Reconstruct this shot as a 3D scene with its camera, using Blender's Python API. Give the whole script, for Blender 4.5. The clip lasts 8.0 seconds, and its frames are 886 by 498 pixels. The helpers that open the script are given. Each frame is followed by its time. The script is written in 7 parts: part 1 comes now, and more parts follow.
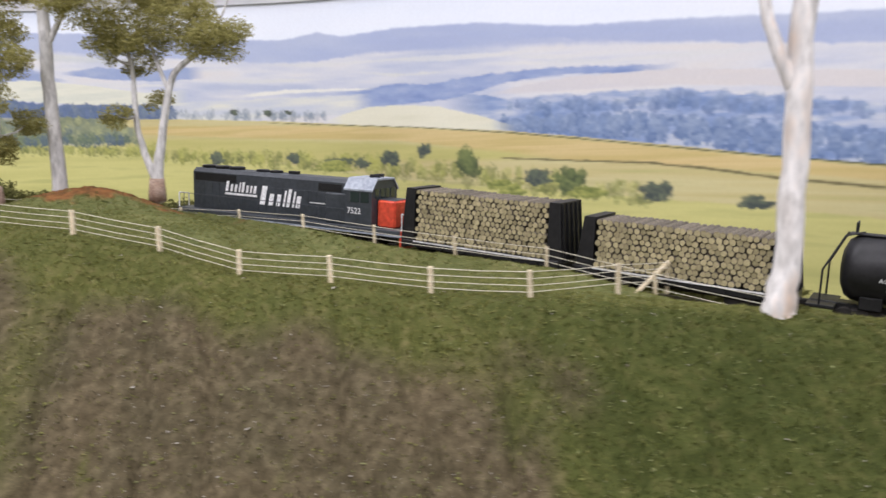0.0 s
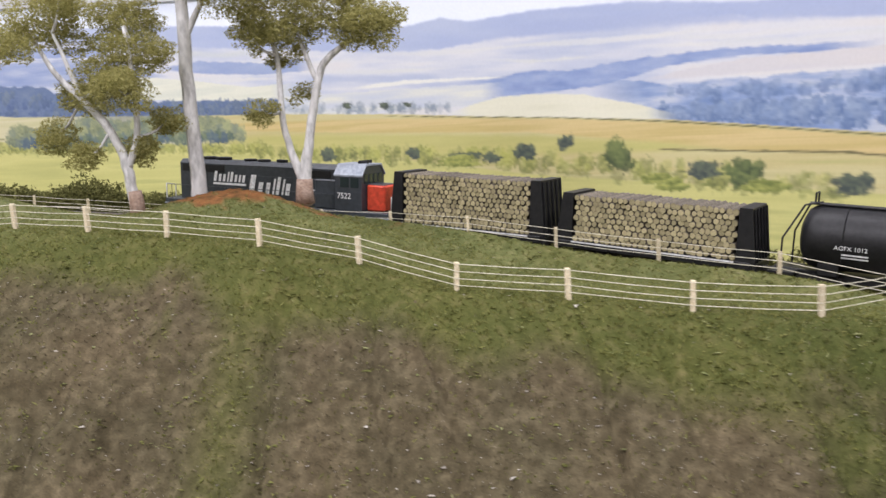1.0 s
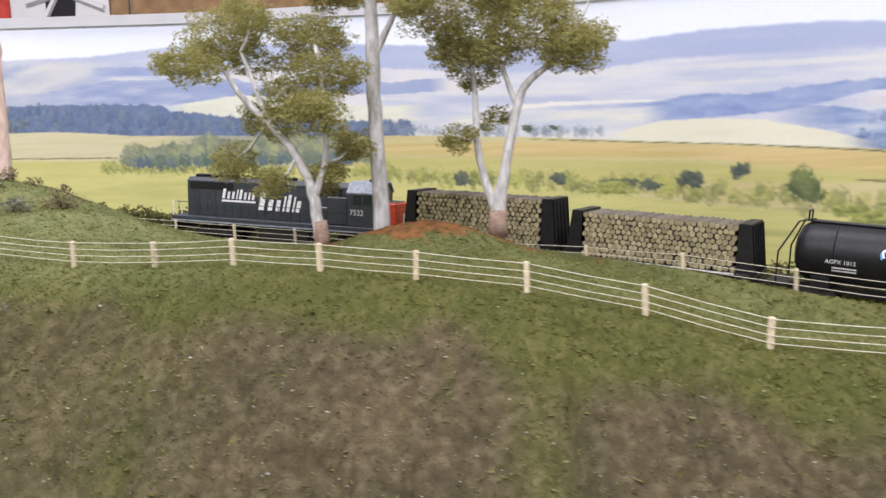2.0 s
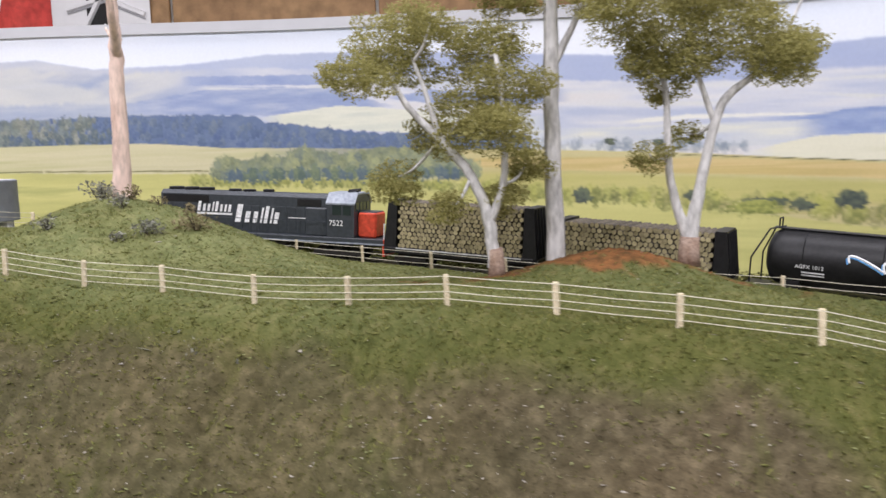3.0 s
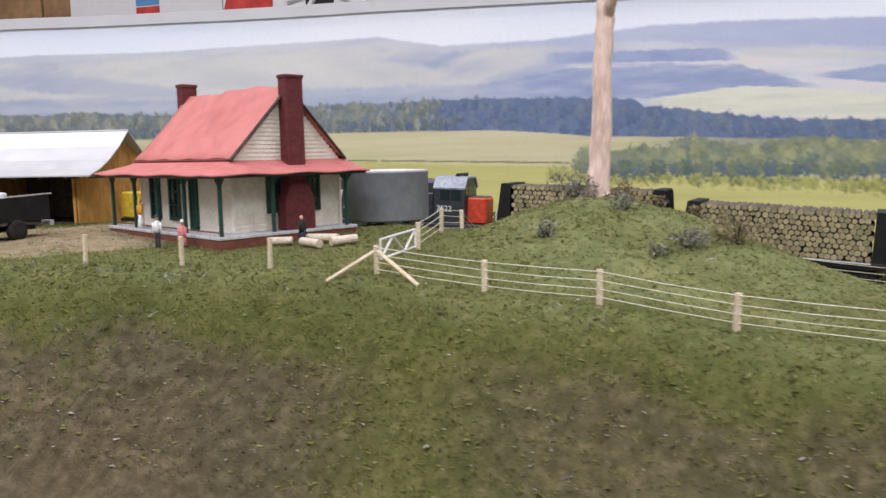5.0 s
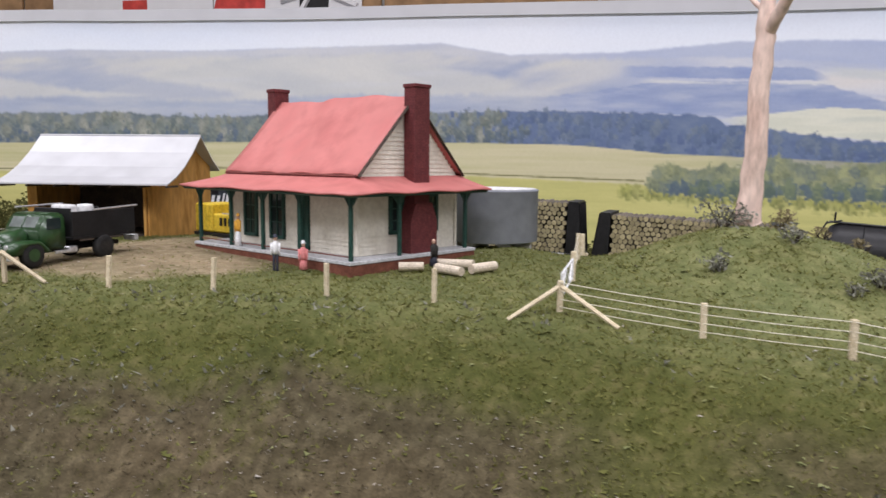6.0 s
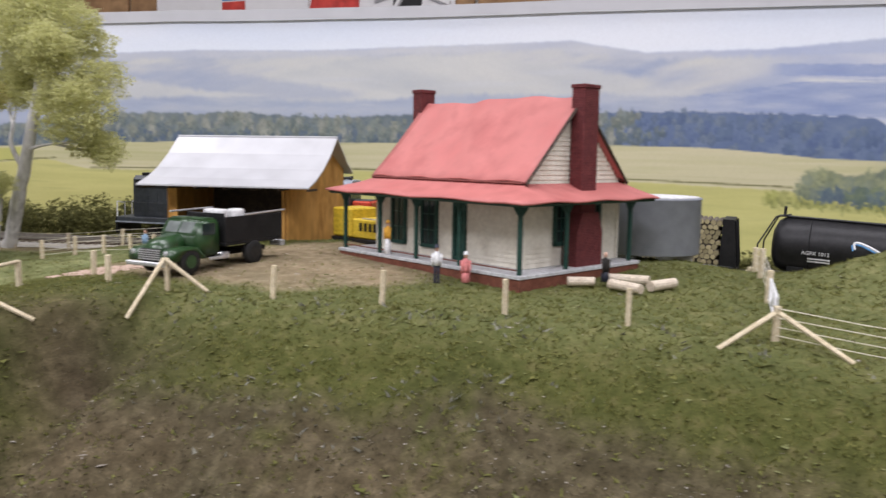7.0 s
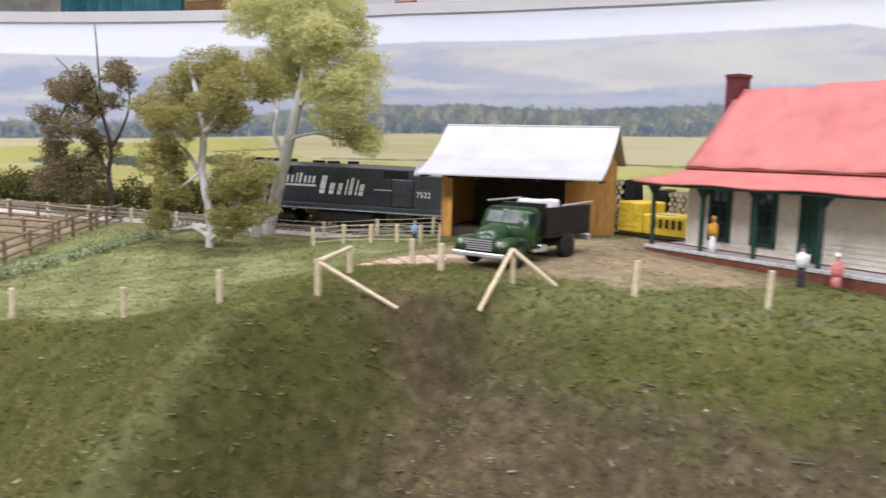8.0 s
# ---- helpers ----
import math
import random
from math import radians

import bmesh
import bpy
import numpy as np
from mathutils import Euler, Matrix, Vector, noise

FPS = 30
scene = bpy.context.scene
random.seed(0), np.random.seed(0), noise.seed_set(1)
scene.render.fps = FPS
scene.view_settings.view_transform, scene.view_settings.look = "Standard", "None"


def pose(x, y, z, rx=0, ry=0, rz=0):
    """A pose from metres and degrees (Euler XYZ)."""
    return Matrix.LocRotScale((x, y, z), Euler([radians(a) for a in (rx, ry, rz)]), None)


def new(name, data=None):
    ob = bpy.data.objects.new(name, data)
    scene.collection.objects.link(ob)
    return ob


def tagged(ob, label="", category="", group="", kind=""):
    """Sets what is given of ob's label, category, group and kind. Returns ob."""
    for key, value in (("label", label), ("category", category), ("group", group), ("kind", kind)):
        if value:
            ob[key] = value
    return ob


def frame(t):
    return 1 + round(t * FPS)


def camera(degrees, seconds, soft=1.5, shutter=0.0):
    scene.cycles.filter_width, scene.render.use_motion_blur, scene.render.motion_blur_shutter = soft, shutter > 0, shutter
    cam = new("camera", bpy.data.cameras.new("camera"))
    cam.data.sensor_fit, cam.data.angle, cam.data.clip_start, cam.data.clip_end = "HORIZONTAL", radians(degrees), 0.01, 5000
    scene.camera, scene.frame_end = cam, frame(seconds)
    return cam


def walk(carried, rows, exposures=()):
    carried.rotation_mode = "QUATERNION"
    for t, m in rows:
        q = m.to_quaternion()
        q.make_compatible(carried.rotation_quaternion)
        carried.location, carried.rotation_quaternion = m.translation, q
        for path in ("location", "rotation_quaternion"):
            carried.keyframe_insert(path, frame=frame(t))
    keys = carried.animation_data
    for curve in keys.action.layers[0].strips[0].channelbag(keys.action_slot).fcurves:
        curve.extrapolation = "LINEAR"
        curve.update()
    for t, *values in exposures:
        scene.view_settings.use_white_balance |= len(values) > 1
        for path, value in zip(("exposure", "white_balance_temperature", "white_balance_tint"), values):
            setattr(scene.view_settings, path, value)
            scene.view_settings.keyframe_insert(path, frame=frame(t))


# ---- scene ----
cam = camera(59.5, 8.0, soft=1.5, shutter=0.3)
METRES, EYE, TILT, LEAN, TURN = 0.8, 0.0144, 0.0, 0.0, 0.0
ROWS = [
    (0.0, 0.0, 0.0, 0.0, -0.22, -7.74, 1.61),
    (0.5, -0.0671, 0.0316, -0.0009, 2.01, -7.62, 3.09),
    (1.0, -0.1121, 0.0615, 0.0065, 2.15, -8.36, 2.68),
    (1.5, -0.179, 0.0855, 0.0152, 2.76, -8.02, 2.51),
    (2.0, -0.247, 0.1033, 0.0213, 4.04, -7.15, 2.11),
    (3.5, -0.4265, 0.1847, 0.0411, 7.19, -6.44, 1.75),
    (4.0, -0.4978, 0.2217, 0.0453, 14.9, -6.49, 2.1),
    (4.5, -0.5741, 0.2391, 0.0385, 17.05, -6.99, 1.69),
    (6.0, -0.7602, 0.2654, 0.0497, 13.92, -6.6, -0.5),
    (6.5, -0.7955, 0.2619, 0.0546, 14.88, -6.78, -0.89),
    (7.0, -0.8175, 0.281, 0.0533, 19.7, -6.79, -0.89),
    (7.5, -0.8536, 0.2805, 0.0446, 26.68, -6.92, -0.88),
    (8.0, -0.9263, 0.2662, 0.0445, 30.13, -7.06, -1.57),
]
walk(cam, [(t, pose(0, 0, EYE, TILT, LEAN, TURN) @ pose(METRES * x, METRES * y, METRES * z, 90 + pitch, roll, yaw)) for t, x, y, z, yaw, pitch, roll in ROWS], exposures=((0.0, 0.15), (1.0, 0.25), (2.0, 0.28), (3.5, 0.1), (4.5, 0.0), (6.5, -0.12), (7.5, -0.06), (8.0, 0.15)))

# ---- light ----
world = bpy.data.worlds.new("hall_air")
scene.world = world
world.use_nodes = True
world.node_tree.nodes["Background"].inputs[0].default_value = (0.9, 0.95, 1.0, 1)
world.node_tree.nodes["Background"].inputs[1].default_value = 0.25


def tube_light(x, y, z, sx, sy, watts):
    data = bpy.data.lights.new("ceiling_tube", "AREA")
    data.shape, data.size, data.size_y, data.energy = "RECTANGLE", sx, sy, watts
    data.color = (0.945, 0.92, 1.0)
    ob = new("ceiling_tube", data)
    ob.location = (x, y, z)
    return ob


for lx, ly, watts in ((-2.4, -1.1, 47), (-0.6, -1.1, 43), (1.2, -1.1, 40), (-2.4, 0.6, 22), (-0.6, 0.6, 22), (1.2, 0.6, 22)):
    tube_light(lx, ly, 1.78, 1.4, 0.4, watts)


# ---- materials ----
def surface(name, colours, scale=300.0, rough=0.8, bump=0.3, metal=0.0, fine=4.0, vary=0.0, wave=None, spec=0.3, stretch=(1, 1, 1), grain=0.55):
    """Two scales of noise between the given colours, with relief. vary: brightness by object. wave: (scale, axis, depth) of ribs."""
    m = bpy.data.materials.new(name)
    m.use_nodes = True
    nt = m.node_tree
    n, link = nt.nodes, nt.links.new
    bsdf = n["Principled BSDF"]
    bsdf.inputs["Roughness"].default_value = rough
    bsdf.inputs["Metallic"].default_value = metal
    bsdf.inputs["Specular IOR Level"].default_value = spec
    co = n.new("ShaderNodeTexCoord")
    mp = n.new("ShaderNodeMapping")
    mp.inputs["Scale"].default_value = stretch
    link(co.outputs["Object"], mp.inputs["Vector"])
    n1 = n.new("ShaderNodeTexNoise")
    n1.inputs["Scale"].default_value, n1.inputs["Detail"].default_value = scale, 5
    link(mp.outputs[0], n1.inputs["Vector"])
    n2 = n.new("ShaderNodeTexNoise")
    n2.inputs["Scale"].default_value, n2.inputs["Detail"].default_value = scale * fine, 3
    link(mp.outputs[0], n2.inputs["Vector"])
    ramp = n.new("ShaderNodeValToRGB")
    el = ramp.color_ramp.elements
    while len(el) < len(colours):
        el.new(0.5)
    for k, c in enumerate(colours):
        el[k].position = 0.3 + 0.4 * k / max(1, len(colours) - 1)
        el[k].color = (*c, 1)
    link(n1.outputs["Fac"], ramp.inputs[0])
    mix = n.new("ShaderNodeMix")
    mix.data_type, mix.blend_type = "RGBA", "MULTIPLY"
    mix.inputs[0].default_value = grain
    link(ramp.outputs[0], mix.inputs[6])
    r2 = n.new("ShaderNodeValToRGB")
    r2.color_ramp.elements[0].position, r2.color_ramp.elements[0].color = 0.3, (0.55, 0.55, 0.55, 1)
    r2.color_ramp.elements[1].position, r2.color_ramp.elements[1].color = 0.65, (1.25, 1.25, 1.25, 1)
    link(n2.outputs["Fac"], r2.inputs[0])
    link(r2.outputs[0], mix.inputs[7])
    out = mix.outputs[2]
    if vary:
        info = n.new("ShaderNodeObjectInfo")
        mr = n.new("ShaderNodeMapRange")
        mr.inputs["To Min"].default_value, mr.inputs["To Max"].default_value = 1 - vary, 1 + vary
        link(info.outputs["Random"], mr.inputs[0])
        hv = n.new("ShaderNodeHueSaturation")
        link(mr.outputs[0], hv.inputs["Value"])
        link(out, hv.inputs["Color"])
        out = hv.outputs[0]
    link(out, bsdf.inputs["Base Color"])
    height = n2.outputs["Fac"]
    if wave:
        w = n.new("ShaderNodeTexWave")
        w.bands_direction = wave[1]
        w.inputs["Scale"].default_value, w.inputs["Distortion"].default_value = wave[0], 0.15
        link(co.outputs["Object"], w.inputs["Vector"])
        ad = n.new("ShaderNodeMath")
        ad.operation = "MULTIPLY_ADD"
        ad.inputs[1].default_value = wave[2]
        link(w.outputs["Fac"], ad.inputs[0])
        link(height, ad.inputs[2])
        height = ad.outputs[0]
    bp = n.new("ShaderNodeBump")
    bp.inputs["Strength"].default_value, bp.inputs["Distance"].default_value = bump, 0.0006
    link(height, bp.inputs["Height"])
    link(bp.outputs[0], bsdf.inputs["Normal"])
    return m


def leaf_surface(name, dark, light, rough=0.75, through_light=0.4):
    m = bpy.data.materials.new(name)
    m.use_nodes = True
    n, link = m.node_tree.nodes, m.node_tree.links.new
    bsdf = n["Principled BSDF"]
    bsdf.inputs["Roughness"].default_value, bsdf.inputs["Specular IOR Level"].default_value = rough, 0.15
    geo = n.new("ShaderNodeNewGeometry")
    ramp = n.new("ShaderNodeValToRGB")
    ramp.color_ramp.elements[0].color, ramp.color_ramp.elements[1].color = (*dark, 1), (*light, 1)
    link(geo.outputs["Random Per Island"], ramp.inputs[0])
    link(ramp.outputs[0], bsdf.inputs["Base Color"])
    thin = n.new("ShaderNodeBsdfTranslucent")
    link(ramp.outputs[0], thin.inputs["Color"])
    mix = n.new("ShaderNodeMixShader")
    mix.inputs[0].default_value = through_light
    link(bsdf.outputs[0], mix.inputs[1])
    link(thin.outputs[0], mix.inputs[2])
    link(mix.outputs[0], n["Material Output"].inputs["Surface"])
    return m


def clear_glass(name):
    m = bpy.data.materials.new(name)
    m.use_nodes = True
    b = m.node_tree.nodes["Principled BSDF"]
    b.inputs["Base Color"].default_value = (0.02, 0.03, 0.03, 1)
    b.inputs["Roughness"].default_value = 0.08
    return m


CREAM = surface("cream_paint", [(0.66, 0.62, 0.52), (0.74, 0.71, 0.62)], 120, 0.6, 0.10, grain=0.2)
POST = surface("pale_post_wood", [(0.55, 0.46, 0.30), (0.68, 0.60, 0.44)], 500, 0.8, 0.3, vary=0.12)
WIRE = surface("cream_thread", [(0.62, 0.58, 0.45), (0.72, 0.68, 0.56)], 300, 0.7, 0.1)
ROOF_RED = surface("red_roof_paper", [(0.43, 0.125, 0.115), (0.50, 0.17, 0.155), (0.465, 0.14, 0.13)], 30, 0.55, 0.10, spec=0.4, grain=0.18)
EAVE_SHADE = surface("dark_red_eave_shade", [(0.10, 0.02, 0.02), (0.16, 0.04, 0.03)], 300, 0.7, 0.2)
BRICK = surface("maroon_brick", [(0.095, 0.020, 0.022), (0.145, 0.034, 0.035)], 300, 0.75, 0.4, wave=(420, "Z", 0.35))
DECK_TOP = surface("grey_deck_boards", [(0.42, 0.43, 0.44), (0.54, 0.55, 0.56)], 120, 0.6, 0.2, wave=(180, "X", 0.4))
DECK_EDGE = surface("red_brown_deck_edge", [(0.12, 0.04, 0.025), (0.19, 0.07, 0.045)], 250, 0.7, 0.3)
GREEN_TRIM = surface("dark_green_paint", [(0.012, 0.045, 0.035), (0.022, 0.07, 0.055)], 400, 0.5, 0.2)
PANE = clear_glass("dark_window_glass")
ROOF_WHITE = surface("white_sheet_roof", [(0.46, 0.465, 0.48), (0.49, 0.495, 0.51)], 14, 0.32, 0.05, spec=0.5, grain=0.2)
OCHRE = surface("ochre_boards", [(0.38, 0.19, 0.045), (0.50, 0.27, 0.075), (0.43, 0.22, 0.05)], 90, 0.75, 0.4, wave=(150, "X", 0.5), stretch=(1, 1, 0.3))
DARK_WOOD_AND_SHADE = surface("dark_wood_and_shed_shade", [(0.035, 0.025, 0.02), (0.07, 0.05, 0.035)], 200, 0.8, 0.4)
GALV = surface("galvanised_sheet", [(0.22, 0.235, 0.27), (0.27, 0.285, 0.32)], 40, 0.5, 0.12, wave=(330, "Z", 0.4), spec=0.4, grain=0.2)
LID = surface("pale_tank_lid", [(0.55, 0.56, 0.56), (0.68, 0.68, 0.67)], 70, 0.6, 0.2)
LOCO_GREY = surface("dark_grey_loco_paint", [(0.030, 0.036, 0.044), (0.040, 0.047, 0.056)], 80, 0.42, 0.08, spec=0.5)
LOCO_ROOF = surface("light_grey_cab_roof", [(0.25, 0.28, 0.33), (0.33, 0.36, 0.41)], 80, 0.5, 0.1)
LOCO_RED = surface("scarlet_nose_paint", [(0.55, 0.06, 0.03), (0.66, 0.09, 0.045)], 80, 0.45, 0.1)
BLACK = surface("black_paint", [(0.008, 0.008, 0.009), (0.015, 0.015, 0.016)], 120, 0.45, 0.08, spec=0.3)
BOGIE = surface("sooty_black_metal", [(0.012, 0.011, 0.010), (0.028, 0.025, 0.022)], 300, 0.7, 0.4)
WHITE = surface("white_lettering", [(0.72, 0.73, 0.74), (0.80, 0.80, 0.80)], 200, 0.6, 0.05)
PALE_BLUE = surface("pale_blue_lettering", [(0.10, 0.30, 0.62), (0.16, 0.40, 0.72)], 200, 0.6, 0.05)
LOG_END = surface("cut_log_end", [(0.25, 0.215, 0.115), (0.38, 0.33, 0.19)], 700, 0.85, 0.5, vary=0.25)
LOG_BARK = surface("grey_bark", [(0.09, 0.075, 0.055), (0.19, 0.165, 0.13)], 500, 0.9, 0.6, vary=0.25)
LOG_PALE = surface("pale_peeled_log", [(0.50, 0.42, 0.32), (0.66, 0.58, 0.47)], 300, 0.8, 0.3)
STEEL = surface("worn_rail_steel", [(0.30, 0.27, 0.24), (0.42, 0.40, 0.37)], 300, 0.4, 0.2, metal=0.7)
BALLAST = surface("pale_ballast", [(0.42, 0.39, 0.35), (0.58, 0.55, 0.50), (0.50, 0.47, 0.43)], 500, 0.9, 0.8)
SLEEPER = surface("brown_sleeper", [(0.10, 0.075, 0.055), (0.17, 0.13, 0.10)], 400, 0.9, 0.4)
TRUCK_GREEN = surface("dark_green_enamel", [(0.016, 0.050, 0.015), (0.023, 0.066, 0.021)], 100, 0.28, 0.05, spec=0.6)
TYRE = surface("black_tyre", [(0.012, 0.012, 0.012), (0.025, 0.024, 0.023)], 300, 0.75, 0.3)
CHROME = surface("dull_chrome", [(0.55, 0.56, 0.57), (0.68, 0.69, 0.70)], 200, 0.3, 0.05, metal=0.6)
YELLOW = surface("yellow_machine_paint", [(0.58, 0.40, 0.03), (0.68, 0.49, 0.05)], 150, 0.5, 0.15)
TRUNK_GREY = surface("pale_grey_bark", [(0.40, 0.39, 0.38), (0.62, 0.61, 0.60), (0.50, 0.49, 0.47)], 110, 0.85, 0.5, stretch=(1, 1, 0.35))
TRUNK_PINK = surface("pinkish_bark", [(0.58, 0.42, 0.35), (0.72, 0.56, 0.48), (0.64, 0.48, 0.41)], 90, 0.85, 0.6, stretch=(1, 1, 0.3))
TRUNK_WHITE = surface("white_rust_bark", [(0.54, 0.51, 0.48), (0.70, 0.68, 0.66), (0.48, 0.36, 0.27)], 90, 0.85, 0.6, stretch=(1, 1, 0.35))
TRUNK_BROWN = surface("brown_trunk_foot", [(0.26, 0.17, 0.12), (0.42, 0.32, 0.26)], 200, 0.9, 0.6)
TRUNK_DARK = surface("dark_twig_bark", [(0.030, 0.022, 0.018), (0.06, 0.045, 0.035)], 200, 0.9, 0.5)
LEAF_OLIVE = leaf_surface("olive_leaf", (0.27, 0.255, 0.085), (0.46, 0.43, 0.18), 0.75, 0.5)
LEAF_LIME = leaf_surface("yellow_green_leaf", (0.50, 0.51, 0.22), (0.78, 0.77, 0.42), 0.75, 0.5)
LEAF_DRY = leaf_surface("brownish_leaf", (0.15, 0.125, 0.065), (0.34, 0.29, 0.17))
LEAF_HEDGE = leaf_surface("hedge_leaf", (0.065, 0.068, 0.022), (0.19, 0.185, 0.065))
LEAF_SAGE = leaf_surface("sage_scrub", (0.10, 0.10, 0.08), (0.36, 0.36, 0.30))
LEAF_CABBAGE = leaf_surface("pale_green_plant", (0.14, 0.19, 0.08), (0.50, 0.56, 0.38))
GRASS = leaf_surface("turf_fibre", (0.125, 0.134, 0.036), (0.225, 0.222, 0.072))
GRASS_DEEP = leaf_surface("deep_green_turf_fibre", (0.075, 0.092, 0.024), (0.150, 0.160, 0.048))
GRASS_PALE = leaf_surface("pale_turf_fibre", (0.20, 0.22, 0.085), (0.33, 0.34, 0.16))
GRASS_DRY = leaf_surface("dry_turf_fibre", (0.085, 0.068, 0.044), (0.19, 0.158, 0.102))
STONE = leaf_surface("pale_stone_chip", (0.30, 0.27, 0.23), (0.62, 0.58, 0.52))
FASCIA = surface("painted_fascia", [(0.10, 0.12, 0.10), (0.14, 0.16, 0.14)], 20, 0.6, 0.1)
PLASTER = surface("hall_wall_paint", [(0.62, 0.60, 0.56), (0.70, 0.68, 0.64)], 3, 0.8, 0.1)
TAN_PANEL = surface("tan_wall_panel", [(0.34, 0.20, 0.10), (0.42, 0.26, 0.13)], 6, 0.6, 0.1)
TEAL = surface("teal_curtain", [(0.05, 0.20, 0.27), (0.10, 0.32, 0.40)], 4, 0.8, 0.2)
PAPER = surface("white_poster_paper", [(0.86, 0.86, 0.87), (0.89, 0.89, 0.90)], 8, 0.6, 0.02, grain=0.04)
POSTER_RED = surface("red_poster_ink", [(0.62, 0.06, 0.05), (0.70, 0.09, 0.07)], 8, 0.5, 0.05)
CARPET = surface("hall_floor", [(0.16, 0.15, 0.15), (0.22, 0.21, 0.20)], 20, 0.9, 0.2)
CEILING = surface("ceiling_board", [(0.70, 0.70, 0.69), (0.76, 0.76, 0.75)], 3, 0.85, 0.1)
RIM = surface("grey_rim_board", [(0.50, 0.505, 0.53), (0.54, 0.545, 0.57)], 9, 0.6, 0.04, grain=0.08)
SKIN = surface("painted_figure_skin", [(0.50, 0.30, 0.22), (0.58, 0.37, 0.28)], 300, 0.6, 0.1)
PINK = surface("pink_painted_cloth", [(0.62, 0.20, 0.20), (0.72, 0.28, 0.27)], 300, 0.6, 0.1)
NAVY = surface("navy_painted_cloth", [(0.02, 0.022, 0.035), (0.035, 0.04, 0.06)], 300, 0.6, 0.1)
AMBER = surface("amber_painted_cloth", [(0.60, 0.30, 0.03), (0.72, 0.40, 0.06)], 300, 0.6, 0.1)
SKYBLUE = surface("blue_painted_cloth", [(0.20, 0.32, 0.45), (0.28, 0.40, 0.55)], 300, 0.6, 0.1)


# ---- shape helpers ----
def part(name, bm, material, parent=None, label="", smooth=False, mats=None):
    """One mesh object out of a bmesh, under a thing or a part."""
    me = bpy.data.meshes.new(name)
    bm.to_mesh(me)
    bm.free()
    for mm in (mats or [material]):
        me.materials.append(mm)
    if smooth:
        for p in me.polygons:
            p.use_smooth = True
    ob = new(name, me)
    if parent:
        ob.parent = parent
    if label:
        tagged(ob, label)
    return ob


def raw(name, verts, faces, material, parent=None, smooth=False):
    me = bpy.data.meshes.new(name)
    me.from_pydata(verts, [], faces)
    me.materials.append(material)
    if smooth:
        me.polygons.foreach_set("use_smooth", [True] * len(me.polygons))
    ob = new(name, me)
    if parent:
        ob.parent = parent
    return ob


def thing(name, m, label, category, group="", kind=""):
    ob = new(name)
    ob.matrix_basis = m
    ob.empty_display_size = 0.01
    return tagged(ob, label, category, group, kind)


def box(bm, lo, hi, m=None, bevel=0.0):
    vs = [bm.verts.new((x, y, z)) for z in (lo[2], hi[2]) for y in (lo[1], hi[1]) for x in (lo[0], hi[0])]
    fs = [(0, 2, 3, 1), (4, 5, 7, 6), (0, 1, 5, 4), (2, 6, 7, 3), (0, 4, 6, 2), (1, 3, 7, 5)]
    faces = [bm.faces.new([vs[i] for i in f]) for f in fs]
    if bevel:
        edges = list({e for f in faces for e in f.edges})
        got = bmesh.ops.bevel(bm, geom=edges, offset=bevel, segments=1, affect="EDGES")
        vs = list({v for f in got["faces"] for v in f.verts} | {v for v in vs if v.is_valid})
    if m is not None:
        bmesh.ops.transform(bm, matrix=m, verts=[v for v in vs if v.is_valid])
    return bm


def solid(lo, hi, m=None, bevel=0.0):
    return box(bmesh.new(), lo, hi, m, bevel)


def prism(bm, outline, lo, hi, axis="x"):
    """Extrudes a 2D outline from lo to hi along an axis."""
    def at(p, d):
        return {"x": (d, p[0], p[1]), "y": (p[0], d, p[1]), "z": (p[0], p[1], d)}[axis]
    a = [bm.verts.new(at(p, lo)) for p in outline]
    b = [bm.verts.new(at(p, hi)) for p in outline]
    n = len(outline)
    for i in range(n):
        bm.faces.new((a[i], a[(i + 1) % n], b[(i + 1) % n], b[i]))
    bm.faces.new(a[::-1])
    bm.faces.new(b)
    bmesh.ops.recalc_face_normals(bm, faces=bm.faces)
    return bm


def tube(bm, a, b, ra, rb=None, n=8):
    a, b = Vector(a), Vector(b)
    rb = ra if rb is None else rb
    q = (b - a).to_track_quat("Z", "Y")
    ring = []
    for p, r in ((a, ra), (b, rb)):
        ring.append([bm.verts.new(p + q @ Vector((r * math.cos(2 * math.pi * k / n), r * math.sin(2 * math.pi * k / n), 0))) for k in range(n)])
    for k in range(n):
        bm.faces.new((ring[0][k], ring[0][(k + 1) % n], ring[1][(k + 1) % n], ring[1][k]))
    bm.faces.new(ring[0][::-1])
    bm.faces.new(ring[1])
    return bm


def limb(bm, pts, radii, n=8, wob=0.0, rng=None):
    """A bent tapered limb through points."""
    pts = [Vector(p) for p in pts]
    rings = []
    for i, p in enumerate(pts):
        d = (pts[min(i + 1, len(pts) - 1)] - pts[max(i - 1, 0)]).normalized()
        ref = Vector((0, 1, 0)) if abs(d.y) < 0.9 else Vector((0, 0, 1))
        u = ref.cross(d).normalized()
        v = d.cross(u)
        rings.append([bm.verts.new(p + (u * math.cos(2 * math.pi * k / n) + v * math.sin(2 * math.pi * k / n)) * radii[i] * (1 + (rng.uniform(-wob, wob) if rng else 0))) for k in range(n)])
    for r0, r1 in zip(rings, rings[1:]):
        for k in range(n):
            bm.faces.new((r0[k], r0[(k + 1) % n], r1[(k + 1) % n], r1[k]))
    bm.faces.new(rings[0][::-1])
    bm.faces.new(rings[-1])
    return bm


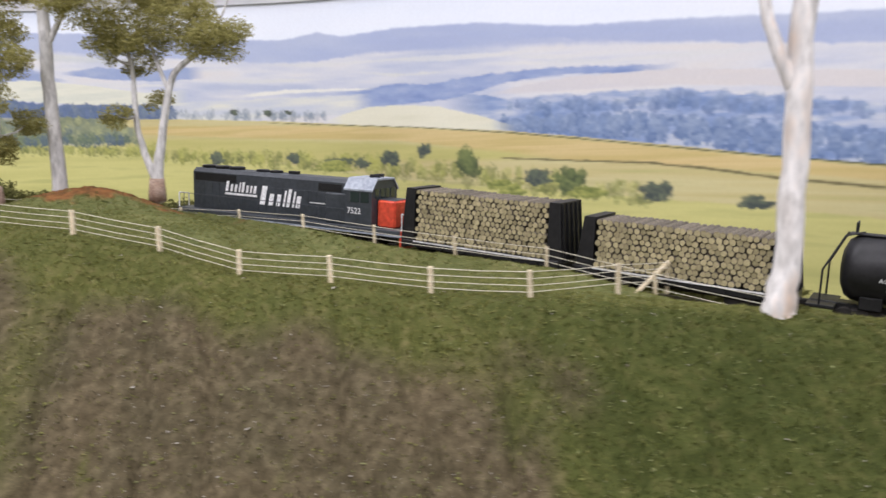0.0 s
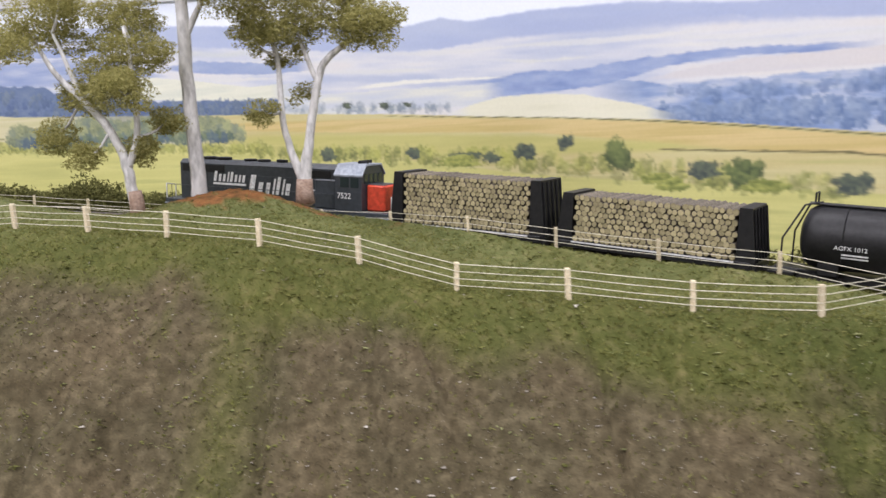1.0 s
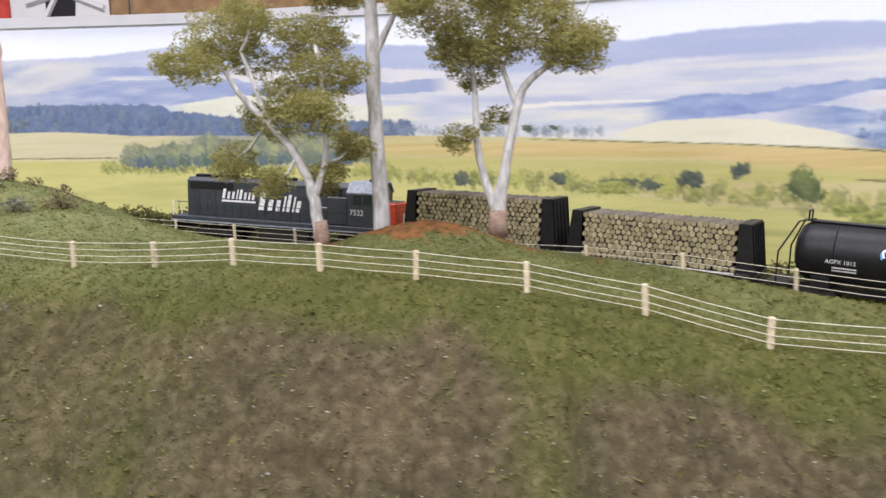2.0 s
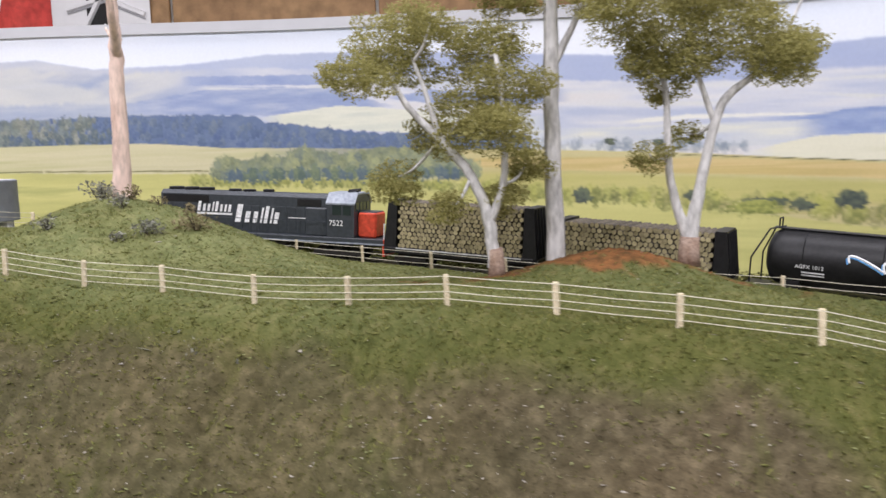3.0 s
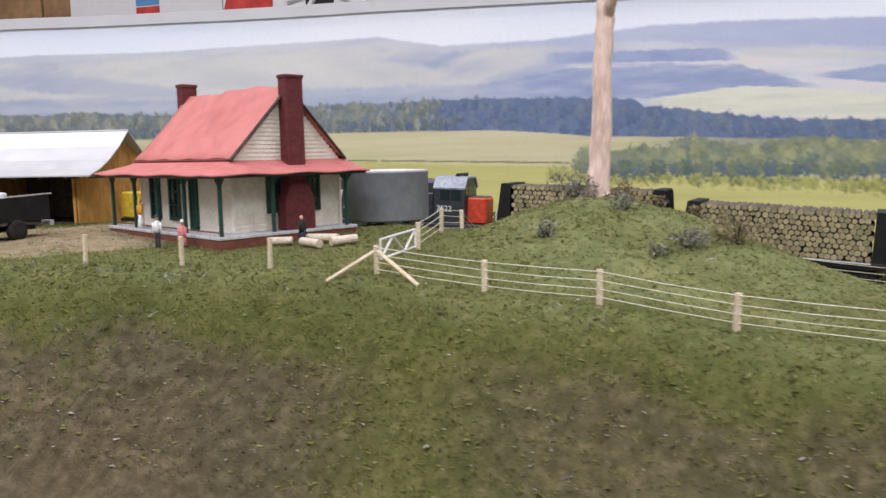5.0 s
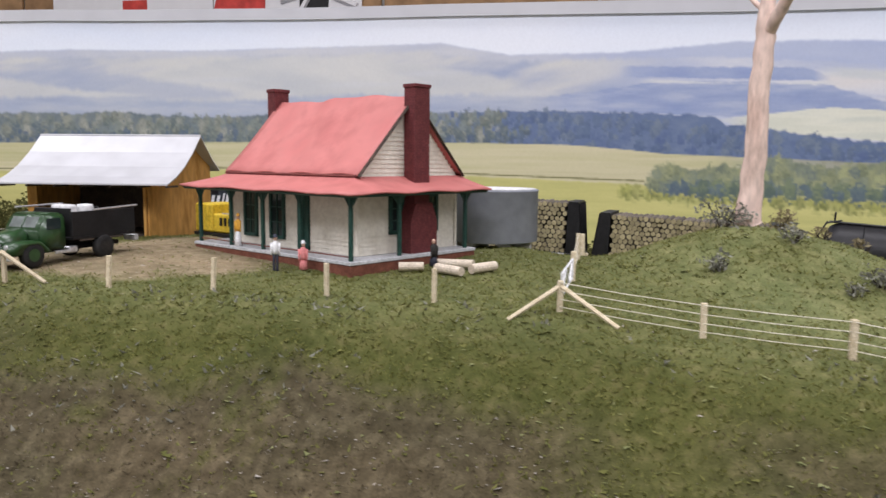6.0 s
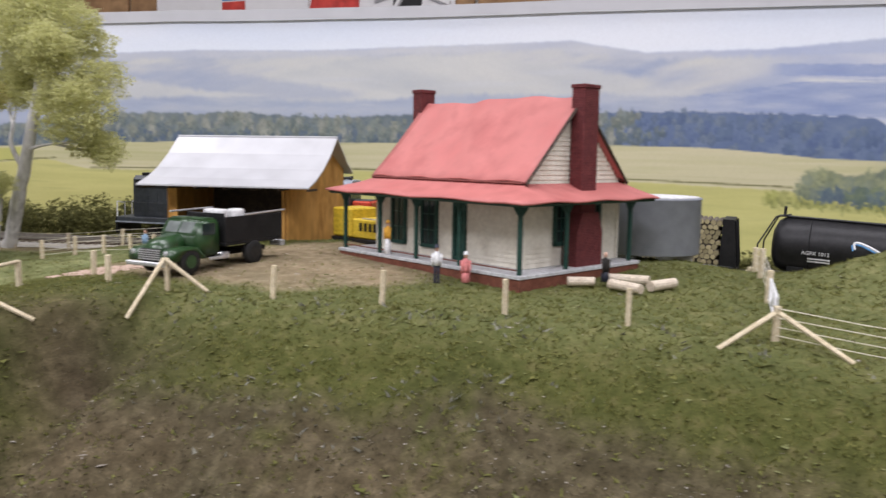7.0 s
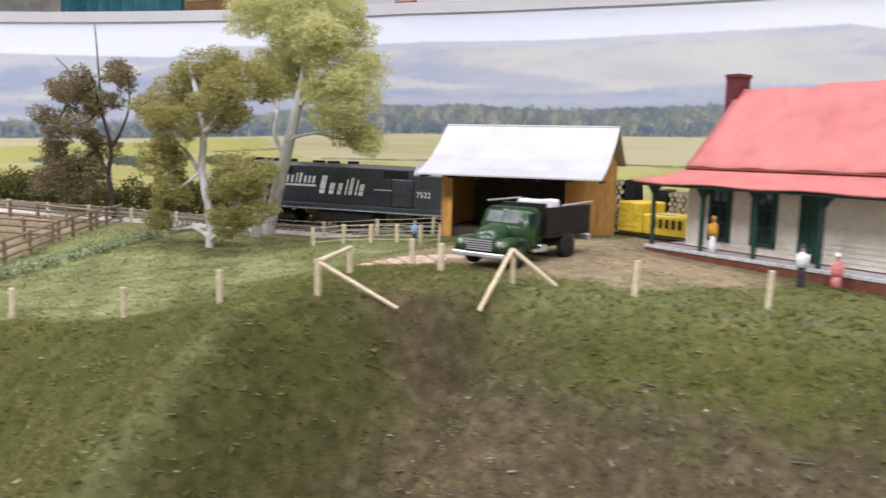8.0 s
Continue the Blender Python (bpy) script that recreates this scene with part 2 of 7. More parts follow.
def bent(pts, radii, steps=4):
    """Smooths a bent line: more points between the given ones."""
    out, rad = [], []
    P = [Vector(p) for p in pts]
    for i in range(len(P) - 1):
        p0, p1, p2, p3 = P[max(i - 1, 0)], P[i], P[i + 1], P[min(i + 2, len(P) - 1)]
        for k in range(steps):
            f = k / steps
            out.append(0.5 * ((2 * p1) + (p2 - p0) * f + (2 * p0 - 5 * p1 + 4 * p2 - p3) * f * f + (3 * p1 - p0 - 3 * p2 + p3) * f ** 3))
            rad.append(radii[i] * (1 - f) + radii[i + 1] * f)
    return out + [P[-1]], rad + [radii[-1]]


def lathe(bm, profile, n=20, x=0.0, y=0.0):
    rings = [[bm.verts.new((x + r * math.cos(2 * math.pi * k / n), y + r * math.sin(2 * math.pi * k / n), z)) for k in range(n)] for r, z in profile]
    for r0, r1 in zip(rings, rings[1:]):
        for k in range(n):
            bm.faces.new((r0[k], r0[(k + 1) % n], r1[(k + 1) % n], r1[k]))
    bm.faces.new(rings[0][::-1])
    bm.faces.new(rings[-1])
    return bm


def leaves(clumps, per, size, seed, squash=0.8, fill=0.55):
    """Small tilted leaves spread through ellipsoid clumps: verts and faces of quads."""
    rng = np.random.default_rng(seed)
    V, F = [], []
    for cx, cy, cz, r in clumps:
        k = int(per * (r / 0.018) ** 2)
        d = rng.normal(size=(k, 3))
        d /= np.linalg.norm(d, axis=1)[:, None]
        lump = 1 + 0.28 * np.sin(d[:, :1] * 4 + cx * 900) * np.cos(d[:, 1:2] * 5 + cz * 700) + 0.15 * np.sin(d[:, 2:3] * 9 + cy * 800)
        c = np.array([cx, cy, cz]) + d * lump * r * (fill + (1 - fill) * rng.random((k, 1)) ** 0.5) * np.array([1.12, 0.95, squash])
        a = rng.normal(size=(k, 3))
        a /= np.linalg.norm(a, axis=1)[:, None]
        b = np.cross(a, rng.normal(size=(k, 3)))
        b /= np.linalg.norm(b, axis=1)[:, None]
        s = size * rng.uniform(0.6, 1.3, (k, 1))
        base = len(V)
        q = np.stack([c - a * s, c + b * s * 0.45, c + a * s, c - b * s * 0.45], 1).reshape(-1, 3)
        V.extend(q.tolist())
        F.extend([(base + 4 * i, base + 4 * i + 1, base + 4 * i + 2, base + 4 * i + 3) for i in range(k)])
    return V, F


def spline(xs, ys, q):
    """A natural cubic through knots whose xs fall."""
    X, Y, q = -np.array(xs, float), np.array(ys, float), -np.asarray(q, float)
    n, h = len(X), np.diff(X)
    A, b = np.eye(n), np.zeros(n)
    for i in range(1, n - 1):
        A[i, i - 1], A[i, i], A[i, i + 1] = h[i - 1], 2 * (h[i - 1] + h[i]), h[i]
        b[i] = 6 * ((Y[i + 1] - Y[i]) / h[i] - (Y[i] - Y[i - 1]) / h[i - 1])
    m = np.linalg.solve(A, b)
    i = np.clip(np.searchsorted(X, q) - 1, 0, n - 2)
    d, e = q - X[i], X[i + 1] - q
    return (m[i] * e ** 3 + m[i + 1] * d ** 3) / (6 * h[i]) + (Y[i] / h[i] - m[i] * h[i] / 6) * e + (Y[i + 1] / h[i] - m[i + 1] * h[i] / 6) * d


def value_noise(u, v, seed):
    iu, iv = np.floor(u).astype(np.int64), np.floor(v).astype(np.int64)
    fu, fv = u - iu, v - iv
    fu, fv = fu * fu * (3 - 2 * fu), fv * fv * (3 - 2 * fv)

    def at(i, j):
        h = (i * 374761393 + j * 668265263 + seed * 1442695041) & 0xFFFFFFFF
        h = ((h ^ (h >> 13)) * 1274126177) & 0xFFFFFFFF
        return ((h ^ (h >> 16)) & 0xFFFF) / 65535.0
    return (at(iu, iv) * (1 - fu) + at(iu + 1, iv) * fu) * (1 - fv) + (at(iu, iv + 1) * (1 - fu) + at(iu + 1, iv + 1) * fu) * fv


def cloudy(u, v, seed, octaves=4):
    out, amp, total = 0.0, 1.0, 0.0
    for k in range(octaves):
        out = out + amp * value_noise(u * 2 ** k, v * 2 ** k, seed + 17 * k)
        total += amp
        amp *= 0.55
    return out / total


# ---- the plan: railway line, backdrop, lie of the land ----
LINE_X = (0.36, 0.16, -0.04, -0.24, -0.44, -0.64, -0.84, -1.04, -1.24, -1.44)
LINE_Y = (0.278, 0.407, 0.538, 0.642, 0.707, 0.742, 0.748, 0.719, 0.678, 0.638)
LINE_Z = (-0.0957, -0.0787, -0.0601, -0.0448, -0.0314, -0.0220, -0.0149, -0.0110, -0.0089, -0.0066)


def line_y(x):
    return spline(LINE_X, LINE_Y, np.clip(x, -1.9, 0.6))


def line_z(x):
    return spline(LINE_X, LINE_Z, np.clip(x, -1.9, 0.6))


RUN_X = np.linspace(0.48, -1.75, 1400)
RUN_Y, RUN_Z = line_y(RUN_X), line_z(RUN_X)
RUN_S = np.concatenate([[0], np.cumsum(np.hypot(np.diff(RUN_X), np.diff(RUN_Y)))])


def on_line(s):
    return Vector((np.interp(s, RUN_S, RUN_X), np.interp(s, RUN_S, RUN_Y), np.interp(s, RUN_S, RUN_Z)))


BACK_X = (0.55, 0.30, 0.156, 0.022, -0.074, -0.2, -0.35, -0.5, -0.65, -0.963, -1.25, -1.566, -1.95)
BACK_Y = (0.22, 0.44, 0.564, 0.664, 0.7335, 0.80, 0.855, 0.882, 0.89, 0.897, 0.84, 0.695, 0.42)


def back_y(x):
    return spline(BACK_X, BACK_Y, x)


CREST = ((0.60, 0.20, -0.100), (0.30, 0.27, -0.078), (0.16, 0.31, -0.060), (0.038, 0.338, -0.0545), (-0.006, 0.350, -0.0535), (-0.0535, 0.3605, -0.0485),
         (-0.0985, 0.371, -0.046), (-0.142, 0.3855, -0.035), (-0.1875, 0.3925, -0.026), (-0.233, 0.402, -0.0215), (-0.277, 0.414, -0.0185), (-0.32, 0.426, -0.0165),
         (-0.363, 0.439, -0.0185), (-0.405, 0.443, -0.0175), (-0.4515, 0.4545, -0.014), (-0.495, 0.466, -0.0125), (-0.540, 0.4745, -0.007), (-0.584, 0.485, -0.006),
         (-0.634, 0.501, -0.003), (-0.682, 0.497, -0.001), (-0.727, 0.498, -0.001), (-0.774, 0.493, 0.0), (-0.818, 0.486, 0.0), (-0.864, 0.479, 0.001), (-0.890, 0.445, 0.000), (-0.912, 0.420, 0.000),
         (-0.954, 0.412, -0.008), (-1.00, 0.402, -0.019), (-1.10, 0.36, -0.026), (-1.40, 0.30, -0.030), (-1.90, 0.25, -0.030))
_cx = -np.array([c[0] for c in CREST])


def crest(x):
    return np.interp(-np.asarray(x), _cx, [c[1] for c in CREST]), np.interp(-np.asarray(x), _cx, [c[2] for c in CREST])


def sstep(a, b, x):
    f = np.clip((x - a) / (b - a), 0, 1)
    return f * f * (3 - 2 * f)


def lumps(x, y, k, seed):
    return (np.sin(x * k + seed) * np.cos(y * k * 1.3 + 2 * seed) + 0.6 * np.sin((x + y) * k * 1.9 + 3 * seed) + 0.4 * np.cos((x - 0.7 * y) * k * 3.1 + seed)) / 2


def land(x, y):
    """Height of the scenery."""
    x, y = np.asarray(x, float), np.asarray(y, float)
    yc, zc = crest(x)
    yt, zt = line_y(x), line_z(x)
    d = yc - y
    slope = 0.58 + 0.36 * sstep(-0.55, -0.15, x)
    soft = 0.016
    front = zc - slope * (np.sqrt(np.clip(d, 0, None) ** 2 + soft ** 2) - soft)
    ramp = np.clip(d, 0, 0.03) / 0.03
    front = front + ramp * (0.0040 * lumps(x, y * 0.5, 48, 1.3) + 0.0060 * (cloudy(x * 45 + 40, y * 28, 5) - 0.5) + 0.0034 * (cloudy(x * 190 + 70, y * 150, 9, 3) - 0.5))
    # gullies washed down the bank
    gully = np.abs(cloudy(x * 33 + 90 + 6.0 * (y - 0.35), y * 13, 21, 3) - 0.5)
    front = front - 0.0055 * ramp * np.exp(-(gully / 0.045) ** 2) * (0.35 + 0.65 * sstep(-0.62, -0.30, x))
    # a spur with a hollow on either side where the slope turns at the left
    spur = np.exp(-((x + 0.931 - 0.26 * (0.44 - y)) / 0.020) ** 2) * sstep(0.0, 0.05, d)
    dip = np.exp(-((x + 0.870 + 0.05 * (0.44 - y)) / 0.019) ** 2) * sstep(0.0, 0.03, d)
    front = front + 0.016 * spur - 0.024 * dip + 0.0026 * (cloudy(x * 210 + 7, y * 210, 51, 3) - 0.5) * ramp * sstep(-0.55, -0.70, x)
    front = front - 0.35 * np.clip(-0.94 - x, 0, 0.12) * sstep(0, 0.05, d)
    f = np.clip((y - yc) / np.maximum(yt - 0.040 - yc, 0.02), 0, 1)
    yardish = sstep(0.60, 0.68, -x) * sstep(1.02, 0.97, -x)
    f1 = sstep(0.0, 1.0, f)
    f2 = sstep(0.72, 1.0, f)
    base = zc + (zt + 0.003 - 0.009 * sstep(1.02, 1.12, -x) - zc) * (f1 * (1 - yardish) + f2 * yardish) - 0.013 * sstep(-0.027, -0.019, y - yt)
    base = base + yardish * (1 - f2) * (0.0015 + 0.026 * np.clip(y - 0.53, -0.03, 0.2) + 0.006 * np.clip(-0.73 - x, -0.05, 0.2) + 0.06 * np.clip(-0.915 - x, 0, 0.12)) * sstep(0.0, 0.03, -d)
    wide = np.where(x > -0.553, 0.098, 0.074)
    hills = 0.040 * np.exp(-(((x + 0.553) / wide) ** 2 + ((y - 0.615) / 0.062) ** 2))
    hills = hills + 0.006 * np.exp(-(((x + 0.48) / 0.07) ** 2 + ((y - 0.57) / 0.05) ** 2))
    hills = hills + 0.027 * np.exp(-(((x + 0.235) / 0.060) ** 2 + ((y - 0.532) / 0.042) ** 2)) + 0.010 * np.exp(-(((x + 0.15) / 0.06) ** 2 + ((y - 0.50) / 0.04) ** 2))
    hills = hills - 0.008 * np.exp(-(((x + 0.08) / 0.06) ** 2 + ((y - 0.455) / 0.03) ** 2))
    # a low turf berm beside the line hides the wagons' running gear
    hills = hills + 0.0115 * np.exp(-((y - yt + 0.046) / 0.016) ** 2) * sstep(-0.30, -0.14, x) * (1 - sstep(0.06, 0.15, x))
    hills = hills * sstep(0.0, 0.03, -d) * (1 - sstep(-0.055, -0.024, y - yt))
    back = base + hills + (0.0012 * lumps(x, y, 70, 2.2) + 0.0022 * (cloudy(x * 120 + 30, y * 120, 13, 3) - 0.5)) * (1 - yardish) * (1 - f1 * 0.7)
    z = np.where(d > 0, front, back)
    return z


def ground_z(x, y):
    return float(land(x, y))


def earth_mask(x, y):
    """Bare brown earth on the bank and the painted shadow of the hollow, between 0 and 1."""
    yc, _ = crest(x)
    d = yc - y
    n = 0.5 + 0.20 * lumps(x, y * 0.35, 55, 0.7) + 1.5 * (cloudy(x * 62 + 11, y * 14, 3) - 0.5) + 0.5 * (cloudy(x * 260 + 5, y * 120, 8, 3) - 0.5)
    top = 0.022 + 0.016 * sstep(-0.45, -0.62, x) + 0.010 * lumps(x, 0 * y, 40, 5.0)
    e = sstep(0, 0.020, d - top) * sstep(0.15, 0.55, n + 0.25)
    e = e * (1 - 0.1 * np.exp(-((x + 0.33) / 0.05) ** 2)) * (1 - sstep(0.01, 0.06, x + 0.03 * lumps(x, y, 60, 0.9))) * (1 - 0.85 * sstep(-0.86, -0.90, x))
    e = e * (1 - 0.8 * np.exp(-((x + 0.595 + 0.3 * (y - 0.42)) / 0.028) ** 2)) * (1 - 0.6 * np.exp(-((x + 0.185) / 0.012) ** 2))
    e = 0.92 * e * (1 - 0.22 * sstep(-0.29, -0.36, x) * sstep(-0.63, -0.59, x))
    # brown earth by the hollow, which also paints in the shadow lying there
    e = np.maximum(e, np.exp(-((x + 0.868) / 0.034) ** 2 - ((y - 0.440) / 0.022) ** 2))
    return np.clip(e, 0, 1)


def yard_mask(x, y):
    n = 0.25 * lumps(x, y, 60, 1.1) + 0.15 * lumps(x, y, 160, 3.3)
    a = ((x + 0.875) / 0.105) ** 2 + ((y - 0.555) / 0.058) ** 2
    b = ((x + 0.845) / 0.06) ** 2 + ((y - 0.575) / 0.07) ** 2
    pens = sstep(0.0, 0.02, -1.30 - x + 0.66 * (0.64 - y)) * sstep(0.44, 0.46, y)
    verge = sstep(1.02, 1.10, -x) * sstep(-0.060, -0.045, y - line_y(x) + 0.02 * n)
    return np.clip(np.maximum(np.maximum(sstep(1.2, 0.6, a + n), sstep(1.2, 0.6, b + n)), np.maximum(pens, 0.8 * verge)), 0, 1)


def rust_mask(x, y):
    n = 0.8 * lumps(x, y, 90, 1.7) + 0.5 * lumps(x, y, 210, 0.3)
    a = ((x + 0.25) / 0.088) ** 2 + ((y - 0.534) / 0.032) ** 2
    return np.clip(sstep(1.1, 0.45, a + n), 0, 1)


def pale_mask(x, y):
    """Lighter turf: the dry low paddock beyond the spur, the run behind the fence, parts of the bank, and a highlight
    painted along the spur.
    """
    yc, _ = crest(x)
    n = 0.4 * lumps(x, y, 40, 0.9) + 0.3 * lumps(x, y, 110, 2.7)
    a = sstep(0.93, 1.0, -x) * sstep(0.0, 0.02, y - yc)
    b = 0.18 * sstep(0.62, 0.55, -x) * sstep(0.004, 0.03, y - yc)
    # highlight along the spur's crest, painted in as paler turf
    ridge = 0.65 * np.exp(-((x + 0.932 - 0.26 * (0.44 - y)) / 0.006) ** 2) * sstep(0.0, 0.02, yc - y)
    d = 0.33 * sstep(0.26, 0.42, -x) * sstep(0.92, 0.84, -x) * sstep(-0.035, 0.0, y - yc)
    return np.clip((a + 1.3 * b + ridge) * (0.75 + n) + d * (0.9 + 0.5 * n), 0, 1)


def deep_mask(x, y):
    """Fresh dark green turf on the bank beyond the strained fence end, and painted shading beside the spur."""
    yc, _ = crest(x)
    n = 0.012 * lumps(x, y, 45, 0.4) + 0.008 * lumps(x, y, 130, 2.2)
    # shading on the spur's flank, put into the turf colour
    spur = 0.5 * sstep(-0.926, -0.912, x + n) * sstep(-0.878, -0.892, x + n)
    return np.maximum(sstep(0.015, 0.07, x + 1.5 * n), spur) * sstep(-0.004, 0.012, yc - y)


def scenery_surface():
    m = bpy.data.materials.new("scenery_ground")
    m.use_nodes = True
    n, link = m.node_tree.nodes, m.node_tree.links.new
    bsdf = n["Principled BSDF"]
    bsdf.inputs["Roughness"].default_value, bsdf.inputs["Specular IOR Level"].default_value = 0.95, 0.1
    co = n.new("ShaderNodeTexCoord")

    def noise_at(scale, detail=5):
        t = n.new("ShaderNodeTexNoise")
        t.inputs["Scale"].default_value, t.inputs["Detail"].default_value = scale, detail
        link(co.outputs["Object"], t.inputs["Vector"])
        return t.outputs["Fac"]

    def ramp(fac, *stops):
        r = n.new("ShaderNodeValToRGB")
        el = r.color_ramp.elements
        while len(el) < len(stops):
            el.new(0.5)
        for k, (p, c) in enumerate(stops):
            el[k].position, el[k].color = p, (*c, 1)
        link(fac, r.inputs[0])
        return r.outputs[0]

    def blend(fac, a, b, how="MIX"):
        x = n.new("ShaderNodeMix")
        x.data_type, x.blend_type = "RGBA", how
        link(fac, x.inputs[0])
        link(a, x.inputs[6])
        link(b, x.inputs[7])
        return x.outputs[2]

    def mask(name):
        a = n.new("ShaderNodeAttribute")
        a.attribute_name = name
        return a.outputs["Fac"]

    big, mid, fine = noise_at(28), noise_at(190, 7), noise_at(1300, 4)
    grass = ramp(mid, (0.28, (0.050, 0.055, 0.016)), (0.42, (0.063, 0.069, 0.021)), (0.56, (0.078, 0.081, 0.027)), (0.72, (0.108, 0.100, 0.042)))
    pale = ramp(mid, (0.3, (0.16, 0.185, 0.085)), (0.5, (0.205, 0.225, 0.11)), (0.7, (0.27, 0.28, 0.145)))
    earth = ramp(mid, (0.28, (0.047, 0.036, 0.023)), (0.5, (0.071, 0.056, 0.037)), (0.72, (0.118, 0.096, 0.064)))
    sand = ramp(mid, (0.3, (0.175, 0.138, 0.090)), (0.5, (0.225, 0.180, 0.120)), (0.7, (0.285, 0.235, 0.165)))
    rust = ramp(mid, (0.3, (0.080, 0.046, 0.021)), (0.62, (0.205, 0.092, 0.038)))
    tint = ramp(big, (0.3, (0.75, 0.80, 0.70)), (0.7, (1.15, 1.10, 1.0)))
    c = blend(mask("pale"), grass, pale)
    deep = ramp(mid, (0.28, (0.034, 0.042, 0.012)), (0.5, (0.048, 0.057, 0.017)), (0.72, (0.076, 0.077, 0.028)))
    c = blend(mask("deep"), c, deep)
    c = blend(mask("earth"), c, earth)
    c = blend(mask("yard"), c, sand)
    c = blend(mask("rust"), c, rust)
    one = n.new("ShaderNodeValue")
    one.outputs[0].default_value = 0.8
    c = blend(one.outputs[0], c, tint, "MULTIPLY")
    speck = ramp(fine, (0.32, (0.72, 0.72, 0.72)), (0.5, (1.0, 1.0, 1.0)), (0.68, (1.3, 1.28, 1.24)))
    c = blend(one.outputs[0], c, speck, "MULTIPLY")
    link(c, bsdf.inputs["Base Color"])
    ad = n.new("ShaderNodeMath")
    ad.operation = "ADD"
    link(fine, ad.inputs[0])
    link(mid, ad.inputs[1])
    bp = n.new("ShaderNodeBump")
    bp.inputs["Strength"].default_value, bp.inputs["Distance"].default_value = 0.5, 0.0005
    link(ad.outputs[0], bp.inputs["Height"])
    link(bp.outputs[0], bsdf.inputs["Normal"])
    return m


# ---- hall round the layout ----
FLOOR_Z, ROOM = -1.05, (-4.6, 3.4, -2.6, 2.8)


def hall():
    x0, x1, y0, y1 = ROOM
    top = 1.85
    tagged(part("floor", solid((x0, y0, FLOOR_Z - 0.1), (x1, y1, FLOOR_Z)), CARPET), "dark grey carpeted hall floor", "floor", kind="structure")
    tagged(part("ceiling", solid((x0, y0, top), (x1, y1, top + 0.1)), CEILING), "white board ceiling of the hall", "ceiling", kind="structure")
    for name, lo, hi in (("wall_north", (x0, y1, FLOOR_Z), (x1, y1 + 0.12, top)), ("wall_south", (x0, y0 - 0.12, FLOOR_Z), (x1, y0, top)),
                         ("wall_west", (x0 - 0.12, y0, FLOOR_Z), (x0, y1, top)), ("wall_east", (x1, y0, FLOOR_Z), (x1 + 0.12, y1, top))):
        tagged(part(name, solid(lo, hi), PLASTER), "painted plain hall wall", "wall", kind="structure")
    # tan panelling, posters and a curtain on the far wall
    y = y1 - 0.004
    panels = thing("wall_panelling", pose(0, 0, 0), "tan wood panelling with pale joints on the hall wall", "panelling", kind="structure")
    for k in range(9):
        a = -3.62 + k * 0.72
        part("panel", solid((a + 0.006, y - 0.016, -0.2), (a + 0.714, y, 1.7), bevel=0.003), TAN_PANEL, panels)
        part("rail", solid((a + 0.006, y - 0.022, 0.70), (a + 0.714, y - 0.0165, 0.712)), surface("pale_joint", [(0.52, 0.36, 0.20), (0.60, 0.43, 0.25)], 20), panels)
    def poster(x0p, x1p, z0, z1, label, mats):
        p = thing("poster", pose(x0p, y - 0.024, z0), label, "poster")
        part("sheet", solid((0, -0.003, 0), (x1p - x0p, 0, z1 - z0)), mats[0], p)
        for name, mm, lo, hi in mats[1]:
            part(name, solid((lo[0], -0.006, lo[1]), (hi[0], -0.0035, hi[1])), mm, p)
    poster(-2.755, -2.09, 0.40, 1.1, "white paper poster with a small red and blue mark", (PAPER, [("mark", POSTER_RED, (0.30, 0.178), (0.40, 0.22)), ("mark", PALE_BLUE, (0.30, 0.225), (0.40, 0.26))]))
    pb = thing("poster", pose(-2.086, y - 0.024, 0.40), "white poster with a slanted red panel and a black windmill shape", "poster")
    part("sheet", solid((0, -0.003, 0), (0.556, 0, 0.8)), PAPER, pb)
    part("red_panel", prism(bmesh.new(), [(-0.02, 0.10), (0.20, 0.10), (0.20, 0.60), (0.12, 0.60)], -0.006, -0.0035, "y"), POSTER_RED, pb)
    part("black_shape", prism(bmesh.new(), [(0.33, 0.12), (0.37, 0.10), (0.39, 0.15), (0.43, 0.12), (0.44, 0.22), (0.40, 0.34), (0.36, 0.30), (0.33, 0.24)], -0.006, -0.0035, "y"), BLACK, pb)
    for a, c in (((0.24, 0.30), (0.54, 0.17)), ((0.30, 0.10), (0.46, 0.36)), ((0.26, 0.20), (0.52, 0.26))):
        part("white_rod", tube(bmesh.new(), (a[0], -0.009, a[1]), (c[0], -0.009, c[1]), 0.010, n=5), PAPER, pb)
        part("grey_edge", tube(bmesh.new(), (a[0], -0.007, a[1] - 0.013), (c[0], -0.007, c[1] - 0.013), 0.003, n=4), RIM, pb)
    cur = thing("curtain", pose(-4.5, y - 0.04, -0.3), "teal pleated curtain hanging on the hall wall", "curtain")
    bm = bmesh.new()
    pts = [(k * 0.0125, 0.02 * math.sin(k * 0.9)) for k in range(71)]
    prism(bm, pts + [(p[0], p[1] + 0.006) for p in pts[::-1]], 0, 1.9, "z")
    part("cloth", bm, TEAL, cur)


hall()


